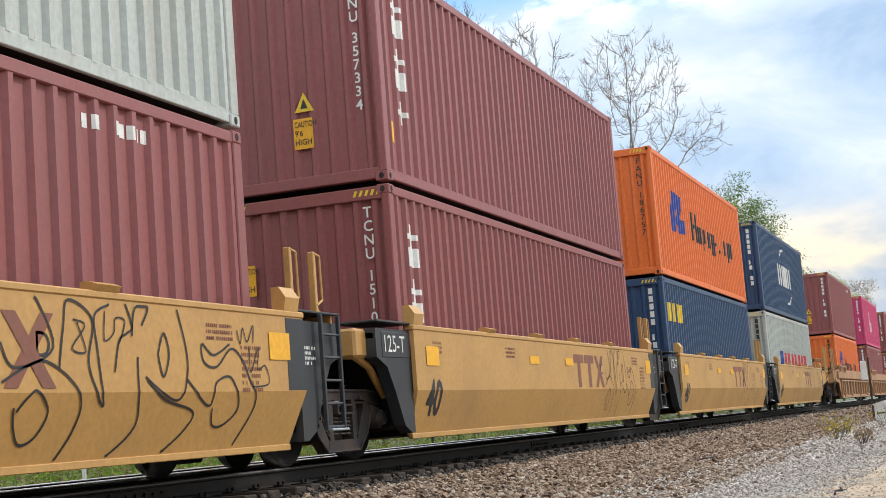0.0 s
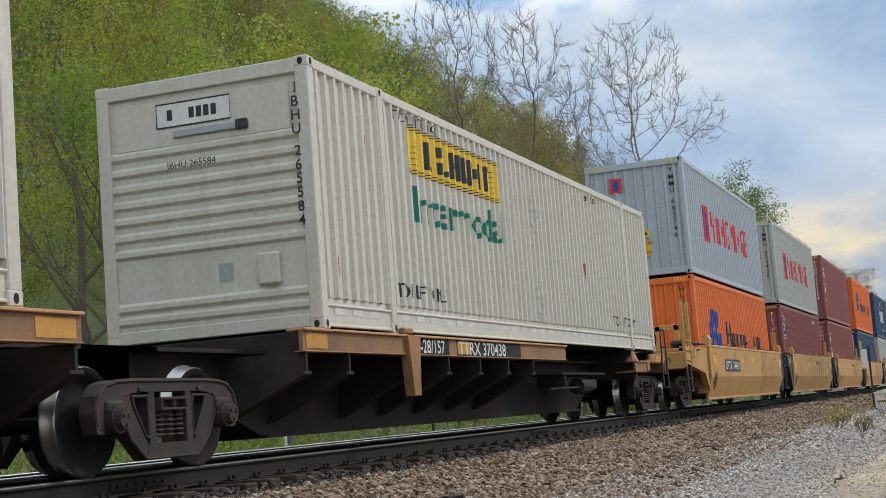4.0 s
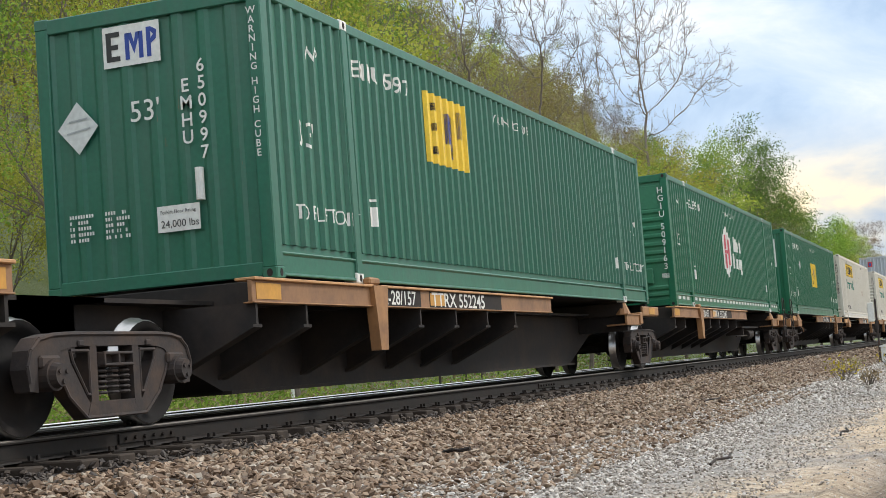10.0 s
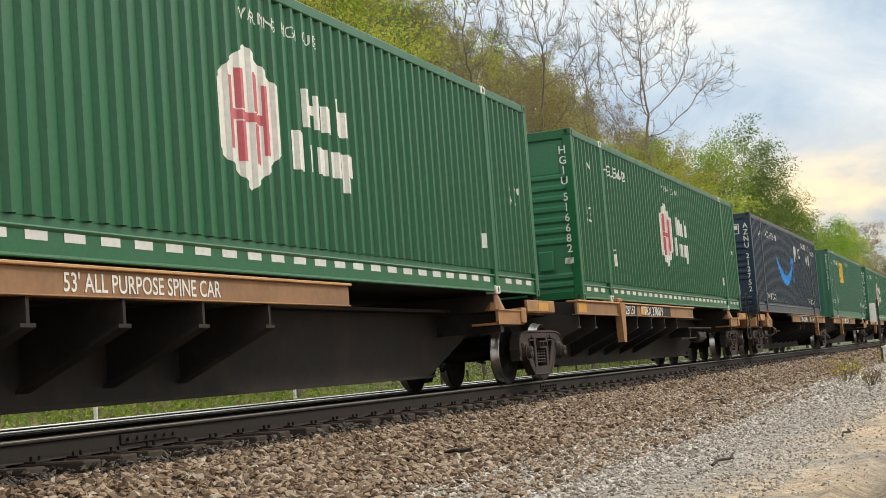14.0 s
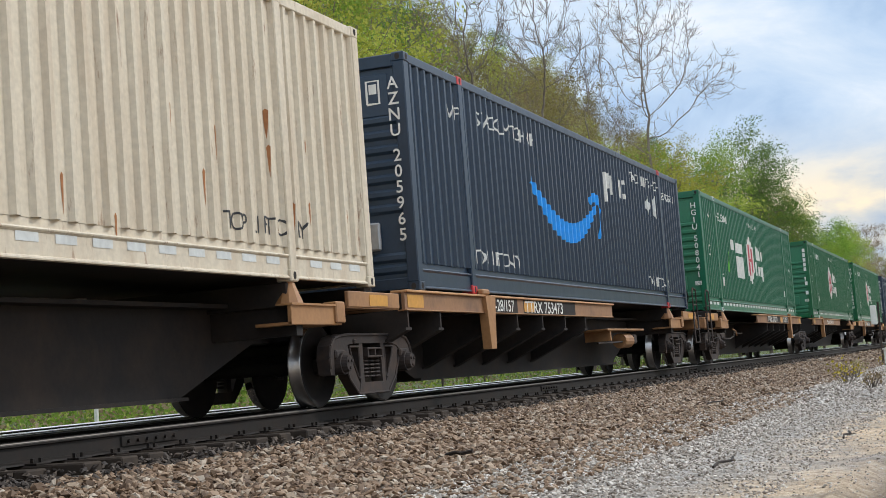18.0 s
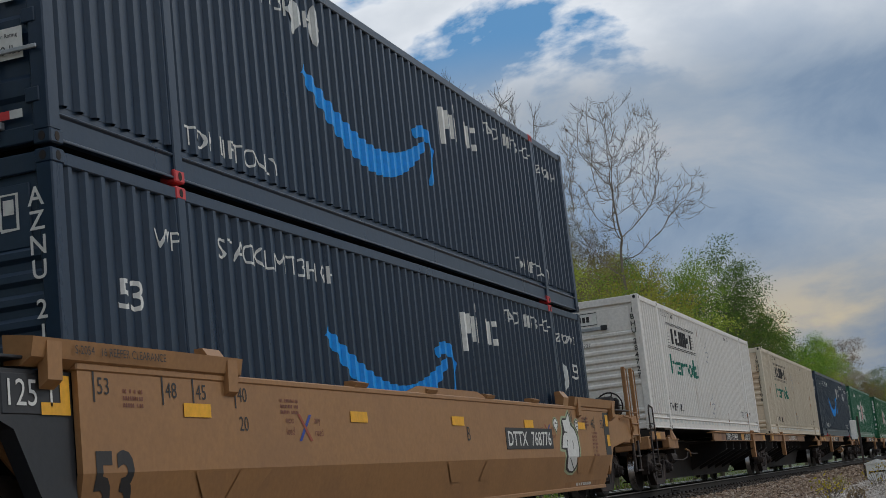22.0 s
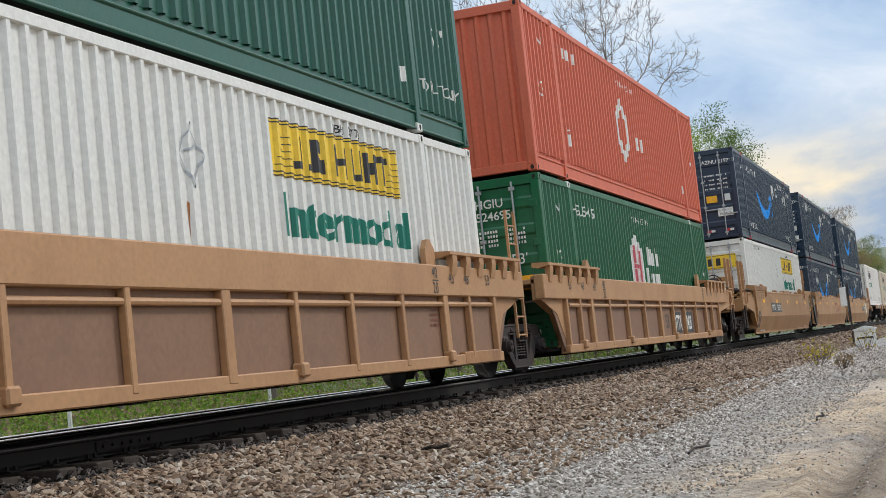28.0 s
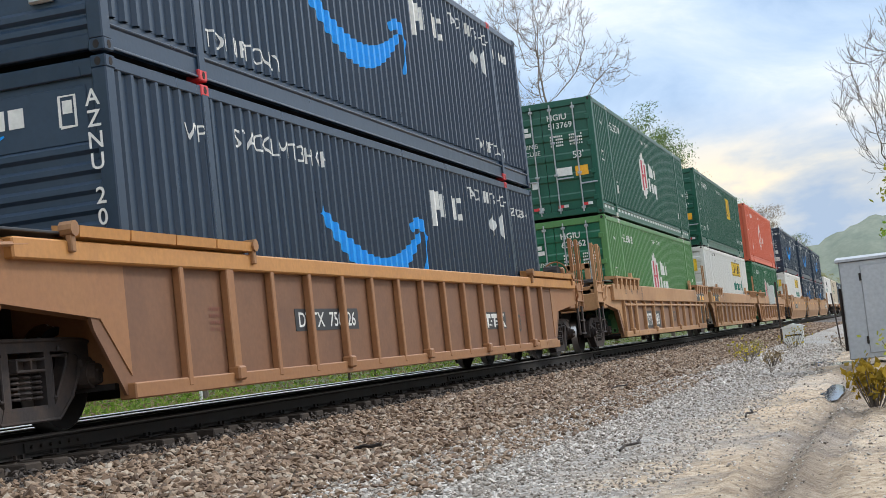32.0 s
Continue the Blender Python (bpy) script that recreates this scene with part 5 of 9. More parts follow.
def ribbed_well(label, mat, rear_truck, front_truck, front_coupler, rear_coupler, style="wide", number=None, big="", logo=False, dark=False):
    """Well unit with upright ribs on its side plates. style wide: deep top chord; thin: shallow chord, full-height ribs."""
    u = thing("well_car", label, "railcar", "ribbed well car units")
    L = 16.154
    xo = 1.50
    if style == "wide":
        ca, cb, zc0, zc1, pa, pb, z0 = -1.20, 17.35, 1.13, 1.52, 0.15, 16.00, 0.28
        ribs = 13
    else:
        ca, cb, zc0, zc1, pa, pb, z0 = -2.05, 18.2, 1.34, 1.51, -0.30, 16.15, 0.24
        ribs = 15
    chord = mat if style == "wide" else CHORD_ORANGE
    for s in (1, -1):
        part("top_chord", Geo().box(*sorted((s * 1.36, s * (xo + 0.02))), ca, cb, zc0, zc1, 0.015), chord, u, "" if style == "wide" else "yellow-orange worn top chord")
        xp = sorted((s * 1.40, s * 1.43))
        poly = [(pa - 0.9, zc0), (pb + 0.9, zc0), (pb + 0.55, 0.85), (pb + 0.1, z0), (pa - 0.1, z0), (pa - 0.55, 0.85)] if style == "wide" else \
               [(pa - 0.75, zc0), (pb + 0.75, zc0), (pb + 0.55, 0.80), (pb + 0.1, z0), (pa - 0.1, z0), (pa - 0.55, 0.80)]
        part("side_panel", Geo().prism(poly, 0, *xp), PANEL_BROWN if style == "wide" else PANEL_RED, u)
        part("bottom_chord", Geo().box(*sorted((s * 1.34, s * (xo + 0.005))), pa - 0.08, pb + 0.08, z0 - 0.04, z0 + 0.10, 0.012), mat, u)
        for k in range(ribs):
            y = (0.17, 1.05, 1.90, 3.25, 4.78, 6.37, 8.0, 9.45, 10.85, 12.35, 13.85, 14.8, 15.9)[k] if style == "wide" else 0.65 + 1.035 * k
            wide = k in ((2, 6, 10) if style == "wide" else (1, ribs - 2))
            w = 0.085 if wide else 0.045
            part("side_rib", Geo().box(*sorted((s * 1.43, s * (xo + 0.012))), y - w, y + w, z0 + 0.02, zc0 + 0.02, 0.01), mat, u)
            if k % 3 == 1 and s > 0:
                part("rib_shoe", Geo().box(1.43, xo + 0.06, y - 0.10, y + 0.07, z0 + 0.02, z0 + 0.16, 0.02), mat, u)
        if style == "wide":
            for z, r in ((zc0 - 0.10, 0.035), ):
                part("brake_pipe", Geo().tube([(s * 1.47, pa + 0.2, z), (s * 1.47, pb - 0.2, z)], r, 8), mat, u)
    well_floor(u, pa, pb)
    for y, s, coup in ((pa, -1, rear_coupler), (pb, 1, front_coupler)):
        well_end(u, y, s, mat, zc1, 1.3 if not coup else 3.0, False)
        if coup:
            coupled_end(u, mat, y + s * 3.05, s, zc1, s > 0, BLACK if style == "wide" else mat)
        else:
            if s > 0:
                ladder(u, 1.42, y + 1.35, 0.55, 2.45, mat, 0.42, 7)
    # raised flared end plates on hooks
    if style == "wide":
        spans = ((ca + 0.2, 2.45), (L - 2.35 + 0.2, cb - 0.2))
    else:
        spans = ((ca + 0.9, 2.2), (L - 1.7, cb - 0.4))
    for a, b in spans:
        if style == "wide":
            part("walk_plate", Geo().prism([(1.40, zc1 + 0.10), (1.58, zc1 + 0.14), (1.58, zc1 + 0.18), (1.30, zc1 + 0.20), (1.30, zc1 + 0.12)], 1, a, b), mat, u, "raised flared end plate")
        else:
            w = (b - a) / 4
            for i in range(4):
                part("walk_plate", Geo().prism([(1.34, zc1 + 0.01), (1.55, zc1 + 0.03), (1.56, zc1 + 0.12), (1.30, zc1 + 0.15), (1.30, zc1 + 0.02)], 1, a + w * i + 0.012, a + w * (i + 1) - 0.012), chord, u, "flat-topped end plate")
            for q in (a - 0.1, b + 0.02):
                part("latch", Geo().cyl((1.46, q, zc1 + 0.09), (1.58, q, zc1 + 0.09), 0.065, 10).box(1.50, 1.56, q - 0.035, q + 0.035, zc1 - 0.10, zc1 + 0.08, 0.01), SILL, u, "rusty latch")
        n = 6 if style == "wide" else 0
        for k in range(n):
            y = a + 0.2 + (b - a - 0.4) * k / (n - 1)
            part("plate_bracket", Geo().prism([(1.48, zc1 - 0.12), (1.535, zc1 - 0.12), (1.57, zc1 + 0.05), (1.57, zc1 + 0.15), (1.48, zc1 + 0.15)], 1, y - 0.09, y + 0.09), mat, u)
    for y in (spans[0][1] - 0.15, spans[1][0] - 0.25) if style == "wide" else ():
        part("container_guide", Geo().prism([(y - 0.17, zc1), (y + 0.17, zc1), (y + 0.17, zc1 + 0.22), (y + 0.03, zc1 + 0.34), (y - 0.06, zc1 + 0.34), (y - 0.17, zc1 + 0.22)], 0, 1.33, 1.40), mat, u)
    if style == "wide":
        for i, tx in enumerate(("53", "48", "45")):
            mark(u, "lettering", text_geo(tx, 0.14), LETTER_WHITE if dark == "rear" else LETTER_BLACK, xo + 0.026, 0.3 + i * 0.85, zc0 + 0.16)
            mark(u, "lettering", text_geo(tx, 0.14), LETTER_WHITE if dark == "front" else LETTER_BLACK, xo + 0.026, 15.6 - (0, 0.9, 1.5)[i] - 0.1, zc0 + 0.16)
        for y in (2.75, 13.4):
            mark(u, "lettering", joined(shifted(text_geo("40", 0.14), 0, 0.19), text_geo("20", 0.14), blocks_geo([(0, 0.155, 0.22, 0.17)])), LETTER_BLACK, xo + 0.02, y, zc0 + 0.03)
        if dark:
            y = -0.65 if dark == "rear" else 14.1
            part("stencil_panel", Geo().box(xo + 0.018, xo + 0.022, y, y + 1.95, zc0 + 0.04, zc1 - 0.05), BLACK_PANEL, u, "black panel with white size marks")
            mark(u, "reflector_patch", blocks_geo([(0, 0, 0.42, 0.16)]), SAFETY, xo + 0.024, y + (0.0 if dark == "rear" else 1.35), zc0 + 0.06)
            mark(u, "reflector_patch", blocks_geo([(0, 0, 0.30, 0.16)]), SAFETY, xo + 0.024, y + (1.60 if dark == "rear" else 0.75), zc0 + 0.06)
            if dark == "rear":
                p2 = part("stencil_panel", Geo().box(1.43, 1.436, 0.25, 0.98, 0.36, 1.02), BLACK_PANEL, u, "black panel with white stencil")
                mark(p2, "lettering", shifted(text_geo("125T", 0.24, 0.02), 0, 0, 0.8, 1), LETTER_WHITE, 1.437, 0.29, 0.45)
            else:
                p3 = part("stencil_panel", Geo().box(1.43, 1.436, 14.9, 15.82, 0.36, 1.02), BLACK_PANEL, u, "black panel with white stencil")
                for i in range(6):
                    mark(p3, "small_stencil", bars_geo(9, 0.04, 0.7, 0.35, seed=i), LETTER_WHITE, 1.437, 15.0, 0.45 + i * 0.075)
    if number is not None:
        y, z, h, tx = number
        if style == "wide":
            for yy, w, word in ((y, 0.9, "DTTX"), (y + 1.2, 1.20, tx.split()[1])):
                pn = part("number_panel", Geo().box(1.43, 1.434, yy, yy + w * h / 0.34, z, z + 1.42 * h), BLACK_PANEL, u, "black number panel")
                mark(pn, "lettering", shifted(text_geo(word, h, 0.02), 0, 0, 0.70, 1), LETTER_WHITE, 1.434, yy + 0.05, z + 0.2 * h)
        else:
            car_number(u, 1.432, y, z, BLACK_PANEL, h, tx)
    if big:
        mark(u, "lettering", text_geo(big, 0.30, 0.008), LETTER_BLACK, 1.431, pa + 8.6 if style == "wide" else pb - 2.95, 0.55)
    if logo:
        pn = part("logo_panel", Geo().box(1.43, 1.434, pb - 5.1, pb - 3.6, 0.62, 0.90), LETTER_BLACK, u)
        mark(pn, "logo_block", blocks_geo([(0, 0.15, 0.36, 0.22), (0.13, 0, 0.22, 0.15), (0.42, 0.15, 0.78, 0.22), (0.55, 0, 0.64, 0.15), (0.36, 0.02, 0.42, 0.05), (0.36, 0.09, 0.42, 0.12), (0.24, 0.03, 0.34, 0.055), (0.66, 0.03, 0.80, 0.055), (0.66, 0.085, 0.80, 0.11)]), LETTER_WHITE, 1.434, pb - 4.95, 0.65)
        for sg in (1, -1):
            mark(pn, "logo_block", poly_geo([(1.0 - 0.19 * sg, 0), (1.12 - 0.19 * sg, 0), (1.12 + 0.13 * sg, 0.22), (1.0 + 0.13 * sg, 0.22)]), LETTER_WHITE, 1.434 + 0.001 * (sg > 0), pb - 4.95, 0.65)
    for y, n in ((pa + 1.6, 13), (pb - 2.6, 13)):
        for i in range(4):
            mark(u, "small_stencil", bars_geo(n - i, 0.036, 0.7, 0.35, seed=60 + i), LETTER_BROWN, 1.431, y, 0.95 - i * 0.065)
    # red-brown wear at the lower front corner
    part("jacking_pad", Geo().box(1.36, xo + 0.008, pb - 1.6, pb - 0.1, z0 - 0.035, z0 + 0.13, 0.01), SILL, u, "rust red jacking pad")
    truck(u, rear_truck)
    if front_truck is not None:
        truck(u, front_truck)
    return u

# ---- ground ----
RUTS = ((6.92, 0.10, 0.045), (7.24, 0.07, 0.030), (8.55, 0.11, 0.045))
PUDDLES = ((6.85, 17.2, 0.16, 1.3), (7.25, 20.7, 0.22, 1.4), (6.25, 23.6, 0.45, 1.0), (6.76, 27.4, 0.35, 1.6), (6.05, 27.3, 0.30, 1.4), (6.15, 30.6, 0.42, 1.5), (6.30, 35.4, 0.38, 1.8), (5.25, 37.0, 0.35, 2.0))


def ground_z(x, y):
    """Height of the ground; x is taken from the track's middle, towards the camera."""
    d = x
    if d > 0:
        pts = ((0, -0.24), (1.1, -0.235), (1.35, -0.25), (1.7, -0.295), (2.1, -0.33), (3.4, -0.45), (5.0, -0.54), (6.2, -0.60), (30, -0.62), (400, -0.8))
    else:
        pts = ((-400, 80), (-130, 74), (-84, 55), (-72, 45), (-42, 19), (-24, 3.6), (-17, 0.55), (-12, -0.15), (-8.2, -0.45), (-6.6, -0.30), (-1.5, -0.27), (0, -0.25))
    for (a, za), (b, zb) in zip(pts[:-1], pts[1:]):
        if a <= d <= b:
            z = za + (zb - za) * (d - a) / (b - a)
            break
    else:
        z = pts[-1][1] if d > 0 else pts[0][1]
    if d < -20:
        z += 2.2 * noise.noise((d * 0.03, y * 0.025, 0)) * min(1, (-d - 20) / 20)
    if 3 < d < 60:
        z += 0.035 * noise.noise((d * 0.5, y * 0.25, 3)) * min(1, (d - 3) / 3)
        # lumps of dried mud, wheel ruts of the dirt road, and hollows that hold water
        if d > 5.6:
            f = min(1, (d - 5.6) / 0.6)
            z += f * (0.022 * noise.noise((d * 2.3, y * 1.9, 11)) + 0.014 * noise.noise((d * 5.5, y * 4.5, 5)))
            for c, w, h in RUTS:
                q = (d - c - 0.06 * math.sin(y * 0.5)) / w
                if abs(q) < 4:
                    z += h * (0.55 * math.exp(-(abs(q) - 1.7) ** 2 / 0.35) - math.exp(-q * q))
        if 5 < d < 8.5 and 11 < y < 40:
            for pd, py, pa, pb in PUDDLES:
                z -= 0.055 * math.exp(-((d - pd) / (1.1 * pa)) ** 2 - ((y - py) / (1.1 * pb)) ** 2)
    return z


def ground_material():
    m = bpy.data.materials.new("gravel, dirt and grass ground")
    m.use_nodes = True
    nt = m.node_tree
    b = nt.nodes["Principled BSDF"]
    tc = nt.nodes.new("ShaderNodeTexCoord")
    sep = nt.nodes.new("ShaderNodeSeparateXYZ")
    nt.links.new(tc.outputs["Object"], sep.inputs[0])
    n1 = nt.nodes.new("ShaderNodeTexNoise")
    n1.inputs["Scale"].default_value = 0.9
    n1.inputs["Detail"].default_value = 8
    n1.inputs["Roughness"].default_value = 0.65
    nt.links.new(tc.outputs["Object"], n1.inputs["Vector"])
    vo = nt.nodes.new("ShaderNodeTexVoronoi")
    vo.inputs["Scale"].default_value = 26
    nt.links.new(tc.outputs["Object"], vo.inputs["Vector"])
    fine = nt.nodes.new("ShaderNodeTexNoise")
    fine.inputs["Scale"].default_value = 14
    fine.inputs["Detail"].default_value = 9
    fine.inputs["Roughness"].default_value = 0.7
    nt.links.new(tc.outputs["Object"], fine.inputs["Vector"])
    stony = ramp_node(nt, vo.outputs["Color"], [(0.1, (0.18, 0.155, 0.13, 1)), (0.5, (0.34, 0.305, 0.265, 1)), (0.9, (0.49, 0.455, 0.41, 1))])
    dirt = ramp_node(nt, fine.outputs["Fac"], [(0.30, (0.24, 0.170, 0.108, 1)), (0.48, (0.49, 0.375, 0.255, 1)), (0.68, (0.70, 0.595, 0.455, 1))])
    patch = ramp_node(nt, n1.outputs["Fac"], [(0.36, (0.42, 0.38, 0.34, 1)), (0.50, (0.95, 0.93, 0.90, 1)), (0.66, (1.15, 1.13, 1.10, 1))])
    pm = nt.nodes.new("ShaderNodeMix")
    pm.data_type, pm.blend_type = "RGBA", "MULTIPLY"
    pm.inputs[0].default_value = 1.0
    nt.links.new(dirt, pm.inputs[6])
    nt.links.new(patch, pm.inputs[7])
    dirt = pm.outputs[2]
    grass = ramp_node(nt, fine.outputs["Fac"], [(0.3, (0.045, 0.065, 0.016, 1)), (0.55, (0.10, 0.13, 0.030, 1)), (0.75, (0.17, 0.15, 0.06, 1))])
    # dark base under the ballast: shade of the gaps between stones, in the colour
    deep = nt.nodes.new("ShaderNodeMapRange")
    deep.inputs["From Min"].default_value, deep.inputs["From Max"].default_value = TRACK_X + 3.4, TRACK_X + 4.4
    nt.links.new(sep.outputs["X"], deep.inputs["Value"])
    gx = nt.nodes.new("ShaderNodeMix")
    gx.data_type = "RGBA"
    nt.links.new(deep.outputs[0], gx.inputs[0])
    gx.inputs[6].default_value = (0.060, 0.046, 0.036, 1)
    nt.links.new(stony, gx.inputs[7])
    gravel = gx.outputs[2]
    jit = math_node(nt, "MULTIPLY", math_node(nt, "SUBTRACT", n1.outputs["Fac"], 0.5), 3.2)
    d = math_node(nt, "ADD", sep.outputs["X"], jit)
    f1 = nt.nodes.new("ShaderNodeMapRange")
    f1.inputs["From Min"].default_value, f1.inputs["From Max"].default_value = -1.9, -1.1
    nt.links.new(d, f1.inputs["Value"])
    f2 = nt.nodes.new("ShaderNodeMapRange")
    f2.inputs["From Min"].default_value, f2.inputs["From Max"].default_value = TRACK_X - 8.5, TRACK_X - 7.2
    nt.links.new(d, f2.inputs["Value"])
    a = nt.nodes.new("ShaderNodeMix")
    a.data_type = "RGBA"
    nt.links.new(f1.outputs[0], a.inputs[0])
    nt.links.new(gravel, a.inputs[6])
    nt.links.new(dirt, a.inputs[7])
    c = nt.nodes.new("ShaderNodeMix")
    c.data_type = "RGBA"
    nt.links.new(f2.outputs[0], c.inputs[0])
    nt.links.new(grass, c.inputs[6])
    nt.links.new(a.outputs[2], c.inputs[7])
    nt.links.new(c.outputs[2], b.inputs["Base Color"])
    # damp wheel tracks of the dirt road
    wave = math_node(nt, "MULTIPLY", math_node(nt, "SINE", math_node(nt, "MULTIPLY", sep.outputs["Y"], 0.5), 0), 0.06)
    xr = math_node(nt, "SUBTRACT", math_node(nt, "ADD", sep.outputs["X"], math_node(nt, "MULTIPLY", jit, 0.05)), wave)
    near = math_node(nt, "MINIMUM", math_node(nt, "ABSOLUTE", math_node(nt, "ADD", xr, -7.06 - TRACK_X), 0), math_node(nt, "ABSOLUTE", math_node(nt, "ADD", xr, -8.55 - TRACK_X), 0))
    damp = nt.nodes.new("ShaderNodeMapRange")
    damp.inputs["From Min"].default_value, damp.inputs["From Max"].default_value = 0.10, 0.36
    damp.inputs["To Min"].default_value, damp.inputs["To Max"].default_value = 0.65, 0.0
    nt.links.new(near, damp.inputs["Value"])
    mud = nt.nodes.new("ShaderNodeMix")
    mud.data_type = "RGBA"
    nt.links.new(damp.outputs[0], mud.inputs[0])
    nt.links.new(c.outputs[2], mud.inputs[6])
    nt.links.new(ramp_node(nt, fine.outputs["Fac"], [(0.35, (0.10, 0.072, 0.048, 1)), (0.7, (0.21, 0.16, 0.115, 1))]), mud.inputs[7])
    nt.links.new(mud.outputs[2], b.inputs["Base Color"])
    # damp patches shine
    wet = nt.nodes.new("ShaderNodeTexNoise")
    wet.inputs["Scale"].default_value = 0.35
    wet.inputs["Detail"].default_value = 5
    nt.links.new(tc.outputs["Object"], wet.inputs["Vector"])
    r = ramp_node(nt, wet.outputs["Fac"], [(0.42, (0.85, 0.85, 0.85, 1)), (0.62, (0.46, 0.46, 0.46, 1))])
    nt.links.new(r, b.inputs["Roughness"])
    bp = nt.nodes.new("ShaderNodeBump")
    bp.inputs["Strength"].default_value = 0.9
    bp.inputs["Distance"].default_value = 0.02
    nt.links.new(vo.outputs["Distance"], bp.inputs["Height"])
    bp2 = nt.nodes.new("ShaderNodeBump")
    bp2.inputs["Strength"].default_value = 0.8
    bp2.inputs["Distance"].default_value = 0.06
    nt.links.new(fine.outputs["Fac"], bp2.inputs["Height"])
    nt.links.new(bp.outputs[0], bp2.inputs["Normal"])
    nt.links.new(bp2.outputs[0], b.inputs["Normal"])
    return m


def build_ground():
    xs = [-1500, -700, -400, -250, -160, -130, -110, -95, -84, -72, -62, -54, -47, -42, -36, -31, -27, -24, -21, -19, -17, -15, -13.5, -12, -10, -8.2, -7.4, -6.6, -4,
          -1.5, 0, 1.5, 1.8, 2.1, 2.5, 3.0, 3.4, 3.8, 4.2, 4.6]
    xs += [4.6 + 0.16 * i for i in range(1, 7)] + [5.56 + 0.075 * i for i in range(1, 58)] + [10.5, 12, 14, 17, 21, 27, 35, 50, 80, 130, 250, 500, 1500]
    ys = [-600, -250, -100, -50, -25, -12, -4, 0, 3] + [5 + 0.5 * i for i in range(4)] + [7 + 0.10 * i for i in range(110)] + [18 + 0.25 * i for i in range(96)] + [42 + 0.7 * i for i in range(20)] + [57, 60, 65, 71, 78, 86, 95, 106, 120, 138, 160, 190, 230, 290, 370, 480, 700, 1100, 2500]
    vs = [(TRACK_X + x, y, ground_z(x, y)) for y in ys for x in xs]
    n = len(xs)
    fs = [(j * n + i, j * n + i + 1, (j + 1) * n + i + 1, (j + 1) * n + i) for j in range(len(ys) - 1) for i in range(n - 1)]
    me = bpy.data.meshes.new("ground")
    me.from_pydata(vs, [], fs)
    me.materials.append(ground_material())
    for p in me.polygons:
        p.use_smooth = True
    ob = new("ground", me)
    tagged(ob, "grey gravel, brown rutted dirt and grassy wooded bank beside the railway", "ground", kind="structure")


build_ground()


def stone_material(name, tones):
    m = bpy.data.materials.new(name)
    m.use_nodes = True
    nt = m.node_tree
    b = nt.nodes["Principled BSDF"]
    ge = nt.nodes.new("ShaderNodeNewGeometry")
    tc = nt.nodes.new("ShaderNodeTexCoord")
    col = ramp_node(nt, ge.outputs["Random Per Island"], tones)
    nz = nt.nodes.new("ShaderNodeTexNoise")
    nz.inputs["Scale"].default_value = 40
    nz.inputs["Detail"].default_value = 5
    nt.links.new(tc.outputs["Object"], nz.inputs["Vector"])
    mul = nt.nodes.new("ShaderNodeMix")
    mul.data_type, mul.blend_type = "RGBA", "MULTIPLY"
    mul.inputs[0].default_value = 0.4
    nt.links.new(col, mul.inputs[6])
    nt.links.new(ramp_node(nt, nz.outputs["Fac"], [(0.3, (0.6, 0.58, 0.55, 1)), (0.7, (1.15, 1.1, 1.05, 1))]), mul.inputs[7])
    nt.links.new(mul.outputs[2], b.inputs["Base Color"])
    b.inputs["Roughness"].default_value = 0.72
    return m


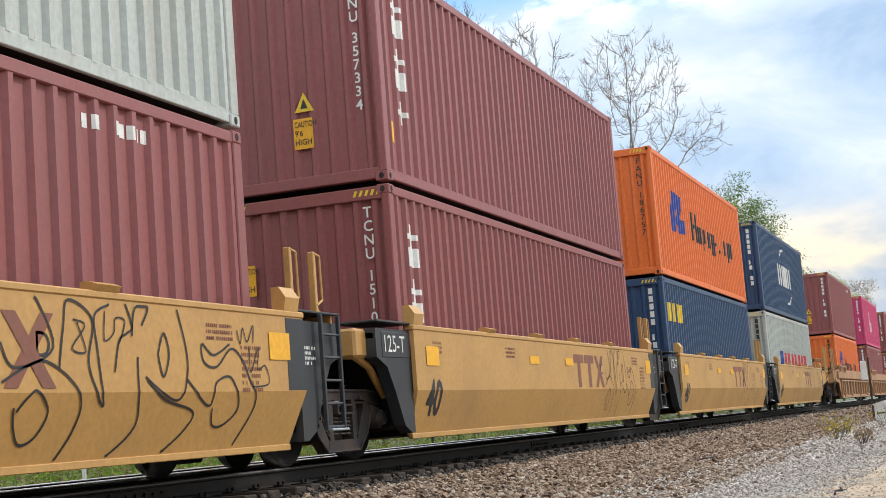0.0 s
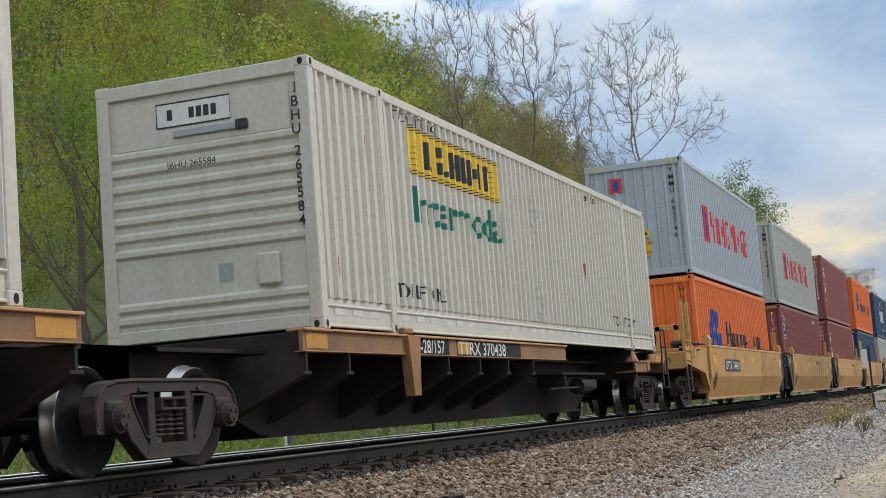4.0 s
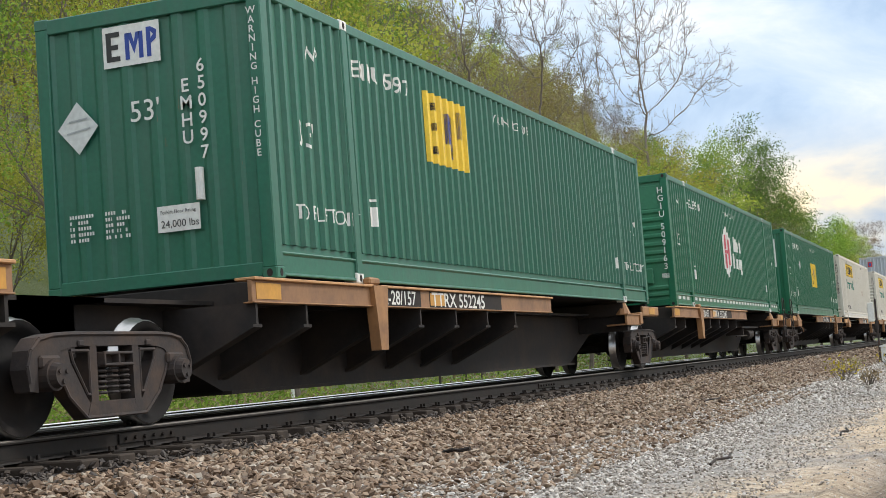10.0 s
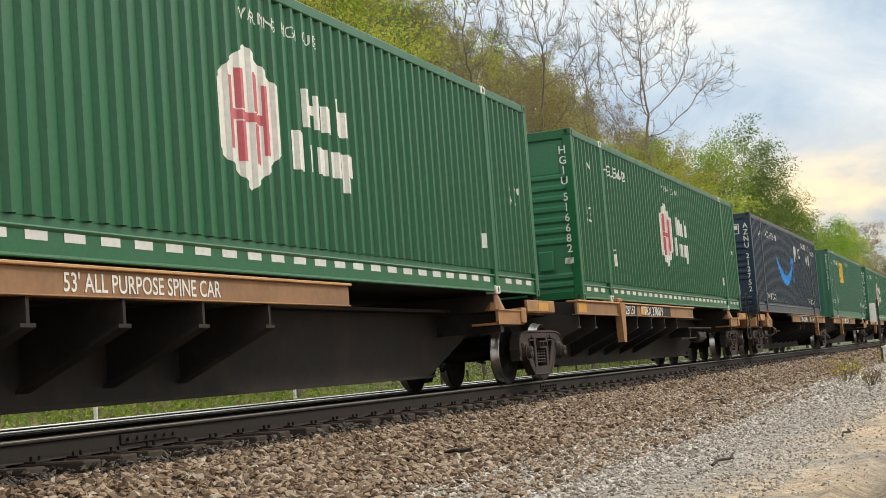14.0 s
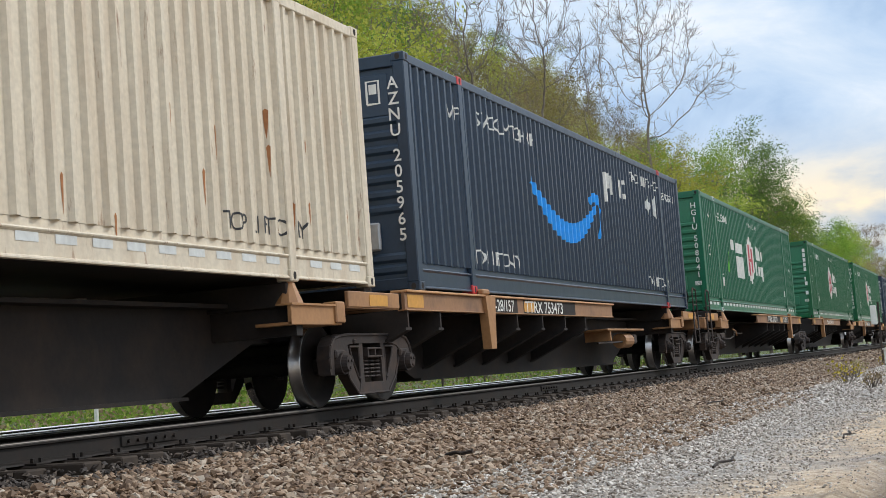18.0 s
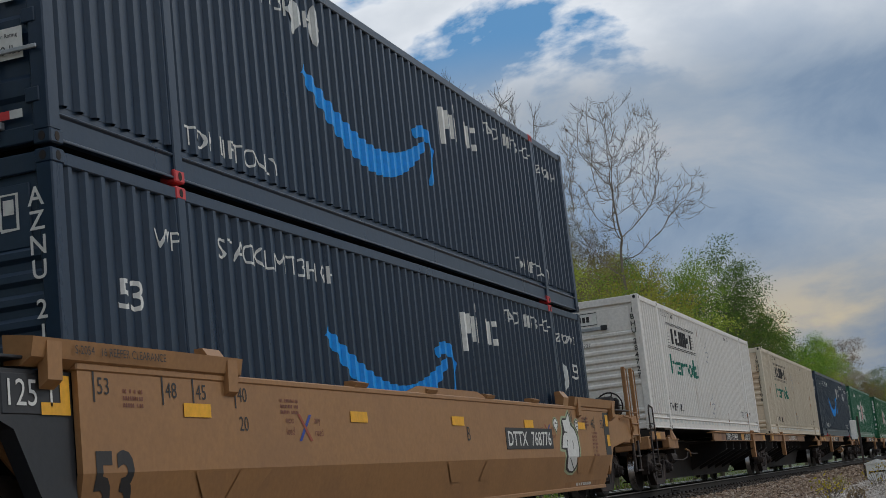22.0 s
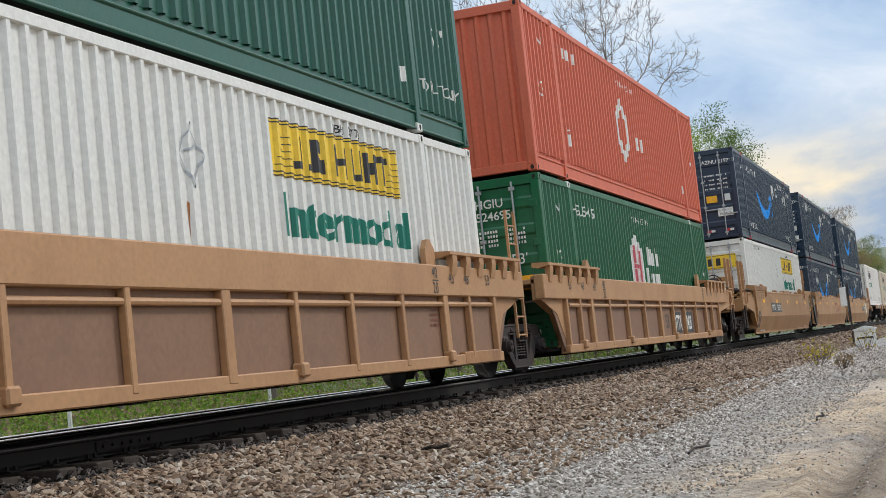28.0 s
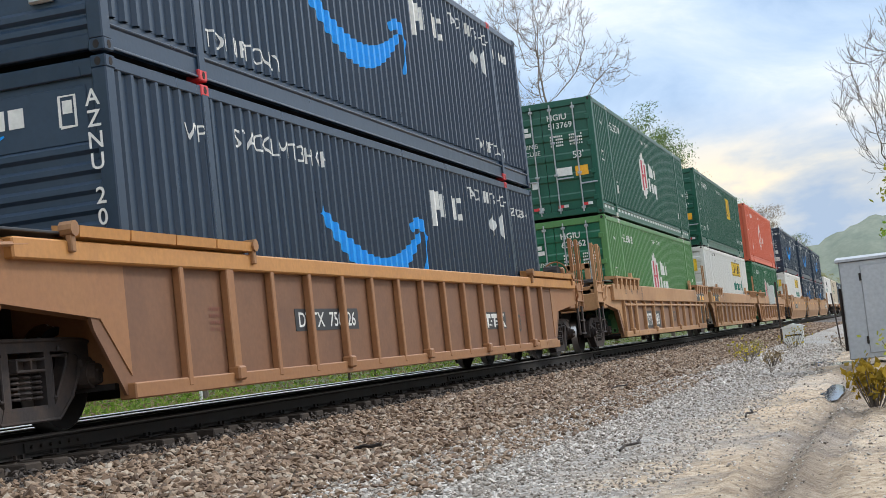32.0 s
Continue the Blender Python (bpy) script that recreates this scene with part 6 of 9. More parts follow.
def build_ballast():
    """Crushed stone round the track: thousands of angular stones in one mesh."""
    rng = np.random.default_rng(4)
    base = np.array([(0.9, 0.1, -0.2), (-0.8, 0.3, -0.3), (0.1, 0.95, 0.0), (-0.1, -0.9, -0.1), (0.35, 0.3, 0.75), (-0.4, -0.25, 0.8), (0.3, -0.5, 0.6), (0.0, 0.1, -0.8)])
    tri = [(0, 2, 4), (2, 5, 4), (2, 1, 5), (1, 3, 5), (5, 3, 6), (5, 6, 4), (4, 6, 0), (6, 3, 0), (0, 7, 2), (2, 7, 1), (1, 7, 3), (3, 7, 0)]
    tri = np.array(tri)

    def scatter(name, label, zones, mat, kind="stuff"):
        P, S = [], []
        for x0, x1, y0, y1, n, size in zones:
            k = int(n * (x1 - x0) * (y1 - y0))
            x = rng.uniform(x0, x1, k)
            y = rng.uniform(y0, y1, k)
            P.append(np.stack([x, y], 1))
            S.append(size * rng.uniform(0.6, 1.35, k))
        P, S = np.concatenate(P), np.concatenate(S)
        z = np.array([ground_z(a, b) for a, b in P])
        n = len(P)
        ang = rng.uniform(0, 6.283, (n, 3))
        ang[:, :2] = rng.normal(0, 0.38, (n, 2))
        c, s = np.cos(ang), np.sin(ang)
        V = np.repeat(base[None], n, 0) * rng.uniform(0.75, 1.25, (n, 8, 3)) * (S[:, None, None] / 2) * rng.uniform((0.85, 0.55, 0.38), (1.45, 1.05, 0.72), (n, 3))[:, None, :]
        for ax, (i, j) in enumerate(((1, 2), (0, 2), (0, 1))):
            a, b = V[:, :, i].copy(), V[:, :, j].copy()
            cc, ss = c[:, ax, None], s[:, ax, None]
            V[:, :, i], V[:, :, j] = a * cc - b * ss, a * ss + b * cc
        V[:, :, 0] += (P[:, 0] + TRACK_X)[:, None]
        V[:, :, 1] += P[:, 1][:, None]
        V[:, :, 2] += (z + S * rng.uniform(0.0, 0.42, n))[:, None]
        F = (tri[None] + 8 * np.arange(n)[:, None, None]).reshape(-1, 3)
        me = bpy.data.meshes.new(name)
        me.vertices.add(n * 8)
        me.vertices.foreach_set("co", V.reshape(-1).astype(np.float32))
        me.loops.add(len(F) * 3)
        me.loops.foreach_set("vertex_index", F.reshape(-1).astype(np.int32))
        me.polygons.add(len(F))
        me.polygons.foreach_set("loop_start", np.arange(0, len(F) * 3, 3, dtype=np.int32))
        me.update(calc_edges=True)
        me.shade_flat()
        me.materials.append(mat)
        tagged(new(name, me), label, "gravel", kind=kind)
        return n
    brown = stone_material("brown and grey crushed stone", [(0.0, (0.095, 0.060, 0.038, 1)), (0.35, (0.195, 0.122, 0.072, 1)), (0.65, (0.305, 0.210, 0.135, 1)), (0.88, (0.345, 0.270, 0.195, 1)), (1.0, (0.44, 0.375, 0.30, 1))])
    grey = stone_material("grey fine gravel", [(0.0, (0.17, 0.138, 0.110, 1)), (0.4, (0.39, 0.345, 0.295, 1)), (0.8, (0.56, 0.515, 0.46, 1)), (1.0, (0.70, 0.665, 0.62, 1))])
    scatter("ballast", "brown and grey crushed stone ballast along the track", [
        (1.62, 4.0, 5.5, 24, 420, 0.072), (4.0, 4.9, 5.5, 24, 200, 0.058), (1.62, 4.4, 24, 50, 210, 0.085), (1.62, 4.4, 50, 110, 45, 0.14),
        (-2.4, -1.2, 5, 40, 60, 0.08), (-8, -2.4, 8, 60, 14, 0.12)], brown)
    # dark band along the rails: oil, plus the track's shade in the colour
    scatter("dark_ballast", "oily crushed stone, darkened for shade beside the rails", [(0.3, 1.75, 5, 30, 190, 0.06), (0.9, 1.75, 30, 70, 60, 0.09)],
            stone_material("oily crushed stone, darkened for shade", [(0.0, (0.028, 0.021, 0.017, 1)), (0.5, (0.060, 0.045, 0.035, 1)), (1.0, (0.12, 0.092, 0.07, 1))]))
    scatter("gravel", "fine grey gravel between the ballast and the dirt road", [
        (3.5, 4.2, 7, 20, 190, 0.034), (4.1, 5.4, 7, 20, 640, 0.036), (4.1, 5.4, 20, 45, 150, 0.06), (5.3, 6.3, 7, 22, 380, 0.028), (5.3, 6.5, 22, 42, 90, 0.05), (6.2, 8.6, 7, 18, 110, 0.019), (6.2, 9.5, 9, 40, 7, 0.035)], grey)


build_ballast()


# ---- track ----
def build_track(cx, top, name, label, y0, y1, step, near):
    t = thing(name, label, "railway track", kind="structure")
    for s in (1, -1):
        x = cx + s * 0.7525
        g = Geo().prism([(x - 0.075, top - 0.175), (x + 0.075, top - 0.175), (x + 0.070, top - 0.162), (x + 0.012, top - 0.145), (x + 0.009, top - 0.045),
                         (x + 0.034, top - 0.034), (x + 0.035, top - 0.022), (x - 0.035, top - 0.022), (x - 0.034, top - 0.034),
                         (x - 0.009, top - 0.045), (x - 0.012, top - 0.145), (x - 0.070, top - 0.162)], 1, y0, y1)
        r = part("rail", g, RAIL_WEB, t, "rusty steel rail with a polished head")
        part("rail_head", Geo().prism([(x - 0.036, top - 0.022), (x + 0.036, top - 0.022), (x + 0.0365, top - 0.013), (x + 0.033, top - 0.0065), (x + 0.026, top - 0.003), (x + 0.012, top - 0.0005), (x, top), (x - 0.012, top - 0.0005), (x - 0.026, top - 0.003), (x - 0.033, top - 0.0065), (x - 0.0365, top - 0.013)], 1, y0, y1), RAIL_DULL if name == "near_track" else RAIL_TOP, r, "worn steel running surface")
    k, y = 0, near[0]
    rnd = random.Random(7)
    tie = None
    plate = None
    while y < near[1]:
        w = 0.115
        dx, dr = rnd.uniform(-0.06, 0.09), rnd.uniform(-0.6, 0.6)
        g = Geo().box(-1.30, 1.30, -w, w, -0.175, 0, 0.012)
        ob = part("tie", g, TIE_WOOD, t, "weathered wooden tie" if k == 0 else "", at=pose(cx + dx, y, top - 0.178 + rnd.uniform(-0.012, 0.004), 0, 0, dr), key="tie")
        pg = Geo()
        for s in (1, -1):
            pg.box(s * 0.7525 - 0.18, s * 0.7525 + 0.18, -0.09, 0.09, 0.0, 0.016, 0.004)
            for a in (-0.115, 0.115):
                for b in (-0.05, 0.05):
                    pg.box(s * 0.7525 + a - 0.012, s * 0.7525 + a + 0.012, b - 0.012, b + 0.012, 0.0, 0.05)
        if k < 110:
            part("tie_plate", pg, RAIL_WEB, ob, at=pose(-dx, 0, 0), key="tie_plate")
        y += step
        k += 1
    g = Geo()
    for a, b in ((y0, near[0]), (near[1], min(y1, 260))):
        yy = a + 0.1
        while yy < b - 0.2:
            g.box(cx - 1.3, cx + 1.3, yy - 0.115, yy + 0.115, top - 0.35, top - 0.178)
            yy += 0.55 if b - a < 60 else 1.1
    tagged(part("far_ties", g, TIE_WOOD, t), kind="stuff")
    # rail joints with bolts on the near rail
    if name == "near_track":
        for y in (11.0, 23.0, 35.0):
            for s in (1, ):
                x = cx + s * 0.7525
                g = Geo().box(x + 0.010, x + 0.028, y - 0.45, y + 0.45, top - 0.135, top - 0.055, 0.004)
                for i in range(6):
                    g.cyl((x + 0.028, y - 0.36 + i * 0.144, top - 0.095), (x + 0.05, y - 0.36 + i * 0.144, top - 0.095), 0.016, 6)
                part("joint_bar", g, RAIL_WEB, t)


build_track(TRACK_X, 0.0, "near_track", "railway track with rusty rails on weathered wooden ties", -120, 700, 0.53, (4.5, 75))
build_track(TRACK_X - 4.3, -0.06, "second_track", "second railway track with polished rails behind the train", -120, 700, 0.55, (8, 40))

# ---- woods ----
def leaf_material(name, a, b, c):
    m = bpy.data.materials.new(name)
    m.use_nodes = True
    nt = m.node_tree
    p = nt.nodes["Principled BSDF"]
    ge = nt.nodes.new("ShaderNodeNewGeometry")
    oi = nt.nodes.new("ShaderNodeObjectInfo")
    col = ramp_node(nt, ge.outputs["Random Per Island"], [(0.0, (*a, 1)), (0.55, (*b, 1)), (1.0, (*c, 1))])
    hsv = nt.nodes.new("ShaderNodeHueSaturation")
    hv = nt.nodes.new("ShaderNodeMapRange")
    hv.inputs["To Min"].default_value, hv.inputs["To Max"].default_value = 0.72, 1.28
    nt.links.new(oi.outputs["Random"], hv.inputs["Value"])
    nt.links.new(hv.outputs[0], hsv.inputs["Value"])
    hh = nt.nodes.new("ShaderNodeMapRange")
    hh.inputs["To Min"].default_value, hh.inputs["To Max"].default_value = 0.475, 0.525
    nt.links.new(oi.outputs["Random"], hh.inputs["Value"])
    nt.links.new(hh.outputs[0], hsv.inputs["Hue"])
    nt.links.new(col, hsv.inputs["Color"])
    nt.links.new(hsv.outputs[0], p.inputs["Base Color"])
    p.inputs["Roughness"].default_value = 0.7
    p.inputs["Specular IOR Level"].default_value = 0.15
    tr = nt.nodes.new("ShaderNodeBsdfTranslucent")
    nt.links.new(hsv.outputs[0], tr.inputs["Color"])
    mx = nt.nodes.new("ShaderNodeMixShader")
    mx.inputs[0].default_value = 0.42
    nt.links.new(p.outputs[0], mx.inputs[1])
    nt.links.new(tr.outputs[0], mx.inputs[2])
    nt.links.new(mx.outputs[0], nt.nodes["Material Output"].inputs[0])
    return m


LEAF_YELLOW = leaf_material("yellow green spring leaves", (0.25, 0.28, 0.038), (0.36, 0.38, 0.055), (0.46, 0.47, 0.10))
LEAF_OLIVE = leaf_material("olive brown buds", (0.20, 0.18, 0.060), (0.27, 0.245, 0.080), (0.34, 0.31, 0.11))
LEAF_FRESH = leaf_material("fresh green leaves", (0.15, 0.23, 0.030), (0.22, 0.32, 0.045), (0.30, 0.41, 0.07))
LEAF_DEEP = leaf_material("mid green leaves", (0.075, 0.135, 0.030), (0.115, 0.195, 0.042), (0.17, 0.26, 0.06))
LEAF_RUST = leaf_material("reddish brown buds", (0.20, 0.145, 0.085), (0.26, 0.195, 0.11), (0.32, 0.26, 0.16))
LEAF_MUSTARD = leaf_material("yellow flowering weeds", (0.20, 0.17, 0.02), (0.42, 0.33, 0.03), (0.55, 0.45, 0.05))
GRASS = leaf_material("bright bank grass", (0.10, 0.16, 0.022), (0.19, 0.28, 0.04), (0.34, 0.37, 0.09))
STRAW = leaf_material("dry straw grass", (0.20, 0.15, 0.08), (0.33, 0.26, 0.15), (0.42, 0.35, 0.22))
BARK = paint("grey brown bark", (0.150, 0.122, 0.096), 0.85, dirt=0.5, dirt_color=(0.075, 0.06, 0.05), scale=3)
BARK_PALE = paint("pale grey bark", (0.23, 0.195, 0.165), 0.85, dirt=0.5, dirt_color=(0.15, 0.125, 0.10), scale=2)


def grow(seed, height, levels, kids, spread, up, droop=0.0, short=1.0, trunk=0.30, r0=None, clear=0.25, wander=0.10):
    """Limbs of a tree: a list of (points, radii) and the twig tips."""
    rnd = random.Random(seed)
    limbs, tips = [], []
    r0 = r0 or height * 0.013

    def go(p, d, length, r, lv):
        n = 5 if lv < 2 else 3
        pts, rad = [p.copy()], [r]
        q, e = p.copy(), d.copy()
        for i in range(n):
            e = (e + Vector((rnd.gauss(0, wander), rnd.gauss(0, wander), rnd.gauss(0, wander) + up * 0.12))).normalized()
            q = q + e * (length / n)
            pts.append(q.copy())
            rad.append(r * (1 - 0.75 * (i + 1) / n) if lv else r * (1 - 0.62 * (i + 1) / n))
        limbs.append((pts, rad, lv))
        if lv >= levels:
            tips.append((pts[-1], pts[-2]))
            return
        k = kids[min(lv, len(kids) - 1)]
        for j in range(k):
            f = clear + (1 - clear) * (j + rnd.random()) / k if lv == 0 else 0.2 + 0.8 * (j + rnd.random()) / k
            a = f * n
            i = min(n - 1, int(a))
            base = pts[i].lerp(pts[i + 1], a - i)
            axis = (pts[i + 1] - pts[i]).normalized()
            side = axis.orthogonal().normalized()
            side.rotate(Matrix.Rotation(rnd.uniform(0, 6.283), 3, axis))
            ang = radians(spread * rnd.uniform(0.6, 1.25))
            nd = (axis * math.cos(ang) + side * math.sin(ang)).normalized()
            nd.z -= droop * (lv > 0)
            rr = rad[i] * rnd.uniform(0.45, 0.68)
            go(base, nd.normalized(), length * short * rnd.uniform(0.42, 0.66) * (1.15 - 0.45 * f), max(rr, 0.008), lv + 1)
    go(Vector((0, 0, 0)), Vector((rnd.gauss(0, 0.05), rnd.gauss(0, 0.05), 1)).normalized(), height * (1 - trunk * 0.6), r0, 0)
    return limbs, tips


def spread(seed, lobes, base, count=420, step=0.55, reach=7.0, kill=1.0, fork=0.45):
    """A bare tree that grows from its base into a crown. lobes: (centre, half sizes, share) of the crown's masses."""
    rng = np.random.default_rng(seed)
    A = []
    for c, h, share in lobes:
        n = int(count * share)
        d = rng.normal(size=(n, 3))
        d /= np.linalg.norm(d, axis=1)[:, None]
        A.append(np.array(c) + d * (rng.random(n) ** 0.42)[:, None] * np.array(h))
    A = np.concatenate(A)
    top = min(c[2] - h[2] * 0.5 for c, h, s in lobes)
    nodes, parent = [np.array(base, float)], [-1]
    c0 = np.array(lobes[0][0])
    while nodes[-1][2] < base[2] + (top - base[2]) * fork:
        aim = c0 - nodes[-1]
        aim = aim / np.linalg.norm(aim) * 0.5 + np.array((0, 0, 0.8)) + rng.normal(size=3) * 0.08
        nodes.append(nodes[-1] + aim / np.linalg.norm(aim) * step)
        parent.append(len(nodes) - 2)
    reach_now = 60.0
    for it in range(170):
        if not len(A) or len(nodes) > 2600:
            break
        N = np.array(nodes)
        D2 = ((A[:, None, :] - N[None]) ** 2).sum(2)
        near = D2.argmin(1)
        dist = np.sqrt(D2[np.arange(len(A)), near])
        A, near, dist = A[dist > kill], near[dist > kill], dist[dist > kill]
        use = dist < reach_now
        reach_now = max(reach, reach_now * 0.9)
        if not use.any():
            reach_now *= 2
            continue
        for i in np.unique(near[use]):
            v = A[use & (near == i)] - N[i]
            v = (v / np.linalg.norm(v, axis=1)[:, None]).mean(0) + rng.normal(size=3) * 0.14 + np.array((0, 0, 0.06))
            if np.linalg.norm(v) < 0.05:
                continue
            nodes.append(N[i] + v / np.linalg.norm(v) * step)
            parent.append(int(i))
    kids = [[] for _ in nodes]
    for i, p in enumerate(parent):
        if p >= 0:
            kids[p].append(i)
    r = [0.0] * len(nodes)
    for i in range(len(nodes) - 1, -1, -1):
        r[i] = 0.0125 if not kids[i] else sum(r[j] ** 2.3 for j in kids[i]) ** (1 / 2.3)
    limbs, tips = [], []
    starts = [(0, -1)]
    while starts:
        i, p = starts.pop()
        chain = [p] if p >= 0 else []
        while True:
            chain.append(i)
            if not kids[i]:
                break
            ch = sorted(kids[i], key=lambda j: -r[j])
            starts += [(j, i) for j in ch[1:]]
            i = ch[0]
        rr = [r[chain[1]]] + [r[j] for j in chain[1:]] if p >= 0 else [r[j] for j in chain]
        big = max(rr)
        limbs.append(([Vector(nodes[j]) for j in chain], rr, 0 if big > 0.2 else 1 if big > 0.09 else 2 if big > 0.045 else 3))
        tips.append((Vector(nodes[chain[-1]]), Vector(nodes[chain[-2]]) if len(chain) > 1 else Vector(nodes[chain[-1]])))
    # fine twigs along the thin branches and at their ends, turning upwards
    rnd = random.Random(seed)

    def twig(f, d, l, w, depth):
        e = (d + Vector((rnd.gauss(0, 0.55), rnd.gauss(0, 0.55), rnd.gauss(0.22, 0.4)))).normalized()
        m = f + e * l * 0.55
        g = m + (e + Vector((rnd.gauss(0, 0.2), rnd.gauss(0, 0.2), 0.45))).normalized() * l * 0.45
        limbs.append(([f, m, g], [w, w * 0.85, w * 0.6], 4))
        if depth:
            for k in range(2):
                twig(f.lerp(m, rnd.uniform(0.5, 1.0)), e, l * rnd.uniform(0.45, 0.7), w * 0.8, depth - 1)
    for i, p in enumerate(parent):
        if p < 0 or r[i] > 0.050:
            continue
        d = Vector(nodes[i] - nodes[p]).normalized()
        for k in range(4 if not kids[i] else 1):
            twig(Vector(nodes[p]).lerp(Vector(nodes[i]), rnd.random()), d, rnd.uniform(0.5, 1.25), 0.0105, 1)
    return limbs, tips


def limb_geo(limbs, sides=(7, 5, 4, 3, 3, 3)):
    g = Geo()
    for pts, rad, lv in limbs:
        n = sides[min(lv, 5)]
        vs, fs = [], []
        for i, (p, r) in enumerate(zip(pts, rad)):
            d = (pts[min(i + 1, len(pts) - 1)] - pts[max(i - 1, 0)]).normalized()
            u = d.orthogonal().normalized()
            w = d.cross(u)
            for k in range(n):
                a = 2 * math.pi * k / n
                vs.append(p + u * (r * math.cos(a)) + w * (r * math.sin(a)))
            if i:
                for k in range(n):
                    fs.append(((i - 1) * n + k, (i - 1) * n + (k + 1) % n, i * n + (k + 1) % n, i * n + k))
        g.add(vs, fs)
    return g


def quads_mesh(name, C, size, mat, seed, facing=None):
    """Leaves: one small quad at each place in C; facing: the way that each leaf roughly looks."""
    rng = np.random.default_rng(seed)
    n = len(C)
    u = rng.normal(size=(n, 3))
    if facing is not None:
        d = facing + rng.normal(size=(n, 3)) * 0.45
        d /= np.linalg.norm(d, axis=1)[:, None]
        u -= d * (u * d).sum(1)[:, None]
    u /= np.linalg.norm(u, axis=1)[:, None]
    w = rng.normal(size=(n, 3)) if facing is None else np.cross(u, d)
    w -= u * (u * w).sum(1)[:, None]
    w /= np.linalg.norm(w, axis=1)[:, None]
    s = (size * rng.uniform(0.5, 1.2, n))[:, None]
    V = np.stack([C - u * s * 0.5, C + w * s * 0.30, C + u * s * 0.5, C - w * s * 0.30], 1)
    me = bpy.data.meshes.new(name)
    me.vertices.add(4 * n)
    me.vertices.foreach_set("co", V.reshape(-1).astype(np.float32))
    me.loops.add(4 * n)
    me.loops.foreach_set("vertex_index", np.arange(4 * n, dtype=np.int32))
    me.polygons.add(n)
    me.polygons.foreach_set("loop_start", np.arange(0, 4 * n, 4, dtype=np.int32))
    me.update(calc_edges=True)
    me.materials.append(mat)
    return me


def leaf_places(tips, per, radius, seed, share=1.0):
    rng = np.random.default_rng(seed)
    T = np.array([tuple(a.lerp(b, 0.3)) for a, b in tips])
    T = T[rng.random(len(T)) < share]
    C = np.repeat(T, per, 0)
    return C + rng.normal(size=C.shape) * radius


def clump_places(tips, per, radius, seed, share=1.0):
    """Leaves on the outside of a lump round each twig end, and the way each one looks."""
    rng = np.random.default_rng(seed)
    T = np.array([tuple(a.lerp(b, 0.3)) for a, b in tips])
    T = T[rng.random(len(T)) < share]
    size = radius * rng.uniform(0.65, 1.5, len(T))
    C, size = np.repeat(T, per, 0), np.repeat(size, per)
    D = rng.normal(size=C.shape) + np.array((0, 0, 0.35))
    D /= np.linalg.norm(D, axis=1)[:, None]
    return C + D * (size * rng.uniform(0.45, 1.15, len(C)))[:, None] * np.array((1.15, 1.15, 0.85)), D


def make_tree(name, label, seed, height, levels, kids, spread, up, per, radius, leaf, mat, bark, share=1.0, **kw):
    t = thing(name, label, "tree", "trees of the wooded bank")
    limbs, tips = grow(seed, height, levels, kids, spread, up, **kw)
    g = limb_geo(limbs)
    part("trunk", fast_mesh(g, "trunk", bark), bark, t, "bare grey-brown trunk and limbs")
    if per:
        C, D = clump_places(tips, per, radius, seed, share)
        part("crown", quads_mesh("crown", C, leaf, mat, seed, D), mat, t)
    return t


def fast_mesh(g, name, mat):
    me = bpy.data.meshes.new(name)
    me.from_pydata(g.v, [], g.f)
    me.materials.append(mat)
    return me


def at_bearing(deg, r, lift=0.0):
    """A place on the ground r metres from the camera, deg to the left of the track's direction."""
    x, y = -r * math.sin(radians(deg)), r * math.cos(radians(deg))
    return x, y, ground_z(x - TRACK_X, y) + lift


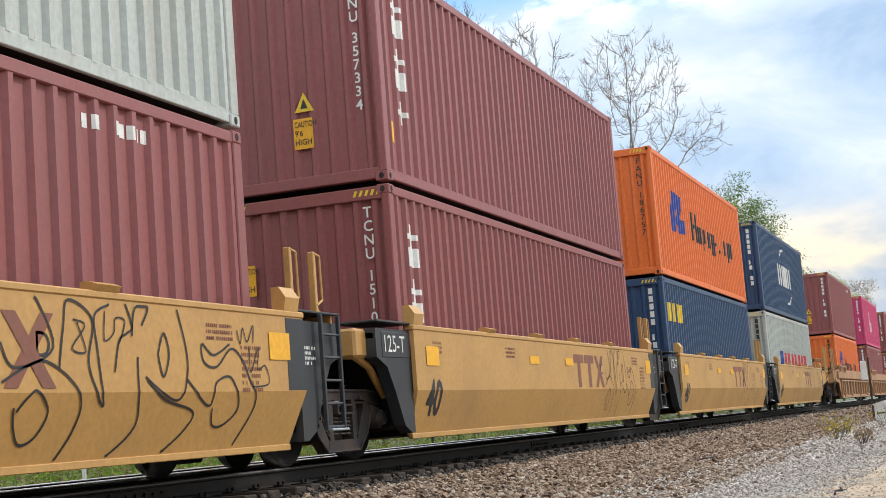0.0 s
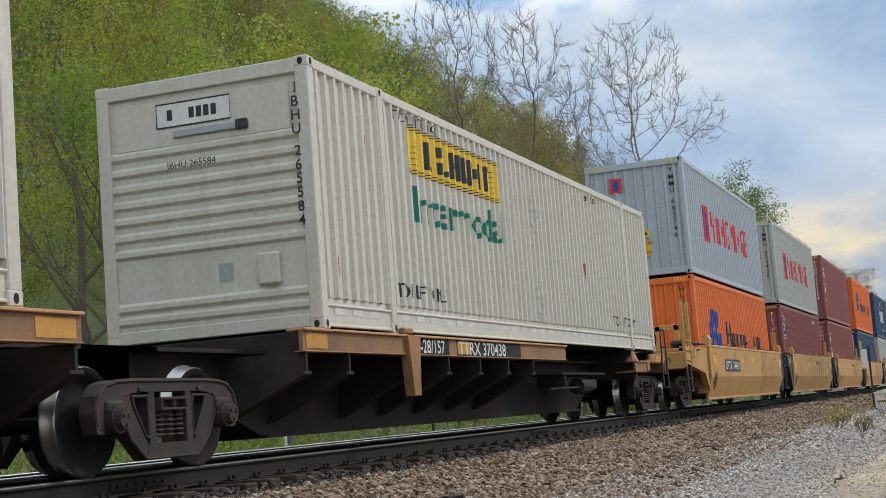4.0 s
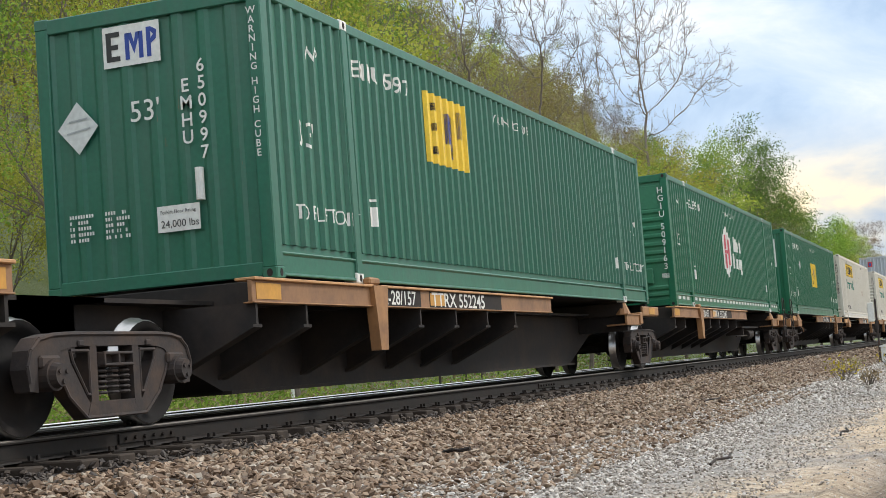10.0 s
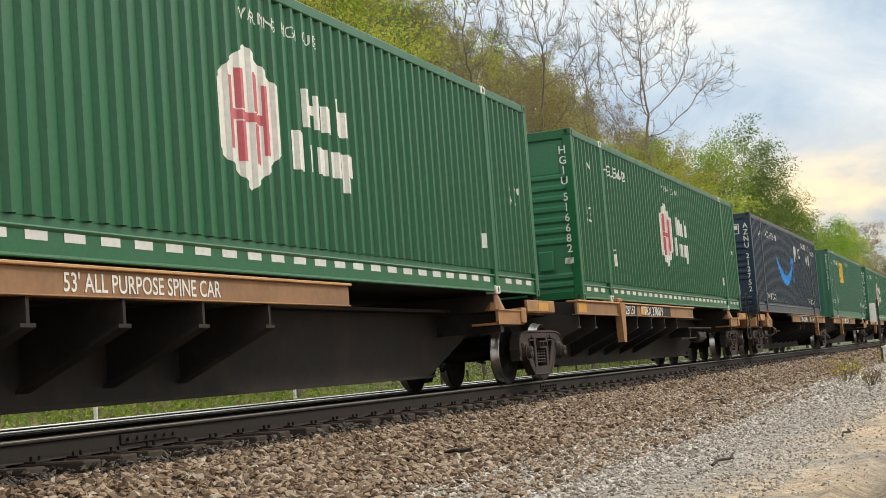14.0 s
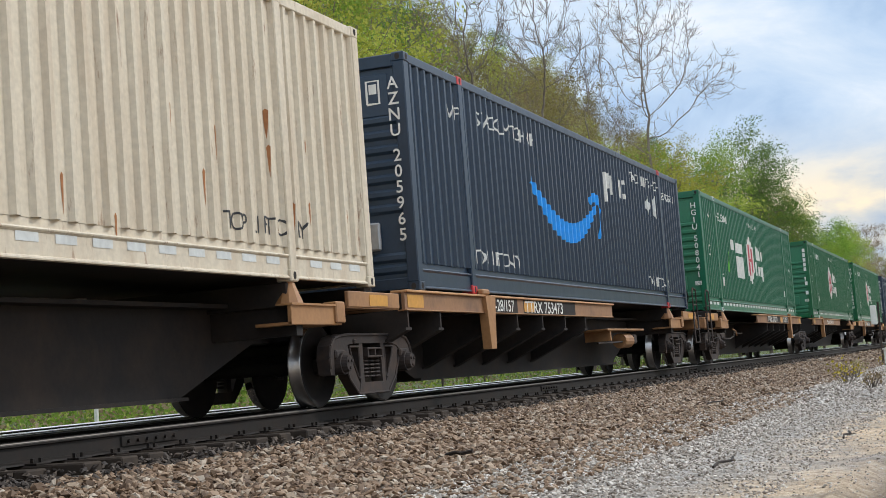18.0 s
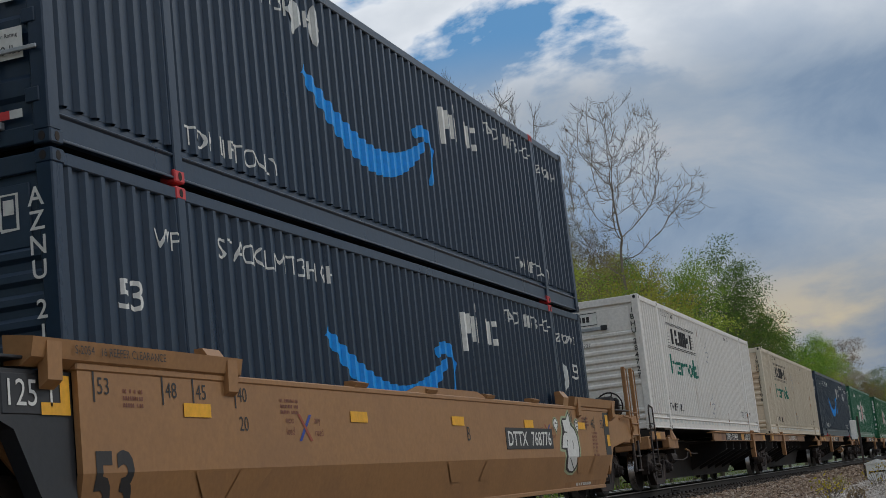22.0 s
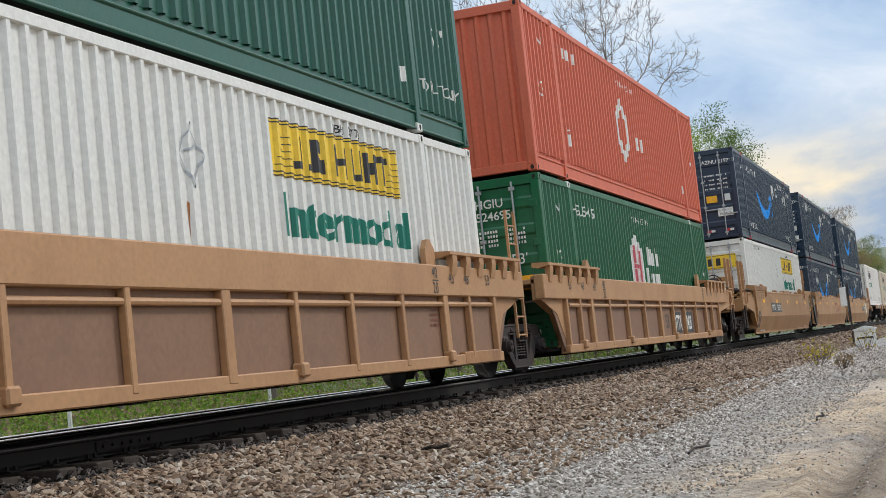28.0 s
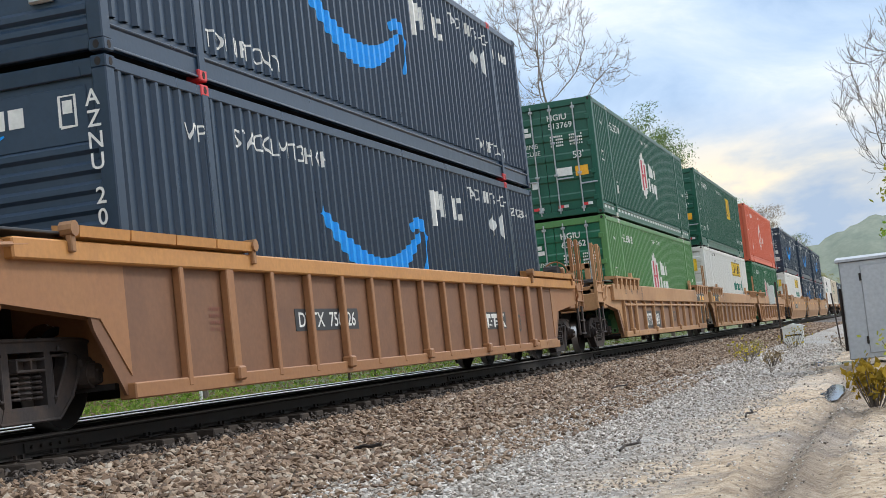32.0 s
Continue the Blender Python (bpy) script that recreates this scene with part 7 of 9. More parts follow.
def build_woods():
    rnd = random.Random(21)
    protos = []
    specs = [("yellow-green leafing tree on the hillside", 9.0, LEAF_YELLOW), ("olive-brown budding tree on the hillside", 9.5, LEAF_OLIVE), ("fresh green leafing tree on the hillside", 9.0, LEAF_FRESH),
             ("reddish-brown budding tree on the hillside", 10.0, LEAF_RUST), ("bright yellow-green young tree on the hillside", 7.5, LEAF_YELLOW), ("mid-green leafy tree on the hillside", 8.5, LEAF_DEEP),
             ("olive-green half-leafed tree on the hillside", 8.5, LEAF_OLIVE)]
    for near in (1, 0):
        for i, (lab, h, mat) in enumerate(specs):
            full = {LEAF_OLIVE: 0.6, LEAF_RUST: 0.45}.get(mat, 1.0)
            protos.append(make_tree("tree", lab, 50 + i, h, 3, (7, 5, 4), 42, 0.5, int((46 if near else 24) * full), 0.62, 0.125 if near else 0.20, mat, BARK, clear=0.22, trunk=0.2))
    used = []

    def plant(x, y, k, sc, near):
        c = copy_thing(protos[k + (0 if near else 7)], pose(0, 0, 0))
        c.matrix_basis = pose(x, y, ground_z(x - TRACK_X, y) - 0.2, 0, 0, rnd.uniform(0, 360)) @ Matrix.Diagonal((sc, sc, sc, 1))
        used.append((x, y))
    # bright trees at the foot of the hill
    for deg, r, k, sc in ((25.0, 52, 2, 1.25), (23.4, 56, 0, 1.25), (27.5, 46, 4, 1.4), (22.6, 50, 0, 1.0), (29.5, 42, 0, 1.1), (32, 38, 2, 1.0), (26.2, 40, 0, 0.8), (14.9, 66, 0, 0.95), (13.3, 70, 4, 1.15), (16.2, 60, 0, 0.75), (19, 54, 6, 0.9), (34, 40, 0, 1.2), (30.6, 50, 4, 1.4)):
        x, y, z = at_bearing(deg, r)
        plant(x, y, k, sc, True)
    n = 0
    for _ in range(6000):
        d = rnd.uniform(19, 84)
        th = radians(rnd.uniform(8.5, 40))
        x = TRACK_X - d
        y = -x / math.tan(th)
        if not 16 < y < 330:
            continue
        gap = 3.4 if d < 34 else 4.8
        if any((x - a) ** 2 + (y - b) ** 2 < gap * gap for a, b in used):
            continue
        w = rnd.random() + 0.35 * noise.noise((x * 0.06, y * 0.04, 7))
        if math.degrees(th) < 21.5:
            k = 1 if w < 0.42 else 6 if w < 0.70 else 3 if w < 0.84 else 5 if w < 0.92 else 0
        else:
            k = 0 if w < 0.26 else 6 if w < 0.44 else 1 if w < 0.58 else 2 if w < 0.78 else 5 if w < 0.90 else 4
        plant(x, y, k, rnd.uniform(0.95, 1.45) * (0.75 if d < 24 else 1.0), d < 36)
        n += 1
        if n >= 360:
            break
    for p in protos:
        for o in (*p.children_recursive, p):
            bpy.data.objects.remove(o)
    # tall bare trees that stand against the sky: distance, then the crown's masses as
    # (degrees from the track, degrees up, half width, half height, share), first the main one
    for r, foot, masses, seed, lab, per in (
            (92, 12.9, ((11.9, 12.2, 2.25, 2.8, 0.72), (9.5, 10.4, 1.3, 1.1, 0.16), (13.8, 10.4, 0.9, 1.8, 0.12), (12.3, 8.8, 1.2, 1.3, 0.10)), 5, "tall bare tree with upswept branches and a hanging side limb", 1),
            (74, 16.6, ((15.9, 13.0, 1.9, 2.6, 0.9), (14.5, 11.8, 0.8, 1.4, 0.10)), 9, "tall bare tree with fine budding twigs", 2),
            (70, 18.6, ((18.9, 13.7, 2.1, 3.1, 1.0),), 12, "tall bare forked tree with fine twigs", 2),
            (80, 14.2, ((14.3, 10.6, 0.8, 2.4, 0.6),), 17, "slim bare tree with thin twigs", 2),
            (66, 21.6, ((21.6, 12.6, 1.3, 2.4, 0.7),), 23, "bare brownish tree on the bank", 4),
            (60, 24.0, ((24.0, 12.4, 1.3, 2.2, 0.6),), 25, "thin bare tree on the bank", 4),
            (64, 17.3, ((17.3, 10.0, 1.1, 1.8, 0.5),), 28, "thin bare brown tree on the bank", 4)):
        x0, y0, z0 = at_bearing(foot, r, -0.3)
        k = r * math.pi / 180
        lobes = []
        for deg, up, hw, hh, share in masses:
            x, y, z = at_bearing(deg, r)
            lobes.append(((x - x0, y - y0, r * math.tan(radians(up)) + EYE_Z - z0), (hw * k, hw * k, hh * k), share))
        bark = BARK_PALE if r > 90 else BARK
        t = thing("bare_tree", lab, "tree", "trees of the wooded bank")
        limbs, tips = spread(seed, lobes, (0, 0, 0), 820, 0.5 if r > 78 else 0.42, 6.0, 0.80, 0.12 if r > 90 else 0.45)
        part("trunk", fast_mesh(limb_geo(limbs), "trunk", bark), bark, t, "bare grey-brown trunk and limbs")
        part("crown", quads_mesh("crown", leaf_places(tips, per, 0.16, seed, 0.5), 0.075, LEAF_OLIVE, seed), LEAF_OLIVE, t, "sparse opening buds")
        t.matrix_basis = pose(x0, y0, z0)
    # leafy trees along the foot of the bank, further along the line
    for deg, r, h, seed, mat in ((10.3, 96, 11.8, 31, LEAF_FRESH), (9.3, 108, 13.2, 32, LEAF_DEEP), (8.1, 116, 12.4, 33, LEAF_FRESH), (7.4, 126, 12.4, 34, LEAF_DEEP), (6.7, 138, 11.6, 35, LEAF_FRESH),
                                 (6.2, 150, 11.2, 36, LEAF_FRESH), (5.6, 166, 11.6, 37, LEAF_YELLOW), (5.1, 186, 12.0, 38, LEAF_RUST), (4.6, 210, 11.5, 39, LEAF_OLIVE), (4.1, 240, 13.0, 40, LEAF_OLIVE),
                                 (3.6, 280, 13.0, 41, LEAF_DEEP), (12.2, 82, 8.5, 42, LEAF_YELLOW), (13.8, 74, 8.0, 43, LEAF_FRESH), (11.2, 90, 8.5, 44, LEAF_YELLOW), (3.2, 320, 14.0, 45, LEAF_OLIVE)):
        t = make_tree("tree", "leafy green tree at the foot of the bank" if mat in (LEAF_FRESH, LEAF_DEEP) else "budding tree at the foot of the bank", seed, h, 3, (10, 7, 6), 50, 0.25, 76, 0.66, 0.14, mat, BARK, clear=0.12, trunk=0.2)
        x, y, z = at_bearing(deg, r, -0.2)
        t.matrix_basis = pose(x, y, z, 0, 0, seed * 40)
    # trees to the near side of the line
    for deg, r, up, hw, hh, seed in ((-1.3, 64, 7.6, 2.4, 3.4, 61), (-4.6, 70, 8.4, 2.5, 3.8, 62)):
        x, y, z = at_bearing(deg, r, -0.2)
        k = r * math.pi / 180
        t = thing("tree", "budding reddish-brown tree on the near side", "tree", "trees of the wooded bank")
        limbs, tips = spread(seed, [((0, 0, r * math.tan(radians(up)) + EYE_Z - z), (hw * k, hw * k, hh * k), 1.0)], (0, 0, 0), 620, 0.42, 6.0, 0.75, 0.3)
        part("trunk", fast_mesh(limb_geo(limbs), "trunk", BARK), BARK, t, "bare grey-brown trunk and limbs")
        part("crown", quads_mesh("crown", leaf_places(tips, 12, 0.30, seed), 0.085, LEAF_RUST, seed), LEAF_RUST, t, "sparse opening buds")
        t.matrix_basis = pose(x, y, z)
    for deg, r, h, seed, mat, per, lv in ((-1.6, 56, 4.2, 63, LEAF_FRESH, 22, 3), (-3.6, 50, 5.0, 64, LEAF_YELLOW, 20, 3), (-6.5, 60, 12, 65, LEAF_FRESH, 16, 3)):
        t = make_tree("tree", "budding reddish-brown tree on the near side" if lv == 4 else "leafy yellow-green tree on the near side", seed, h, lv, (8, 6, 4, 3), 48, 0.25, per, 0.16 if lv == 4 else 0.35, 0.10 if lv == 4 else 0.20, mat, BARK, clear=0.25, trunk=0.2)
        x, y, z = at_bearing(deg, r, -0.2)
        t.matrix_basis = pose(x, y, z, 0, 0, seed * 40)


build_woods()


def build_undergrowth():
    rng = np.random.default_rng(8)
    # grass and low shrubs behind the second track
    C = []
    for x0, x1, y0, y1, n, h in ((-20, -7.4, 10, 40, 42000, 0.42), (-20, -7.6, 40, 90, 12000, 0.55), (-24, -8.6, 90, 160, 4000, 0.8)):
        k = n
        x, y = rng.uniform(x0, x1, k), rng.uniform(y0, y1, k)
        lump = np.array([0.5 + 0.5 * noise.noise((a * 0.35, b * 0.2, 5)) for a, b in zip(x, y)])
        z = np.array([ground_z(a, b) for a, b in zip(x, y)]) + rng.random(k) * h * (0.25 + 1.6 * lump ** 2)
        C.append(np.stack([x + TRACK_X, y, z], 1))
    C = np.concatenate(C)
    half = rng.random(len(C)) < 0.7
    tagged(new("grass", quads_mesh("grass", C[half], 0.13, GRASS, 3)), "bright green spring grass and weeds on the bank", "grass", kind="stuff")
    tagged(new("dry_grass", quads_mesh("dry_grass", C[~half], 0.13, STRAW, 4)), "dry straw-coloured grass on the bank", "grass", kind="stuff")


build_undergrowth()


def weed(label, x, y, size, mat, seed, n=420):
    t = thing("weed_clump", label, "plant", "weeds by the dirt road")
    z = ground_z(x - TRACK_X, y)
    rng = np.random.default_rng(seed)
    st = Geo()
    tops = []
    for i in range(16 if n < 300 else 26):
        a, r = rng.uniform(0, 6.28), size * rng.uniform(0.1, 0.8)
        top = (r * math.cos(a), r * math.sin(a), size * rng.uniform(0.45, 1.0))
        st.tube([(0.3 * top[0], 0.3 * top[1], 0), (0.7 * top[0], 0.7 * top[1], top[2] * 0.6), top], 0.006, 3)
        tops.append(top)
    tagged(part("stalk", st, BARK, t), kind="stuff")
    T = np.array(tops)
    C = np.repeat(T, n // 26, 0)
    C = C + rng.normal(size=C.shape) * size * 0.16
    part("leaves", quads_mesh("leaves", C, 0.075, mat, seed), mat, t)
    t.matrix_basis = pose(x, y, z)


for i, (deg, r, s, m, lab) in enumerate(((1.05, 13.4, 0.34, LEAF_MUSTARD, "yellow flowering weed clump beside a puddle"), (-0.3, 13.6, 0.30, LEAF_MUSTARD, "yellow flowering weed clump"),
                                    (5.5, 29, 0.42, LEAF_MUSTARD, "sparse yellow-green weed clump in gravel"), (3.7, 40, 0.55, LEAF_MUSTARD, "yellow weed clump by a white box"), (5.2, 33, 0.35, STRAW, "dry straw weed clump"),
                                    (4.6, 27, 0.25, STRAW, "dry straw weed tuft"), (1.6, 33, 0.5, STRAW, "dry straw weed clump"), (-0.6, 18, 0.5, LEAF_YELLOW, "yellow-green weed clump beside the cabinet"))):
    x, y, z = at_bearing(deg, r)
    weed(lab, x, y, s, m, 70 + i, 420 if r < 20 else 160)


# ---- trackside things ----
def build_cabinet():
    t = thing("signal_cabinet", "grey galvanised trackside signal cabinet on short legs", "cabinet")
    w, d, h = 2.05, 1.3, 1.55
    part("body", Geo().box(0, w, 0, d, 0.16, 0.16 + h, 0.015), GALV, t)
    part("roof", Geo().prism([(-0.05, 0.16 + h), (d + 0.05, 0.16 + h), (d + 0.05, 0.20 + h), (d / 2, 0.26 + h), (-0.05, 0.20 + h)], 0, -0.05, w + 0.05), GALV, t)
    part("door", Geo().box(0.32, 1.22, -0.025, 0.005, 0.24, 0.08 + h, 0.01), GALV, t)
    part("door_handle", Geo().box(1.10, 1.14, -0.06, -0.02, 0.85, 1.05, 0.008), BLACK, t)
    for z in (0.45, 1.45):
        part("hinge", Geo().cyl((0.31, -0.03, z - 0.06), (0.31, -0.03, z + 0.06), 0.018, 8), BLACK, t)
    for x in (0.08, w - 0.2):
        for y in (0.05, d - 0.17):
            part("leg", Geo().box(x, x + 0.12, y, y + 0.12, -0.1, 0.17, 0.005), GALV, t)
    part("conduit", Geo().tube([(-0.03, 0.15, 0.3), (-0.03, 0.15, 1.3)], 0.025, 8), BLACK, t)
    x, y, z = at_bearing(1.72, 24.2)
    t.matrix_basis = pose(x, y, -0.66, 0, 0, -1)


build_cabinet()


def build_small_things():
    t = thing("junction_box", "small white-painted metal junction box with a pitched lid", "box")
    part("body", Geo().box(-0.30, 0.30, -0.22, 0.22, 0.06, 0.50, 0.01), LETTER_WHITE, t)
    part("lid", Geo().prism([(-0.34, 0.50), (0.34, 0.50), (0.34, 0.53), (0, 0.62), (-0.34, 0.53)], 1, -0.26, 0.26), LETTER_WHITE, t)
    part("vent_strip", Geo().box(-0.24, 0.24, -0.226, -0.22, 0.24, 0.29), BLACK, t)
    for a in (-0.26, 0.26):
        part("foot", Geo().box(a - 0.03, a + 0.03, -0.2, 0.2, -0.05, 0.06), GALV, t)
    x, y, z = at_bearing(3.66, 46)
    t.matrix_basis = pose(x, y, z)
    t = thing("marker_post", "thin steel post with a pale square sign box", "sign")
    part("post", Geo().box(-0.03, 0.03, -0.03, 0.03, -0.1, 1.95, 0.005), TRUCK, t)
    part("sign_box", Geo().box(-0.25, -0.06, -0.05, 0.05, 1.25, 1.85, 0.02), LETTER_WHITE, t)
    x, y, z = at_bearing(4.10, 48)
    t.matrix_basis = pose(x, y, z)
    t = thing("marker_post", "thin leaning dark steel post", "post")
    part("post", Geo().cyl((0, 0, -0.1), (-0.10, 0, 1.4), 0.020, 8), TRUCK, t)
    x, y, z = at_bearing(1.97, 40)
    t.matrix_basis = pose(x, y, z)
    # white marker posts beyond the second track
    for i, (d, y) in enumerate(((-8.8, 17.0), (-8.9, 24.6), (-9.0, 33.5), (-9.0, 44.0), (-9.2, 47.0), (-9.0, 60.0))):
        t = thing("fence_post", "short pale post in the grass beyond the tracks", "post", "posts beyond the tracks")
        part("post", Geo().box(-0.035, 0.035, -0.035, 0.035, -0.1, 0.62, 0.01), LETTER_WHITE if i < 3 else TRUCK, t)
        t.matrix_basis = pose(TRACK_X + d, y, ground_z(d, y))
    # sticks lying on the stones
    for lab, d, y, l, rz in (("dark broken stick lying on the ballast", 3.45, 11.3, 0.34, -35), ("thin dark twig on the gravel", 5.75, 10.5, 0.5, 80), ("dark twig on the gravel", 6.3, 13.6, 0.45, 85), ("dark twig on the ballast", 3.9, 20.5, 0.5, 70)):
        t = thing("stick", lab, "stick")
        g = Geo().tube([(-l / 2, 0, 0.02), (-l / 6, 0.02, 0.04), (l / 5, -0.01, 0.035), (l / 2, 0.03, 0.05)], 0.016 if l < 0.4 else 0.010, 6)
        part("wood", g, BLACK, t)
        t.matrix_basis = pose(TRACK_X + d, y, ground_z(d, y) + 0.03, 0, 0, rz)


build_small_things()


def water_material():
    m = bpy.data.materials.new("still muddy puddle water")
    m.use_nodes = True
    nt = m.node_tree
    b = nt.nodes["Principled BSDF"]
    b.inputs["Base Color"].default_value = (0.07, 0.055, 0.04, 1)
    b.inputs["Roughness"].default_value = 0.04
    b.inputs["IOR"].default_value = 1.33
    tc = nt.nodes.new("ShaderNodeTexCoord")
    nz = nt.nodes.new("ShaderNodeTexNoise")
    nz.inputs["Scale"].default_value = 3
    nt.links.new(tc.outputs["Object"], nz.inputs["Vector"])
    bp = nt.nodes.new("ShaderNodeBump")
    bp.inputs["Strength"].default_value = 0.05
    bp.inputs["Distance"].default_value = 0.01
    nt.links.new(nz.outputs["Fac"], bp.inputs["Height"])
    nt.links.new(bp.outputs[0], b.inputs["Normal"])
    return m


def build_puddles():
    wm = water_material()
    for i, (d, y, a, b) in enumerate(PUDDLES):
        g = Geo()
        n = 40
        vs = [(0, 0, 0)]
        for k in range(n):
            q = 2 * math.pi * k / n
            r = 1.25 + 0.35 * noise.noise((math.cos(q) * 1.6 + i * 7, math.sin(q) * 1.6, 0))
            vs.append((a * r * math.cos(q), b * r * math.sin(q), 0))
        g.add(vs, [(0, 1 + k, 1 + (k + 1) % n) for k in range(n)])
        t = tagged(new("puddle", g.mesh("puddle", wm)), "shallow muddy puddle reflecting the sky in the dirt road", "puddle", "puddles on the dirt road")
        t.matrix_basis = pose(TRACK_X + d, y, ground_z(d, y) + 0.026)


build_puddles()


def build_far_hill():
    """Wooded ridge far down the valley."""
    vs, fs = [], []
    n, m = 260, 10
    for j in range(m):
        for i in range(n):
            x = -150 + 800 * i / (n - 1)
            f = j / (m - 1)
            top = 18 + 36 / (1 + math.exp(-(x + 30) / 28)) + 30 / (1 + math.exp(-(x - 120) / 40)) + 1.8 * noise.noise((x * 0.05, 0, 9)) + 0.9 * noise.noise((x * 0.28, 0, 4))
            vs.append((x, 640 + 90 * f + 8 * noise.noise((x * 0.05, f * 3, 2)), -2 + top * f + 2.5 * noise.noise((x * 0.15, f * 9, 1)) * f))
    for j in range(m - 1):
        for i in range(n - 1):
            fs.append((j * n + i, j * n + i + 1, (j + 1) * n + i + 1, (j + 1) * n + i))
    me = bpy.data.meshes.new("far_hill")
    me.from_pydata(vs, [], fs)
    # pale grey-green: distance haze is put into the base colour of the woods
    me.materials.append(paint("spring woods paled by painted haze", (0.225, 0.25, 0.19), 0.9, dirt=0.8, dirt_color=(0.13, 0.165, 0.13), scale=0.09, fine=0.5, bump=0))
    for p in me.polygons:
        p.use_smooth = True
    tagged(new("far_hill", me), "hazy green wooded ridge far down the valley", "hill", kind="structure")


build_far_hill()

# ---- container liveries ----
CODE_PLACE = [0]
CODE = [""]          # the code of the container being marked


def column_marks(t, k, v_top=2.45, n1=4, n2=6, h=0.135, mat=None, u=None):
    """Owner code and number down the rear end's corner."""
    mat = mat or LETTER_WHITE
    u = k.W / 2 - 0.16 if u is None else u
    if CODE[0]:
        end_mark(t, k, "code_lettering", column_geo(CODE[0], h), mat, u, v_top, out=0.006 if u > 1 else -0.018)
    else:
        end_mark(t, k, "code_strip", bars_geo(n1 + n2, h, 0.72, 0.30, True, 11), mat, u - 0.04, v_top - h, out=0.006 if u > 1 else -0.018)


def code_row(t, k, h, mat, u, v, bold=0.012):
    flat = text_geo(CODE[0], h, bold) if CODE[0] else bars_geo(10, h, 0.55, 0.2, seed=4)
    side_mark(t, k, "code_lettering", flat, mat, u, v)


def diamond(t, k, u, v, w=0.36, h=0.50, mat=None):
    side_mark(t, k, "placard_holder", poly_geo([(0, -h / 2), (w / 2, 0), (0, h / 2), (-w / 2, 0)]), mat or SILVER, u, v, "silver diamond placard holder", key="dia%.2f" % w, proud=0.012)


def hex_logo(t, k, u=7.22, v=1.52):
    hexa = [(0, 0.70), (0.34, 0.50), (0.62, 0.36), (0.62, -0.28), (0.34, -0.50), (0, -0.70), (-0.34, -0.50), (-0.62, -0.36), (-0.62, 0.28), (-0.34, 0.50)]
    side_mark(t, k, "emblem", poly_geo(hexa), LETTER_WHITE, u, v, "white six-sided emblem", key="hexa")
    bars = [(q * u0, v0, q * u1, v1) if q > 0 else (-u1, v0, -u0, v1) for q in (1, -1)
            for u0, v0, u1, v1 in ((0.28, -0.34, 0.40, 0.34), (0.08, 0.06, 0.22, 0.44), (0.08, -0.44, 0.22, -0.06), (0.22, -0.05, 0.28, 0.05))] + [(-0.22, -0.045, 0.22, 0.045)]
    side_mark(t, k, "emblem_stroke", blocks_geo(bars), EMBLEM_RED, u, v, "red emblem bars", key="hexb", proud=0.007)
    w1 = [(0, 0, 0.11, 0.40), (0.11, 0.15, 0.25, 0.25), (0.25, 0, 0.36, 0.36), (0.44, 0, 0.68, 0.28), (0.76, 0, 0.86, 0.40), (0.86, 0, 1.02, 0.28)]
    w2 = [(-0.28, 0, -0.02, 0.40), (0.06, 0, 0.17, 0.28), (0.26, 0, 0.50, 0.28), (0.58, 0, 0.82, 0.28), (0.90, -0.14, 1.01, 0.28), (1.01, 0.04, 1.18, 0.28)]
    side_mark(t, k, "brand_block", blocks_geo(w1), LETTER_WHITE, u + 1.20, v + 0.06, key="hexw1")
    side_mark(t, k, "brand_block", blocks_geo(w2), LETTER_WHITE, u + 1.20, v - 0.40, key="hexw2")


def common_53(t, k, col, serial=True):
    side_mark(t, k, "lettering", text_geo("53'", 0.28), col, 0.72, 1.36, key="t53")
    side_mark(t, k, "lettering", text_geo("53'", 0.28), col, 15.1, 1.30, key="t53")
    code_row(t, k, 0.20, col, 2.25, 2.32)
    side_mark(t, k, "lettering", text_geo("WARNING HIGH CUBE", 0.12), col, 7.1, 2.46, key="whc")
    side_mark(t, k, "small_mark", blocks_geo([(0, 0, 0.22, 0.22), (0.02, 0.28, 0.20, 0.31)]), col, 2.40, 0.66, key="dm")
    side_mark(t, k, "small_mark", blocks_geo([(0, 0, 0.18, 0.20)]), col, 13.7, 0.62, key="dm2")
    side_mark(t, k, "small_mark", text_geo("WP", 0.16), col, 1.0, 2.30, key="wp")


def tape_row(t, k, mat=None):
    """Reflective tape on the bottom rail, a dash every half metre."""
    z0, z1 = 0.16, 0.23
    rects = [(0.35 + 0.475 * i, z0, 0.35 + 0.475 * i + 0.27, z1) for i in range(33) if not any(abs(0.48 + 0.475 * i - p) < 0.24 for p in (1.981, 14.17))]
    side_mark(t, k, "reflective_tape", blocks_geo(rects), mat or SILVER, 0, 0, "silver dashes of reflective tape", key="tape", flatwall=True, proud=-0.010)


def forklift_plate(t, k, u=-0.95, v=0.55, out=0.03):
    p = end_mark(t, k, "rating_plate", blocks_geo([(0, 0, 0.48, 0.26)]), LETTER_WHITE, u, v, "white rating plate", key="fl", out=out)
    end_mark(t, k, "lettering", text_geo("24,000 lbs", 0.085), LETTER_BLACK, u + 0.04, v + 0.03, key="fl2", out=out + 0.004)
    end_mark(t, k, "lettering", text_geo("Forklift Floor Rating", 0.045), LETTER_BLACK, u + 0.04, v + 0.17, key="fl3", out=out + 0.004)


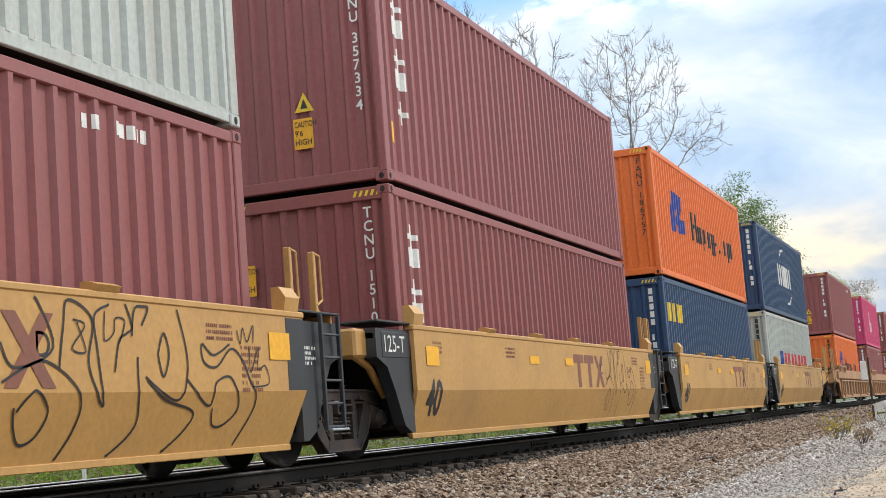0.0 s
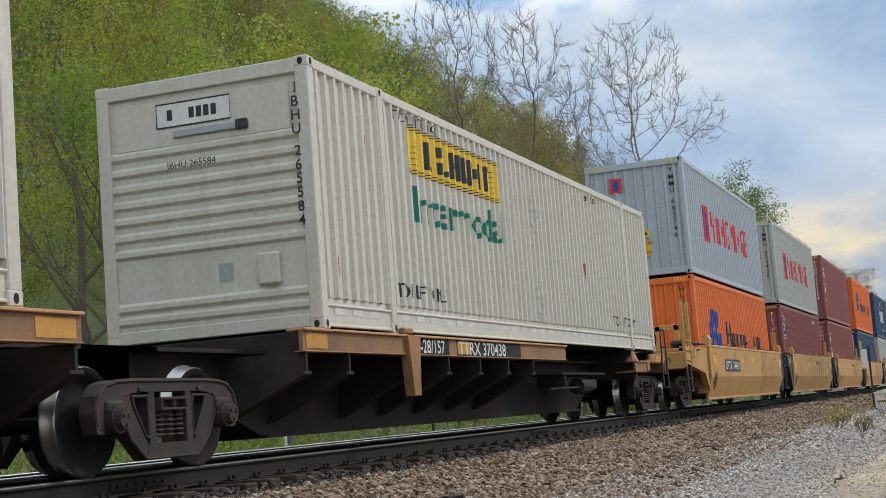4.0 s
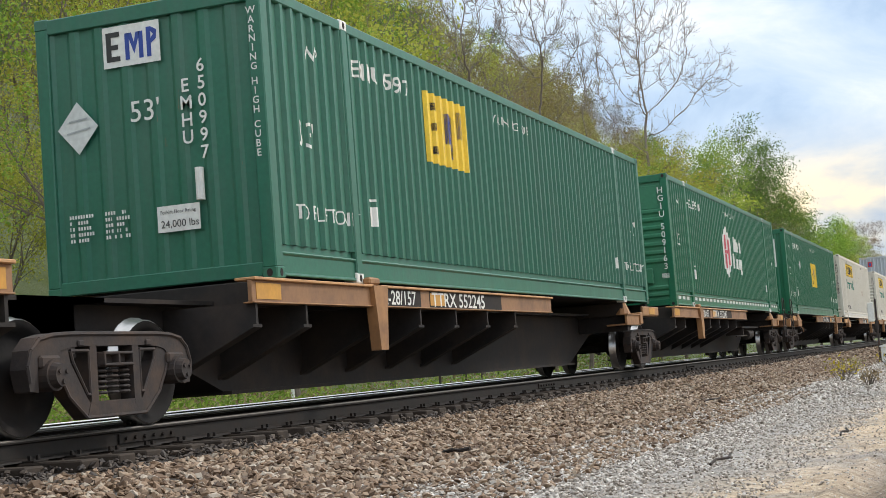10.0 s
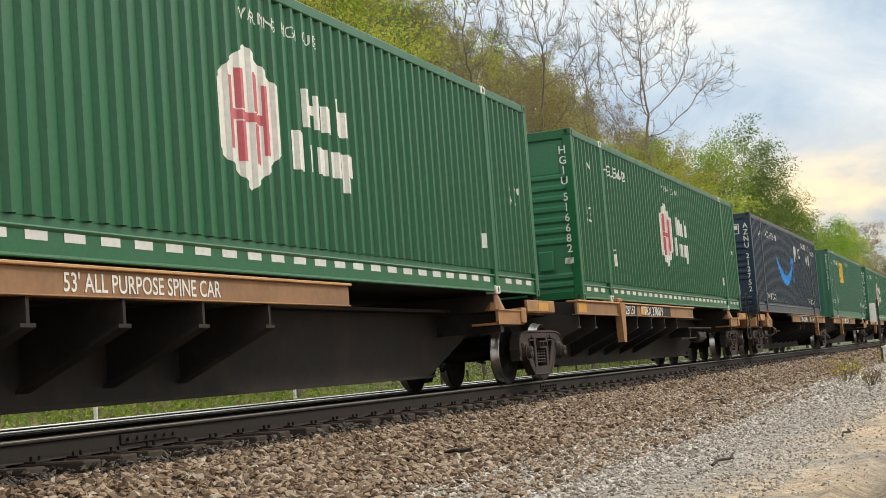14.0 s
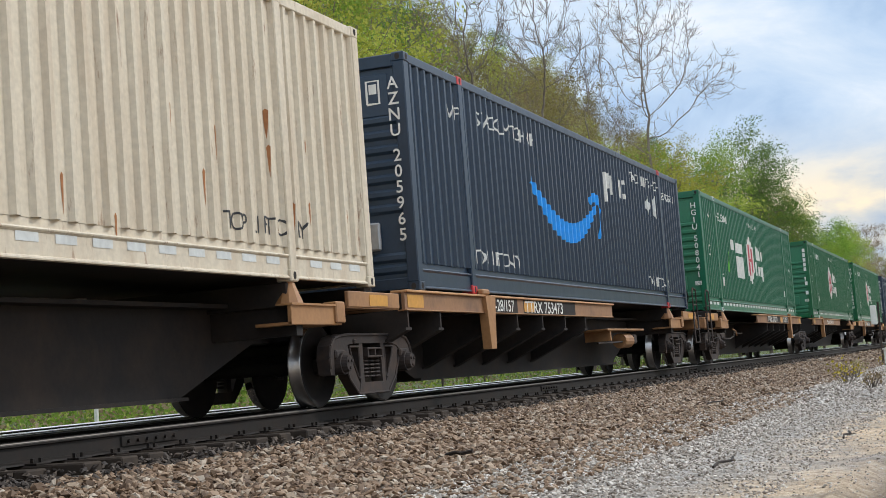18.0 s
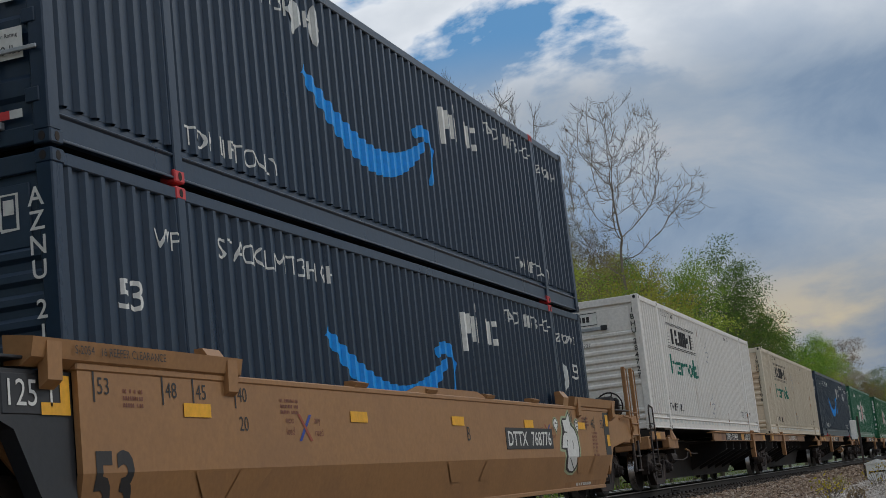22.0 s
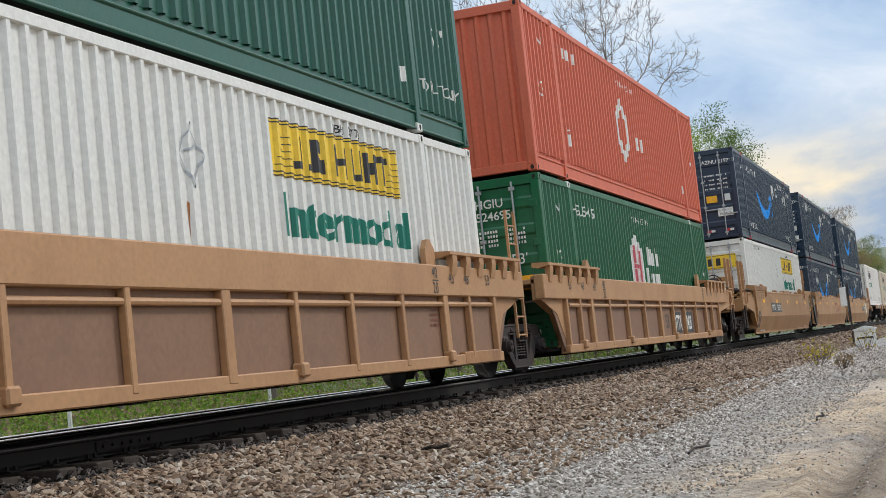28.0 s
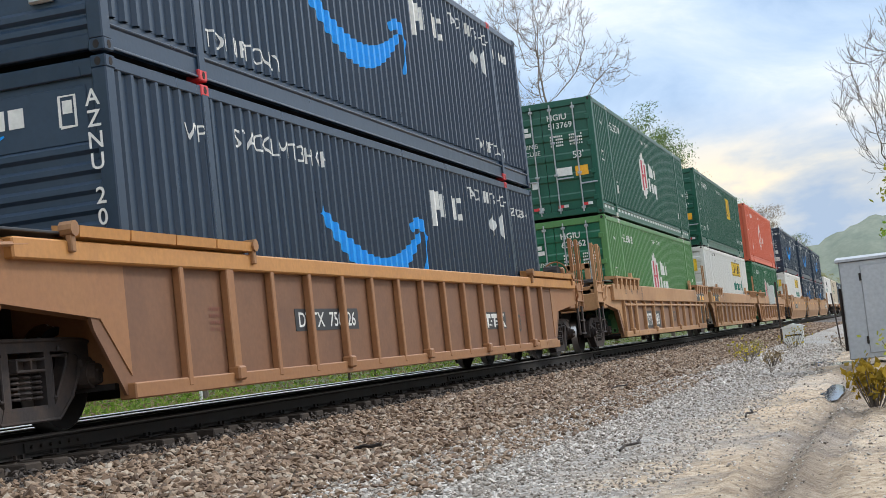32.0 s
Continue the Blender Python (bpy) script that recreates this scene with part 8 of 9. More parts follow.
def swoosh(t, k, upper=False):
    """The curved blue arrow and the white marks beside it."""
    pts, wd = [], []
    n = 26
    for i in range(n + 1):
        f = i / n
        u = 4.95 + 3.85 * f
        v = 1.90 - 0.93 * math.sin(math.pi * min(1, 0.08 + f * 0.78)) ** 1.0 + 0.22 * f * f * 0.2
        pts.append((u, v + 0.14))
        wd.append(0.05 + 0.29 * math.sin(math.pi * (0.06 + 0.90 * f)) ** 0.8)
    a = strip_geo(pts, wd)
    hook = [(8.42, 1.76), (8.60, 1.84), (8.82, 1.86), (9.00, 1.80), (9.06, 1.66), (9.03, 1.46), (8.97, 1.28), (8.90, 1.14)]
    b = strip_geo(hook, [0.13, 0.16, 0.18, 0.19, 0.19, 0.16, 0.11, 0.04])
    side_mark(t, k, "curved_arrow", a, LETTER_BLUE, 0, 0, "bright blue curved arrow", key="sw1", proud=0.004)
    side_mark(t, k, "arrow_tip", b, LETTER_BLUE, 0, 0, "bright blue arrow tip", key="sw2", proud=0.006)
    w = [(0, -0.16, 0.12, 0.38), (0.12, 0.10, 0.30, 0.38), (0.40, 0, 0.52, 0.36), (0.60, 0, 0.72, 0.36), (0.60, 0.44, 0.72, 0.56), (0.82, 0, 0.92, 0.36), (1.0, 0, 1.08, 0.36), (1.16, 0, 1.22, 0.34), (1.30, 0, 1.58, 0.10), (1.30, 0.10, 1.40, 0.36), (1.40, 0.28, 1.58, 0.36)]
    side_mark(t, k, "brand_block", blocks_geo([(a0, b0, a1, b1) for a0, b0, a1, b1 in w]), LETTER_WHITE, 9.58, 2.02, key="swp")
    side_mark(t, k, "lettering", text_geo("STACK LIMIT 3 HIGH", 0.20), LETTER_WHITE, 11.55, 2.42, key="sl1")
    side_mark(t, k, "lettering", text_geo("STACK LIMIT 3 HIGH", 0.20), LETTER_WHITE, 2.70, 2.34, key="sl1")
    side_mark(t, k, "lettering", text_geo("TOP LIFT ONLY", 0.19), LETTER_WHITE, 2.22, 0.42, key="tl1")
    side_mark(t, k, "lettering", text_geo("TOP LIFT ONLY", 0.19), LETTER_WHITE, 12.55, 0.42, key="tl1")
    spots = {"AZNU 217893": ((14.75, 1.72),), "AZNU 205186": ((3.85, 1.95), (4.35, 1.95)), "AZNU 212296": ((2.75, 2.42), (3.25, 2.42)),
             "AZNU 211644": ((4.85, 2.42), (5.40, 2.42))}
    for u, v in spots.get(CODE[0], ((13.02, 2.06), (13.66, 2.06))):
        diamond(t, k, u, v)
    if CODE[0] == "AZNU 217893":
        for u in (0.90, 15.25):
            side_mark(t, k, "lettering", text_geo("53", 0.26, 0.008), LETTER_WHITE, u, 1.70, key="n53%.0f" % u)
    code_row(t, k, 0.15, LETTER_WHITE, 14.35, 2.30)
    side_mark(t, k, "small_mark", text_geo("WP", 0.17), LETTER_WHITE, 1.55, 2.30, key="nwp")


def carrier_panel(t, k, u, v, word_v, fill, words=True):
    """Yellow or outlined panel with black bars for the carrier's name, and the green word beneath it."""
    if fill is not None:
        side_mark(t, k, "name_panel", blocks_geo([(0, 0, 3.55, 0.60)]), fill, u, v, "yellow name panel", key="np")
    for z in (0.005, 0.045, 0.555, 0.59):
        side_mark(t, k, "panel_line", blocks_geo([(0.0, z, 3.55, z + 0.014)]), LETTER_BLACK, u, v, key="pl%.3f" % z, proud=0.007)
    w = [(0.62, 0.12, 0.78, 0.20), (0.74, 0.12, 0.85, 0.48), (0.92, 0.12, 1.0, 0.19), (1.08, 0.12, 1.19, 0.48), (1.19, 0.12, 1.38, 0.28), (1.19, 0.34, 1.34, 0.48), (1.46, 0.12, 1.54, 0.19),
         (1.64, 0.12, 1.76, 0.48), (1.76, 0.26, 1.92, 0.34), (1.92, 0.12, 2.04, 0.48), (2.12, 0.12, 2.22, 0.48), (2.22, 0.12, 2.36, 0.20), (2.36, 0.12, 2.46, 0.48),
         (2.54, 0.12, 2.64, 0.48), (2.64, 0.24, 2.80, 0.38), (2.80, 0.12, 2.90, 0.48), (2.96, 0.40, 3.26, 0.48), (3.05, 0.12, 3.16, 0.40)]
    side_mark(t, k, "brand_block", blocks_geo(w), LETTER_BLACK, u - 0.1, v, key="jw", proud=0.007)
    for i in range(5):
        side_mark(t, k, "panel_line", blocks_geo([(0.05 + 0.05 * i, 0.12 + 0.075 * i, 0.42, 0.13 + 0.075 * i), (3.10 + 0.03 * i, 0.12 + 0.075 * i, 3.48, 0.13 + 0.075 * i)]), LETTER_BLACK, u, v, key="jl%d" % i, proud=0.007)
    side_mark(t, k, "lettering", shifted(text_geo("Intermodal", 0.46, 0.02), 0, 0, 1.30, 1), LETTER_TEAL, u + 0.12, word_v, "dark green word", key="im")
    side_mark(t, k, "lettering", text_geo("TOP LIFT ONLY", 0.17), LETTER_BLACK, 2.25, 0.44, key="jtl")
    side_mark(t, k, "lettering", text_geo("TOP LIFT ONLY", 0.17), LETTER_BLACK, 12.9, 0.44, key="jtl")
    code_row(t, k, 0.13, LETTER_BLACK, 11.4, 2.58)
    side_mark(t, k, "lettering", text_geo("STACK LIMIT 3 HIGH", 0.12), LETTER_BLACK, 2.4, 2.62, key="jser")
    for v2 in (2.02, 0.66):
        for du in ((-0.17, -0.25, 0.0, 0.25), ):
            d = 0.022
            ring = joined(strip_geo([(0, -0.30), (0.20, 0), (0, 0.30), (-0.20, 0), (0, -0.30)], [d] * 5), strip_geo([(-0.12, 0.03), (0.12, 0.1)], [d] * 2))
            side_mark(t, k, "placard_holder", ring, GALV, 8.05, v2, "wire diamond placard holder", key="jd", proud=0.012)


def nose_marks(t, k, kind, brand_u=-0.75):
    """Markings on ribbed noses."""
    if kind == "white":
        end_mark(t, k, "name_plate", blocks_geo([(0, 0, 0.9, 0.26)]), LETTER_WHITE, -0.55, 2.35, "pale name plate", key="nfp", out=-0.030)
        end_mark(t, k, "name_frame", joined(strip_geo([(0, 0), (0.9, 0), (0.9, 0.26), (0, 0.26), (0, 0)], [0.018] * 5)), LETTER_BLACK, -0.55, 2.35, key="nf", out=-0.028)
        end_mark(t, k, "brand_block", bars_geo(7, 0.12, 0.55, 0.2, seed=2), LETTER_BLACK, -0.42, 2.42, key="nb", out=-0.028)
        end_mark(t, k, "code_lettering", text_geo(CODE[0] or "IIII", 0.10), LETTER_BLACK, -0.45, 1.86, out=-0.012)
        part("vent", Geo().box(-0.35, 0.55, 0.0, 0.035, 2.22, 2.30, 0.01), GALV, t, key="vent")
        part("vent_cap", Geo().box(0.42, 0.56, -0.012, 0.034, 2.21, 2.32, 0.01), BLACK_PANEL, t, key="ventc")
        end_mark(t, k, "plate", blocks_geo([(0, 0, 0.17, 0.20)]), GALV, 0.10, 0.60, "small grey plate", key="npl", out=-0.045)
        column_marks(t, k, 2.62, 4, 6, 0.115, LETTER_BLACK)
    elif kind == "green":
        end_mark(t, k, "lettering", text_geo("WARNING HIGH CUBE", 0.085), LETTER_WHITE, -0.75, 1.98, key="gw", out=-0.014)
        end_mark(t, k, "lettering", text_geo("53'", 0.19), LETTER_WHITE, -0.48, 1.60, key="g53", out=-0.014)
        forklift_plate(t, k, -0.55, 0.55, -0.044)
        part("vent", Geo().box(-0.62, -0.12, 0.0, 0.035, 2.12, 2.22, 0.01), LETTER_WHITE, t, key="gvent")
        part("vent_cap", Geo().box(-0.40, -0.32, -0.006, 0.034, 2.13, 2.21, 0.01), BLACK_PANEL, t, key="gventc")
        end_mark(t, k, "emblem_stroke", blocks_geo([(0, 0, 0.26, 0.12), (0, 0.16, 0.20, 0.28)]), LETTER_WHITE, -0.75, 2.42, key="gb", out=-0.028)
        column_marks(t, k, 2.60, 4, 6, 0.135)
        end_mark(t, k, "barcode", blocks_geo([(0.02 * i, 0, 0.02 * i + 0.012, 0.10) for i in range(8)]), LETTER_WHITE, k.W / 2 - 0.26, 0.62, key="gbc", out=0.006)
    elif kind == "navy":
        end_mark(t, k, "brand_block", blocks_geo([(0, 0, 0.16, 0.18), (0.2, 0, 0.36, 0.18), (0.4, 0, 0.56, 0.18), (0.6, 0, 0.76, 0.18)]), LETTER_WHITE, -0.35, 2.36, key="nvb", out=-0.028)
        end_mark(t, k, "icon", joined(strip_geo([(0, 0), (0.16, 0), (0.16, 0.28), (0, 0.28), (0, 0)], [0.03] * 5), blocks_geo([(0.03, 0.12, 0.13, 0.24)])), LETTER_WHITE, 0.78, 2.30, key="nvi", out=-0.028)
        end_mark(t, k, "arrow_mark", strip_geo([(0, 0.06), (0.12, 0), (0.24, 0.05)], [0.03, 0.045, 0.02]), LETTER_BLUE, -0.05, 2.26, key="nva", out=-0.028)
        column_marks(t, k, 2.60, 4, 6, 0.15)
    elif kind == "panel":
        worn = CODE_PLACE[0] < -100
        du = 0.20 if worn else 0.0
        end_mark(t, k, "name_plate", blocks_geo([(0, 0, 0.66, 0.42)]), LETTER_WHITE, -0.70 + du, 2.28, key="pn%d" % worn, out=-0.02)
        end_mark(t, k, "brand_block", blocks_geo([(0.04, 0.05, 0.10, 0.35), (0.10, 0.05, 0.2, 0.10), (0.10, 0.17, 0.18, 0.22), (0.10, 0.30, 0.2, 0.35)]), LETTER_BLACK, -0.70 + du, 2.29, key="pb%d" % worn, out=-0.016)
        end_mark(t, k, "brand_block", joined(blocks_geo([(0.26, 0.05, 0.31, 0.32), (0.42, 0.05, 0.47, 0.32), (0.51, 0.05, 0.56, 0.35)]), poly_geo([(0.29, 0.32), (0.365, 0.10), (0.44, 0.32), (0.39, 0.32), (0.365, 0.22), (0.34, 0.32)]), poly_geo([(0.56, 0.18), (0.62, 0.22), (0.63, 0.31), (0.56, 0.35), (0.56, 0.30), (0.59, 0.27), (0.56, 0.23)])), LETTER_NAVY, -0.70 + du, 2.29, key="pb2%d" % worn, out=-0.016)
        end_mark(t, k, "lettering", text_geo("53'", 0.22), LETTER_WHITE, -0.42 + du, 1.70 if worn else 1.52, key="p53%d" % worn, out=-0.016)
        if worn:
            end_mark(t, k, "code_lettering", column_geo(CODE[0].split()[0], 0.135), LETTER_WHITE, 0.42, 2.06, out=-0.010)
            end_mark(t, k, "code_lettering", column_geo(CODE[0].split()[1], 0.135), LETTER_WHITE, 0.60, 2.24, out=-0.010)
            end_mark(t, k, "lettering", column_geo("WARNING HIGH CUBE", 0.072), LETTER_WHITE, k.W / 2 - 0.10, 2.66, key="pwc", out=0.004)
            part("document_tube", Geo().cyl((0.52, 0.01, 0.84), (0.52, 0.01, 1.16), 0.045, 10), LETTER_WHITE, t, "white document tube", key="doctube")
            end_mark(t, k, "placard_holder", poly_geo([(0, -0.27), (0.24, 0), (0, 0.27), (-0.24, 0)]), SILVER, -0.84, 1.72, "silver diamond placard holder", key="pd", out=-0.01)
            for i in range(2):
                end_mark(t, k, "placard_slat", poly_geo([(-0.13 + 0.03 * i, -0.04 + 0.12 * i), (0.15 - 0.03 * i, 0.0 + 0.10 * i), (0.15 - 0.03 * i, 0.02 + 0.10 * i), (-0.13 + 0.03 * i, -0.02 + 0.12 * i)]), GALV, -0.84, 1.70, key="pds%d" % i, out=-0.004)
        else:
            column_marks(t, k, 2.45, 4, 6, 0.15, LETTER_WHITE, 0.36)
            end_mark(t, k, "warning_strip", blocks_geo([(0, 0, 0.10, 0.95)]), LETTER_WHITE, 0.86, 1.62, key="pws", out=0.004)
            end_mark(t, k, "lettering", column_geo("WARNING HIGH CUBE", 0.040), LETTER_BLACK, 0.91, 2.55, key="pwb", out=0.008)
            for v in (0.95, 1.32):
                end_mark(t, k, "sticker", blocks_geo([(0, 0, 0.12, 0.20)]), SILVER, -1.02, v, key="pst%.1f" % v, out=-0.01)
        forklift_plate(t, k, 0.02, 0.56, -0.01)
        for i in range(10):
            end_mark(t, k, "small_stencil", bars_geo(9 - i % 3, 0.036, 0.6, 0.3, seed=i), LETTER_WHITE, -1.0 + (i % 2) * 0.42, 0.80 - (i // 2) * 0.06, key="ps%d" % i, out=-0.012)


def door_marks(t, k, scheme):
    o = -0.014
    if scheme == "navy":
        end_mark(t, k, "code_lettering", text_geo(CODE[0], 0.125, 0.01), LETTER_WHITE, 0.26, 2.42, out=0.0)
        end_mark(t, k, "lettering", text_geo("53'", 0.17), LETTER_WHITE, -0.95, 1.62, key="dn3", out=0.0)
        for v in (2.12, 1.15):
            end_mark(t, k, "placard_holder", poly_geo([(0, -0.22), (0.20, 0), (0, 0.22), (-0.20, 0)]), SILVER, -0.86, v, "silver diamond placard holder", key="dnd%.1f" % v, out=0.0)
        end_mark(t, k, "sticker", blocks_geo([(0, 0, 0.34, 0.22)]), SAFETY, 0.30, 1.18, "orange warning sticker", key="dns", out=0.0)
        for i in range(8):
            end_mark(t, k, "small_stencil", bars_geo(7, 0.045, 0.7, 0.35, seed=i), LETTER_WHITE, 0.30 if i % 2 == 0 else 0.70, 2.02 - (i // 2) * 0.14, key="dnx%d" % i, out=0.0)
        for u, v in ((-0.45, 1.42), (-0.45, 1.02), (0.88, 1.2)):
            end_mark(t, k, "sticker", blocks_geo([(0, 0, 0.18, 0.22)]), SILVER, u, v, key="dnq%.1f%.1f" % (u, v), out=0.0)
        forklift_plate(t, k, 0.62, 0.72, 0.002)
    elif scheme == "green":
        if CODE[0]:
            end_mark(t, k, "code_lettering", text_geo(CODE[0].split()[0], 0.15, 0.01), LETTER_WHITE, 0.16, 2.40, out=0.0)
            end_mark(t, k, "code_lettering", text_geo(CODE[0].split()[1], 0.15, 0.01), LETTER_WHITE, 0.16, 2.19, out=0.0)
        end_mark(t, k, "emblem", poly_geo([(0, -0.2), (0.14, -0.11), (0.14, 0.11), (0, 0.2), (-0.14, 0.11), (-0.14, -0.11)]), LETTER_WHITE, -0.78, 2.20, key="dg3", out=0.0)
        end_mark(t, k, "emblem_stroke", blocks_geo([(-0.09, -0.12, -0.03, 0.12), (0.03, -0.12, 0.09, 0.12)]), LETTER_RED, -0.78, 2.20, key="dg4", out=0.004)
        end_mark(t, k, "brand_block", blocks_geo([(0, 0, 0.28, 0.10), (0, 0.13, 0.22, 0.23)]), LETTER_WHITE, -0.56, 2.08, key="dg5", out=0.0)
        end_mark(t, k, "lettering", text_geo("WARNING", 0.11), LETTER_WHITE, -0.90, 1.78, key="dg6", out=0.0)
        end_mark(t, k, "lettering", text_geo("HIGH CUBE", 0.11), LETTER_WHITE, -0.90, 1.60, key="dg7", out=0.0)
        end_mark(t, k, "lettering", text_geo("53'", 0.18), LETTER_WHITE, 0.70, 1.42, key="dg8", out=0.0)
        end_mark(t, k, "sticker", blocks_geo([(0, 0, 0.32, 0.24)]), SAFETY, 0.72, 0.98, "orange warning sticker", key="dg9", out=0.0)
        end_mark(t, k, "sticker", blocks_geo([(0, 0, 0.40, 0.20)]), LETTER_WHITE, 0.24, 1.02, key="dga", out=0.0)
        forklift_plate(t, k, -1.02, 1.10, 0.002)
        for u, v in ((-0.95, 0.68), (-0.40, 0.78), (-0.95, 0.88)):
            end_mark(t, k, "sticker", blocks_geo([(0, 0, 0.17, 0.18)]), SILVER, u, v, key="dgq%.1f%.1f" % (u, v), out=0.0)
        for i in range(8):
            end_mark(t, k, "small_stencil", bars_geo(7, 0.045, 0.7, 0.35, seed=i), LETTER_WHITE, 0.18 if i % 2 == 0 else 0.66, 1.98 - (i // 2) * 0.075, key="dgx%d" % i, out=0.0)
    elif scheme == "white":
        end_mark(t, k, "name_panel", blocks_geo([(0, 0, 2.0, 0.44)]), YELLOW, -1.0, 2.00, "yellow name panel across both doors", key="dw1", out=0.0)
        end_mark(t, k, "brand_block", blocks_geo([(0.35, 0.1, 0.48, 0.33), (0.60, 0.1, 0.74, 0.33), (0.86, 0.1, 0.98, 0.33), (1.10, 0.1, 1.22, 0.33), (1.36, 0.1, 1.50, 0.33)]), LETTER_BLACK, -1.0, 2.00, key="dw2", out=0.004)
        end_mark(t, k, "panel_line", strip_geo([(0.03, 0.03), (1.97, 0.03), (1.97, 0.41), (0.03, 0.41), (0.03, 0.03)], [0.016] * 5), LETTER_BLACK, -1.0, 2.00, key="dw3", out=0.004)
        end_mark(t, k, "code_lettering", text_geo(CODE[0], 0.10), LETTER_BLACK, 0.2, 1.30, out=0.0)
    for i, u in enumerate((-1.02, -0.42, 0.20, 0.80)):
        end_mark(t, k, "reflective_tape", joined(blocks_geo([(0, 0, 0.14, 0.07)])), LETTER_RED, u, 0.24, key="drt%d" % i, out=0.0)
        end_mark(t, k, "reflective_tape", joined(blocks_geo([(0.14, 0, 0.26, 0.07)])), SILVER, u, 0.24, key="drs%d" % i, out=0.0)


# ---- the train, from its head to its tail ----
TRAIN = []          # (thing, place along the train at the clip's start, height)
ZU40, ZL40, ZS = 3.265, 0.352, 1.265
ZU53, ZL53 = 3.304, 0.372


def on_train(ob, s, z):
    TRAIN.append((ob, s, z))
    return ob


def block_word(t, k, rects, mat, u, v, sx, sy, key, name="brand_block"):
    side_mark(t, k, name, blocks_geo([(a * sx, b * sy, c * sx, d * sy) for a, b, c, d in rects]), mat, u, v, key=key)


WORD_A = [(0, 0.5, 0.10, 1), (0.2, 0.5, 0.3, 1), (0.1, 0, 0.2, 0.6), (0.42, 0, 0.52, 0.9), (0.62, 0, 0.72, 0.9), (0.52, 0.7, 0.62, 1), (0.52, 0.3, 0.62, 0.45),
          (0.86, 0, 0.96, 1), (0.96, 0.35, 1.06, 0.7), (1.06, 0, 1.16, 1), (1.30, 0.1, 1.40, 0.9), (1.40, 0.85, 1.62, 1), (1.40, 0, 1.62, 0.15), (1.54, 0.15, 1.62, 0.5)]
WORD_B = [(0, 0, 0.10, 1), (0.1, 0.5, 0.2, 0.9), (0.2, 0.5, 0.3, 0.9), (0.3, 0, 0.4, 1), (0.52, 0, 0.62, 1), (0.74, 0, 0.84, 1), (0.84, 0.35, 0.96, 0.7), (0.96, 0, 1.06, 1),
          (1.18, 0.1, 1.28, 0.9), (1.28, 0.85, 1.5, 1), (1.28, 0, 1.5, 0.15), (1.42, 0.15, 1.5, 0.5), (1.62, 0, 1.72, 1), (1.72, 0.85, 1.92, 1), (1.72, 0.43, 1.88, 0.57), (1.72, 0, 1.92, 0.15)]
WORD_C = [(0, 0, 0.14, 1), (0.14, 0.45, 0.34, 0.6), (0.34, 0, 0.48, 1), (0.60, 0, 0.92, 0.6), (1.02, -0.2, 1.14, 0.6), (1.14, 0.1, 1.32, 0.6), (1.44, 0, 1.76, 0.6), (1.88, -0.2, 2.16, 0.6),
          (2.28, 0.22, 2.42, 0.34), (2.55, 0, 2.67, 1), (2.67, 0, 2.82, 0.13), (2.92, 0, 3.04, 1), (3.14, 0, 3.42, 0.6), (3.54, -0.2, 3.66, 0.6), (3.76, 0, 4.02, 0.6), (4.02, 0, 4.14, 1)]


def yellow_stripes(t, k, u=0.80):
    """Yellow and black hazard strokes on the header of the rear end, near the corner."""
    side_mark(t, k, "hazard_stripes", joined(*[poly_geo([(0.06 * i, 0), (0.06 * i + 0.03, 0), (0.06 * i + 0.055, 0.06), (0.06 * i + 0.025, 0.06)]) for i in range(4)]), YELLOW, 0.22, k.H - 0.10, key="hz", flatwall=True, proud=0.006)
    for x in (u - 0.05, -u - 0.25):
        end_mark(t, k, "hazard_stripes", joined(*[poly_geo([(0.075 * i, 0), (0.075 * i + 0.035, 0), (0.075 * i + 0.065, 0.07), (0.075 * i + 0.03, 0.07)]) for i in range(5)]), YELLOW, x, k.H - 0.12, key="hze%.1f" % x, out=-0.004)


def caution(t, k, upper):
    u, v = (0.02, 0.52) if upper else (-0.88, 1.70)
    end_mark(t, k, "caution_sticker", blocks_geo([(0, 0, 0.26, 0.38)]), SAFETY, u, v, "yellow caution sticker", key="cs", out=-0.024)
    for i, tx in enumerate(("HIGH", "9'6", "CAUTION")):
        end_mark(t, k, "lettering", shifted(text_geo(tx, 0.075, 0.006), 0, 0, 0.62 if i == 2 else 0.9, 1), LETTER_BLACK, u + 0.02, v + 0.05 + i * 0.11, key="cs%d" % i, out=-0.018)
    u, v = (0.05, 0.98) if upper else (0.05, 1.25)
    end_mark(t, k, "warning_triangle", poly_geo([(0, 0), (0.26, 0), (0.13, 0.24)]), YELLOW, u, v, "yellow warning triangle", key="wt", out=-0.024)
    end_mark(t, k, "warning_flash", poly_geo([(0.08, 0.04), (0.18, 0.04), (0.13, 0.16)]), LETTER_BLACK, u, v, key="wtf", out=-0.018)


def iso40(name, mat, label, s, upper, deco, code_mat=None):
    k = B40
    CODE[0] = CODES.get((s, 3 if upper else 0), "")
    t = container("shipping_container", k, mat, label, "vert")
    yellow_stripes(t, k)
    column_marks(t, k, 2.62, 4, 7, 0.13, code_mat or LETTER_WHITE, k.W / 2 - 0.30)
    caution(t, k, upper)
    deco(t, k)
    return on_train(t, s, ZU40 if upper else ZL40)


def deco_none(t, k):
    side_mark(t, k, "code_strip", bars_geo(9, 0.12, 0.6, 0.3, seed=3), LETTER_WHITE, 9.6, 2.5, key="dnser")


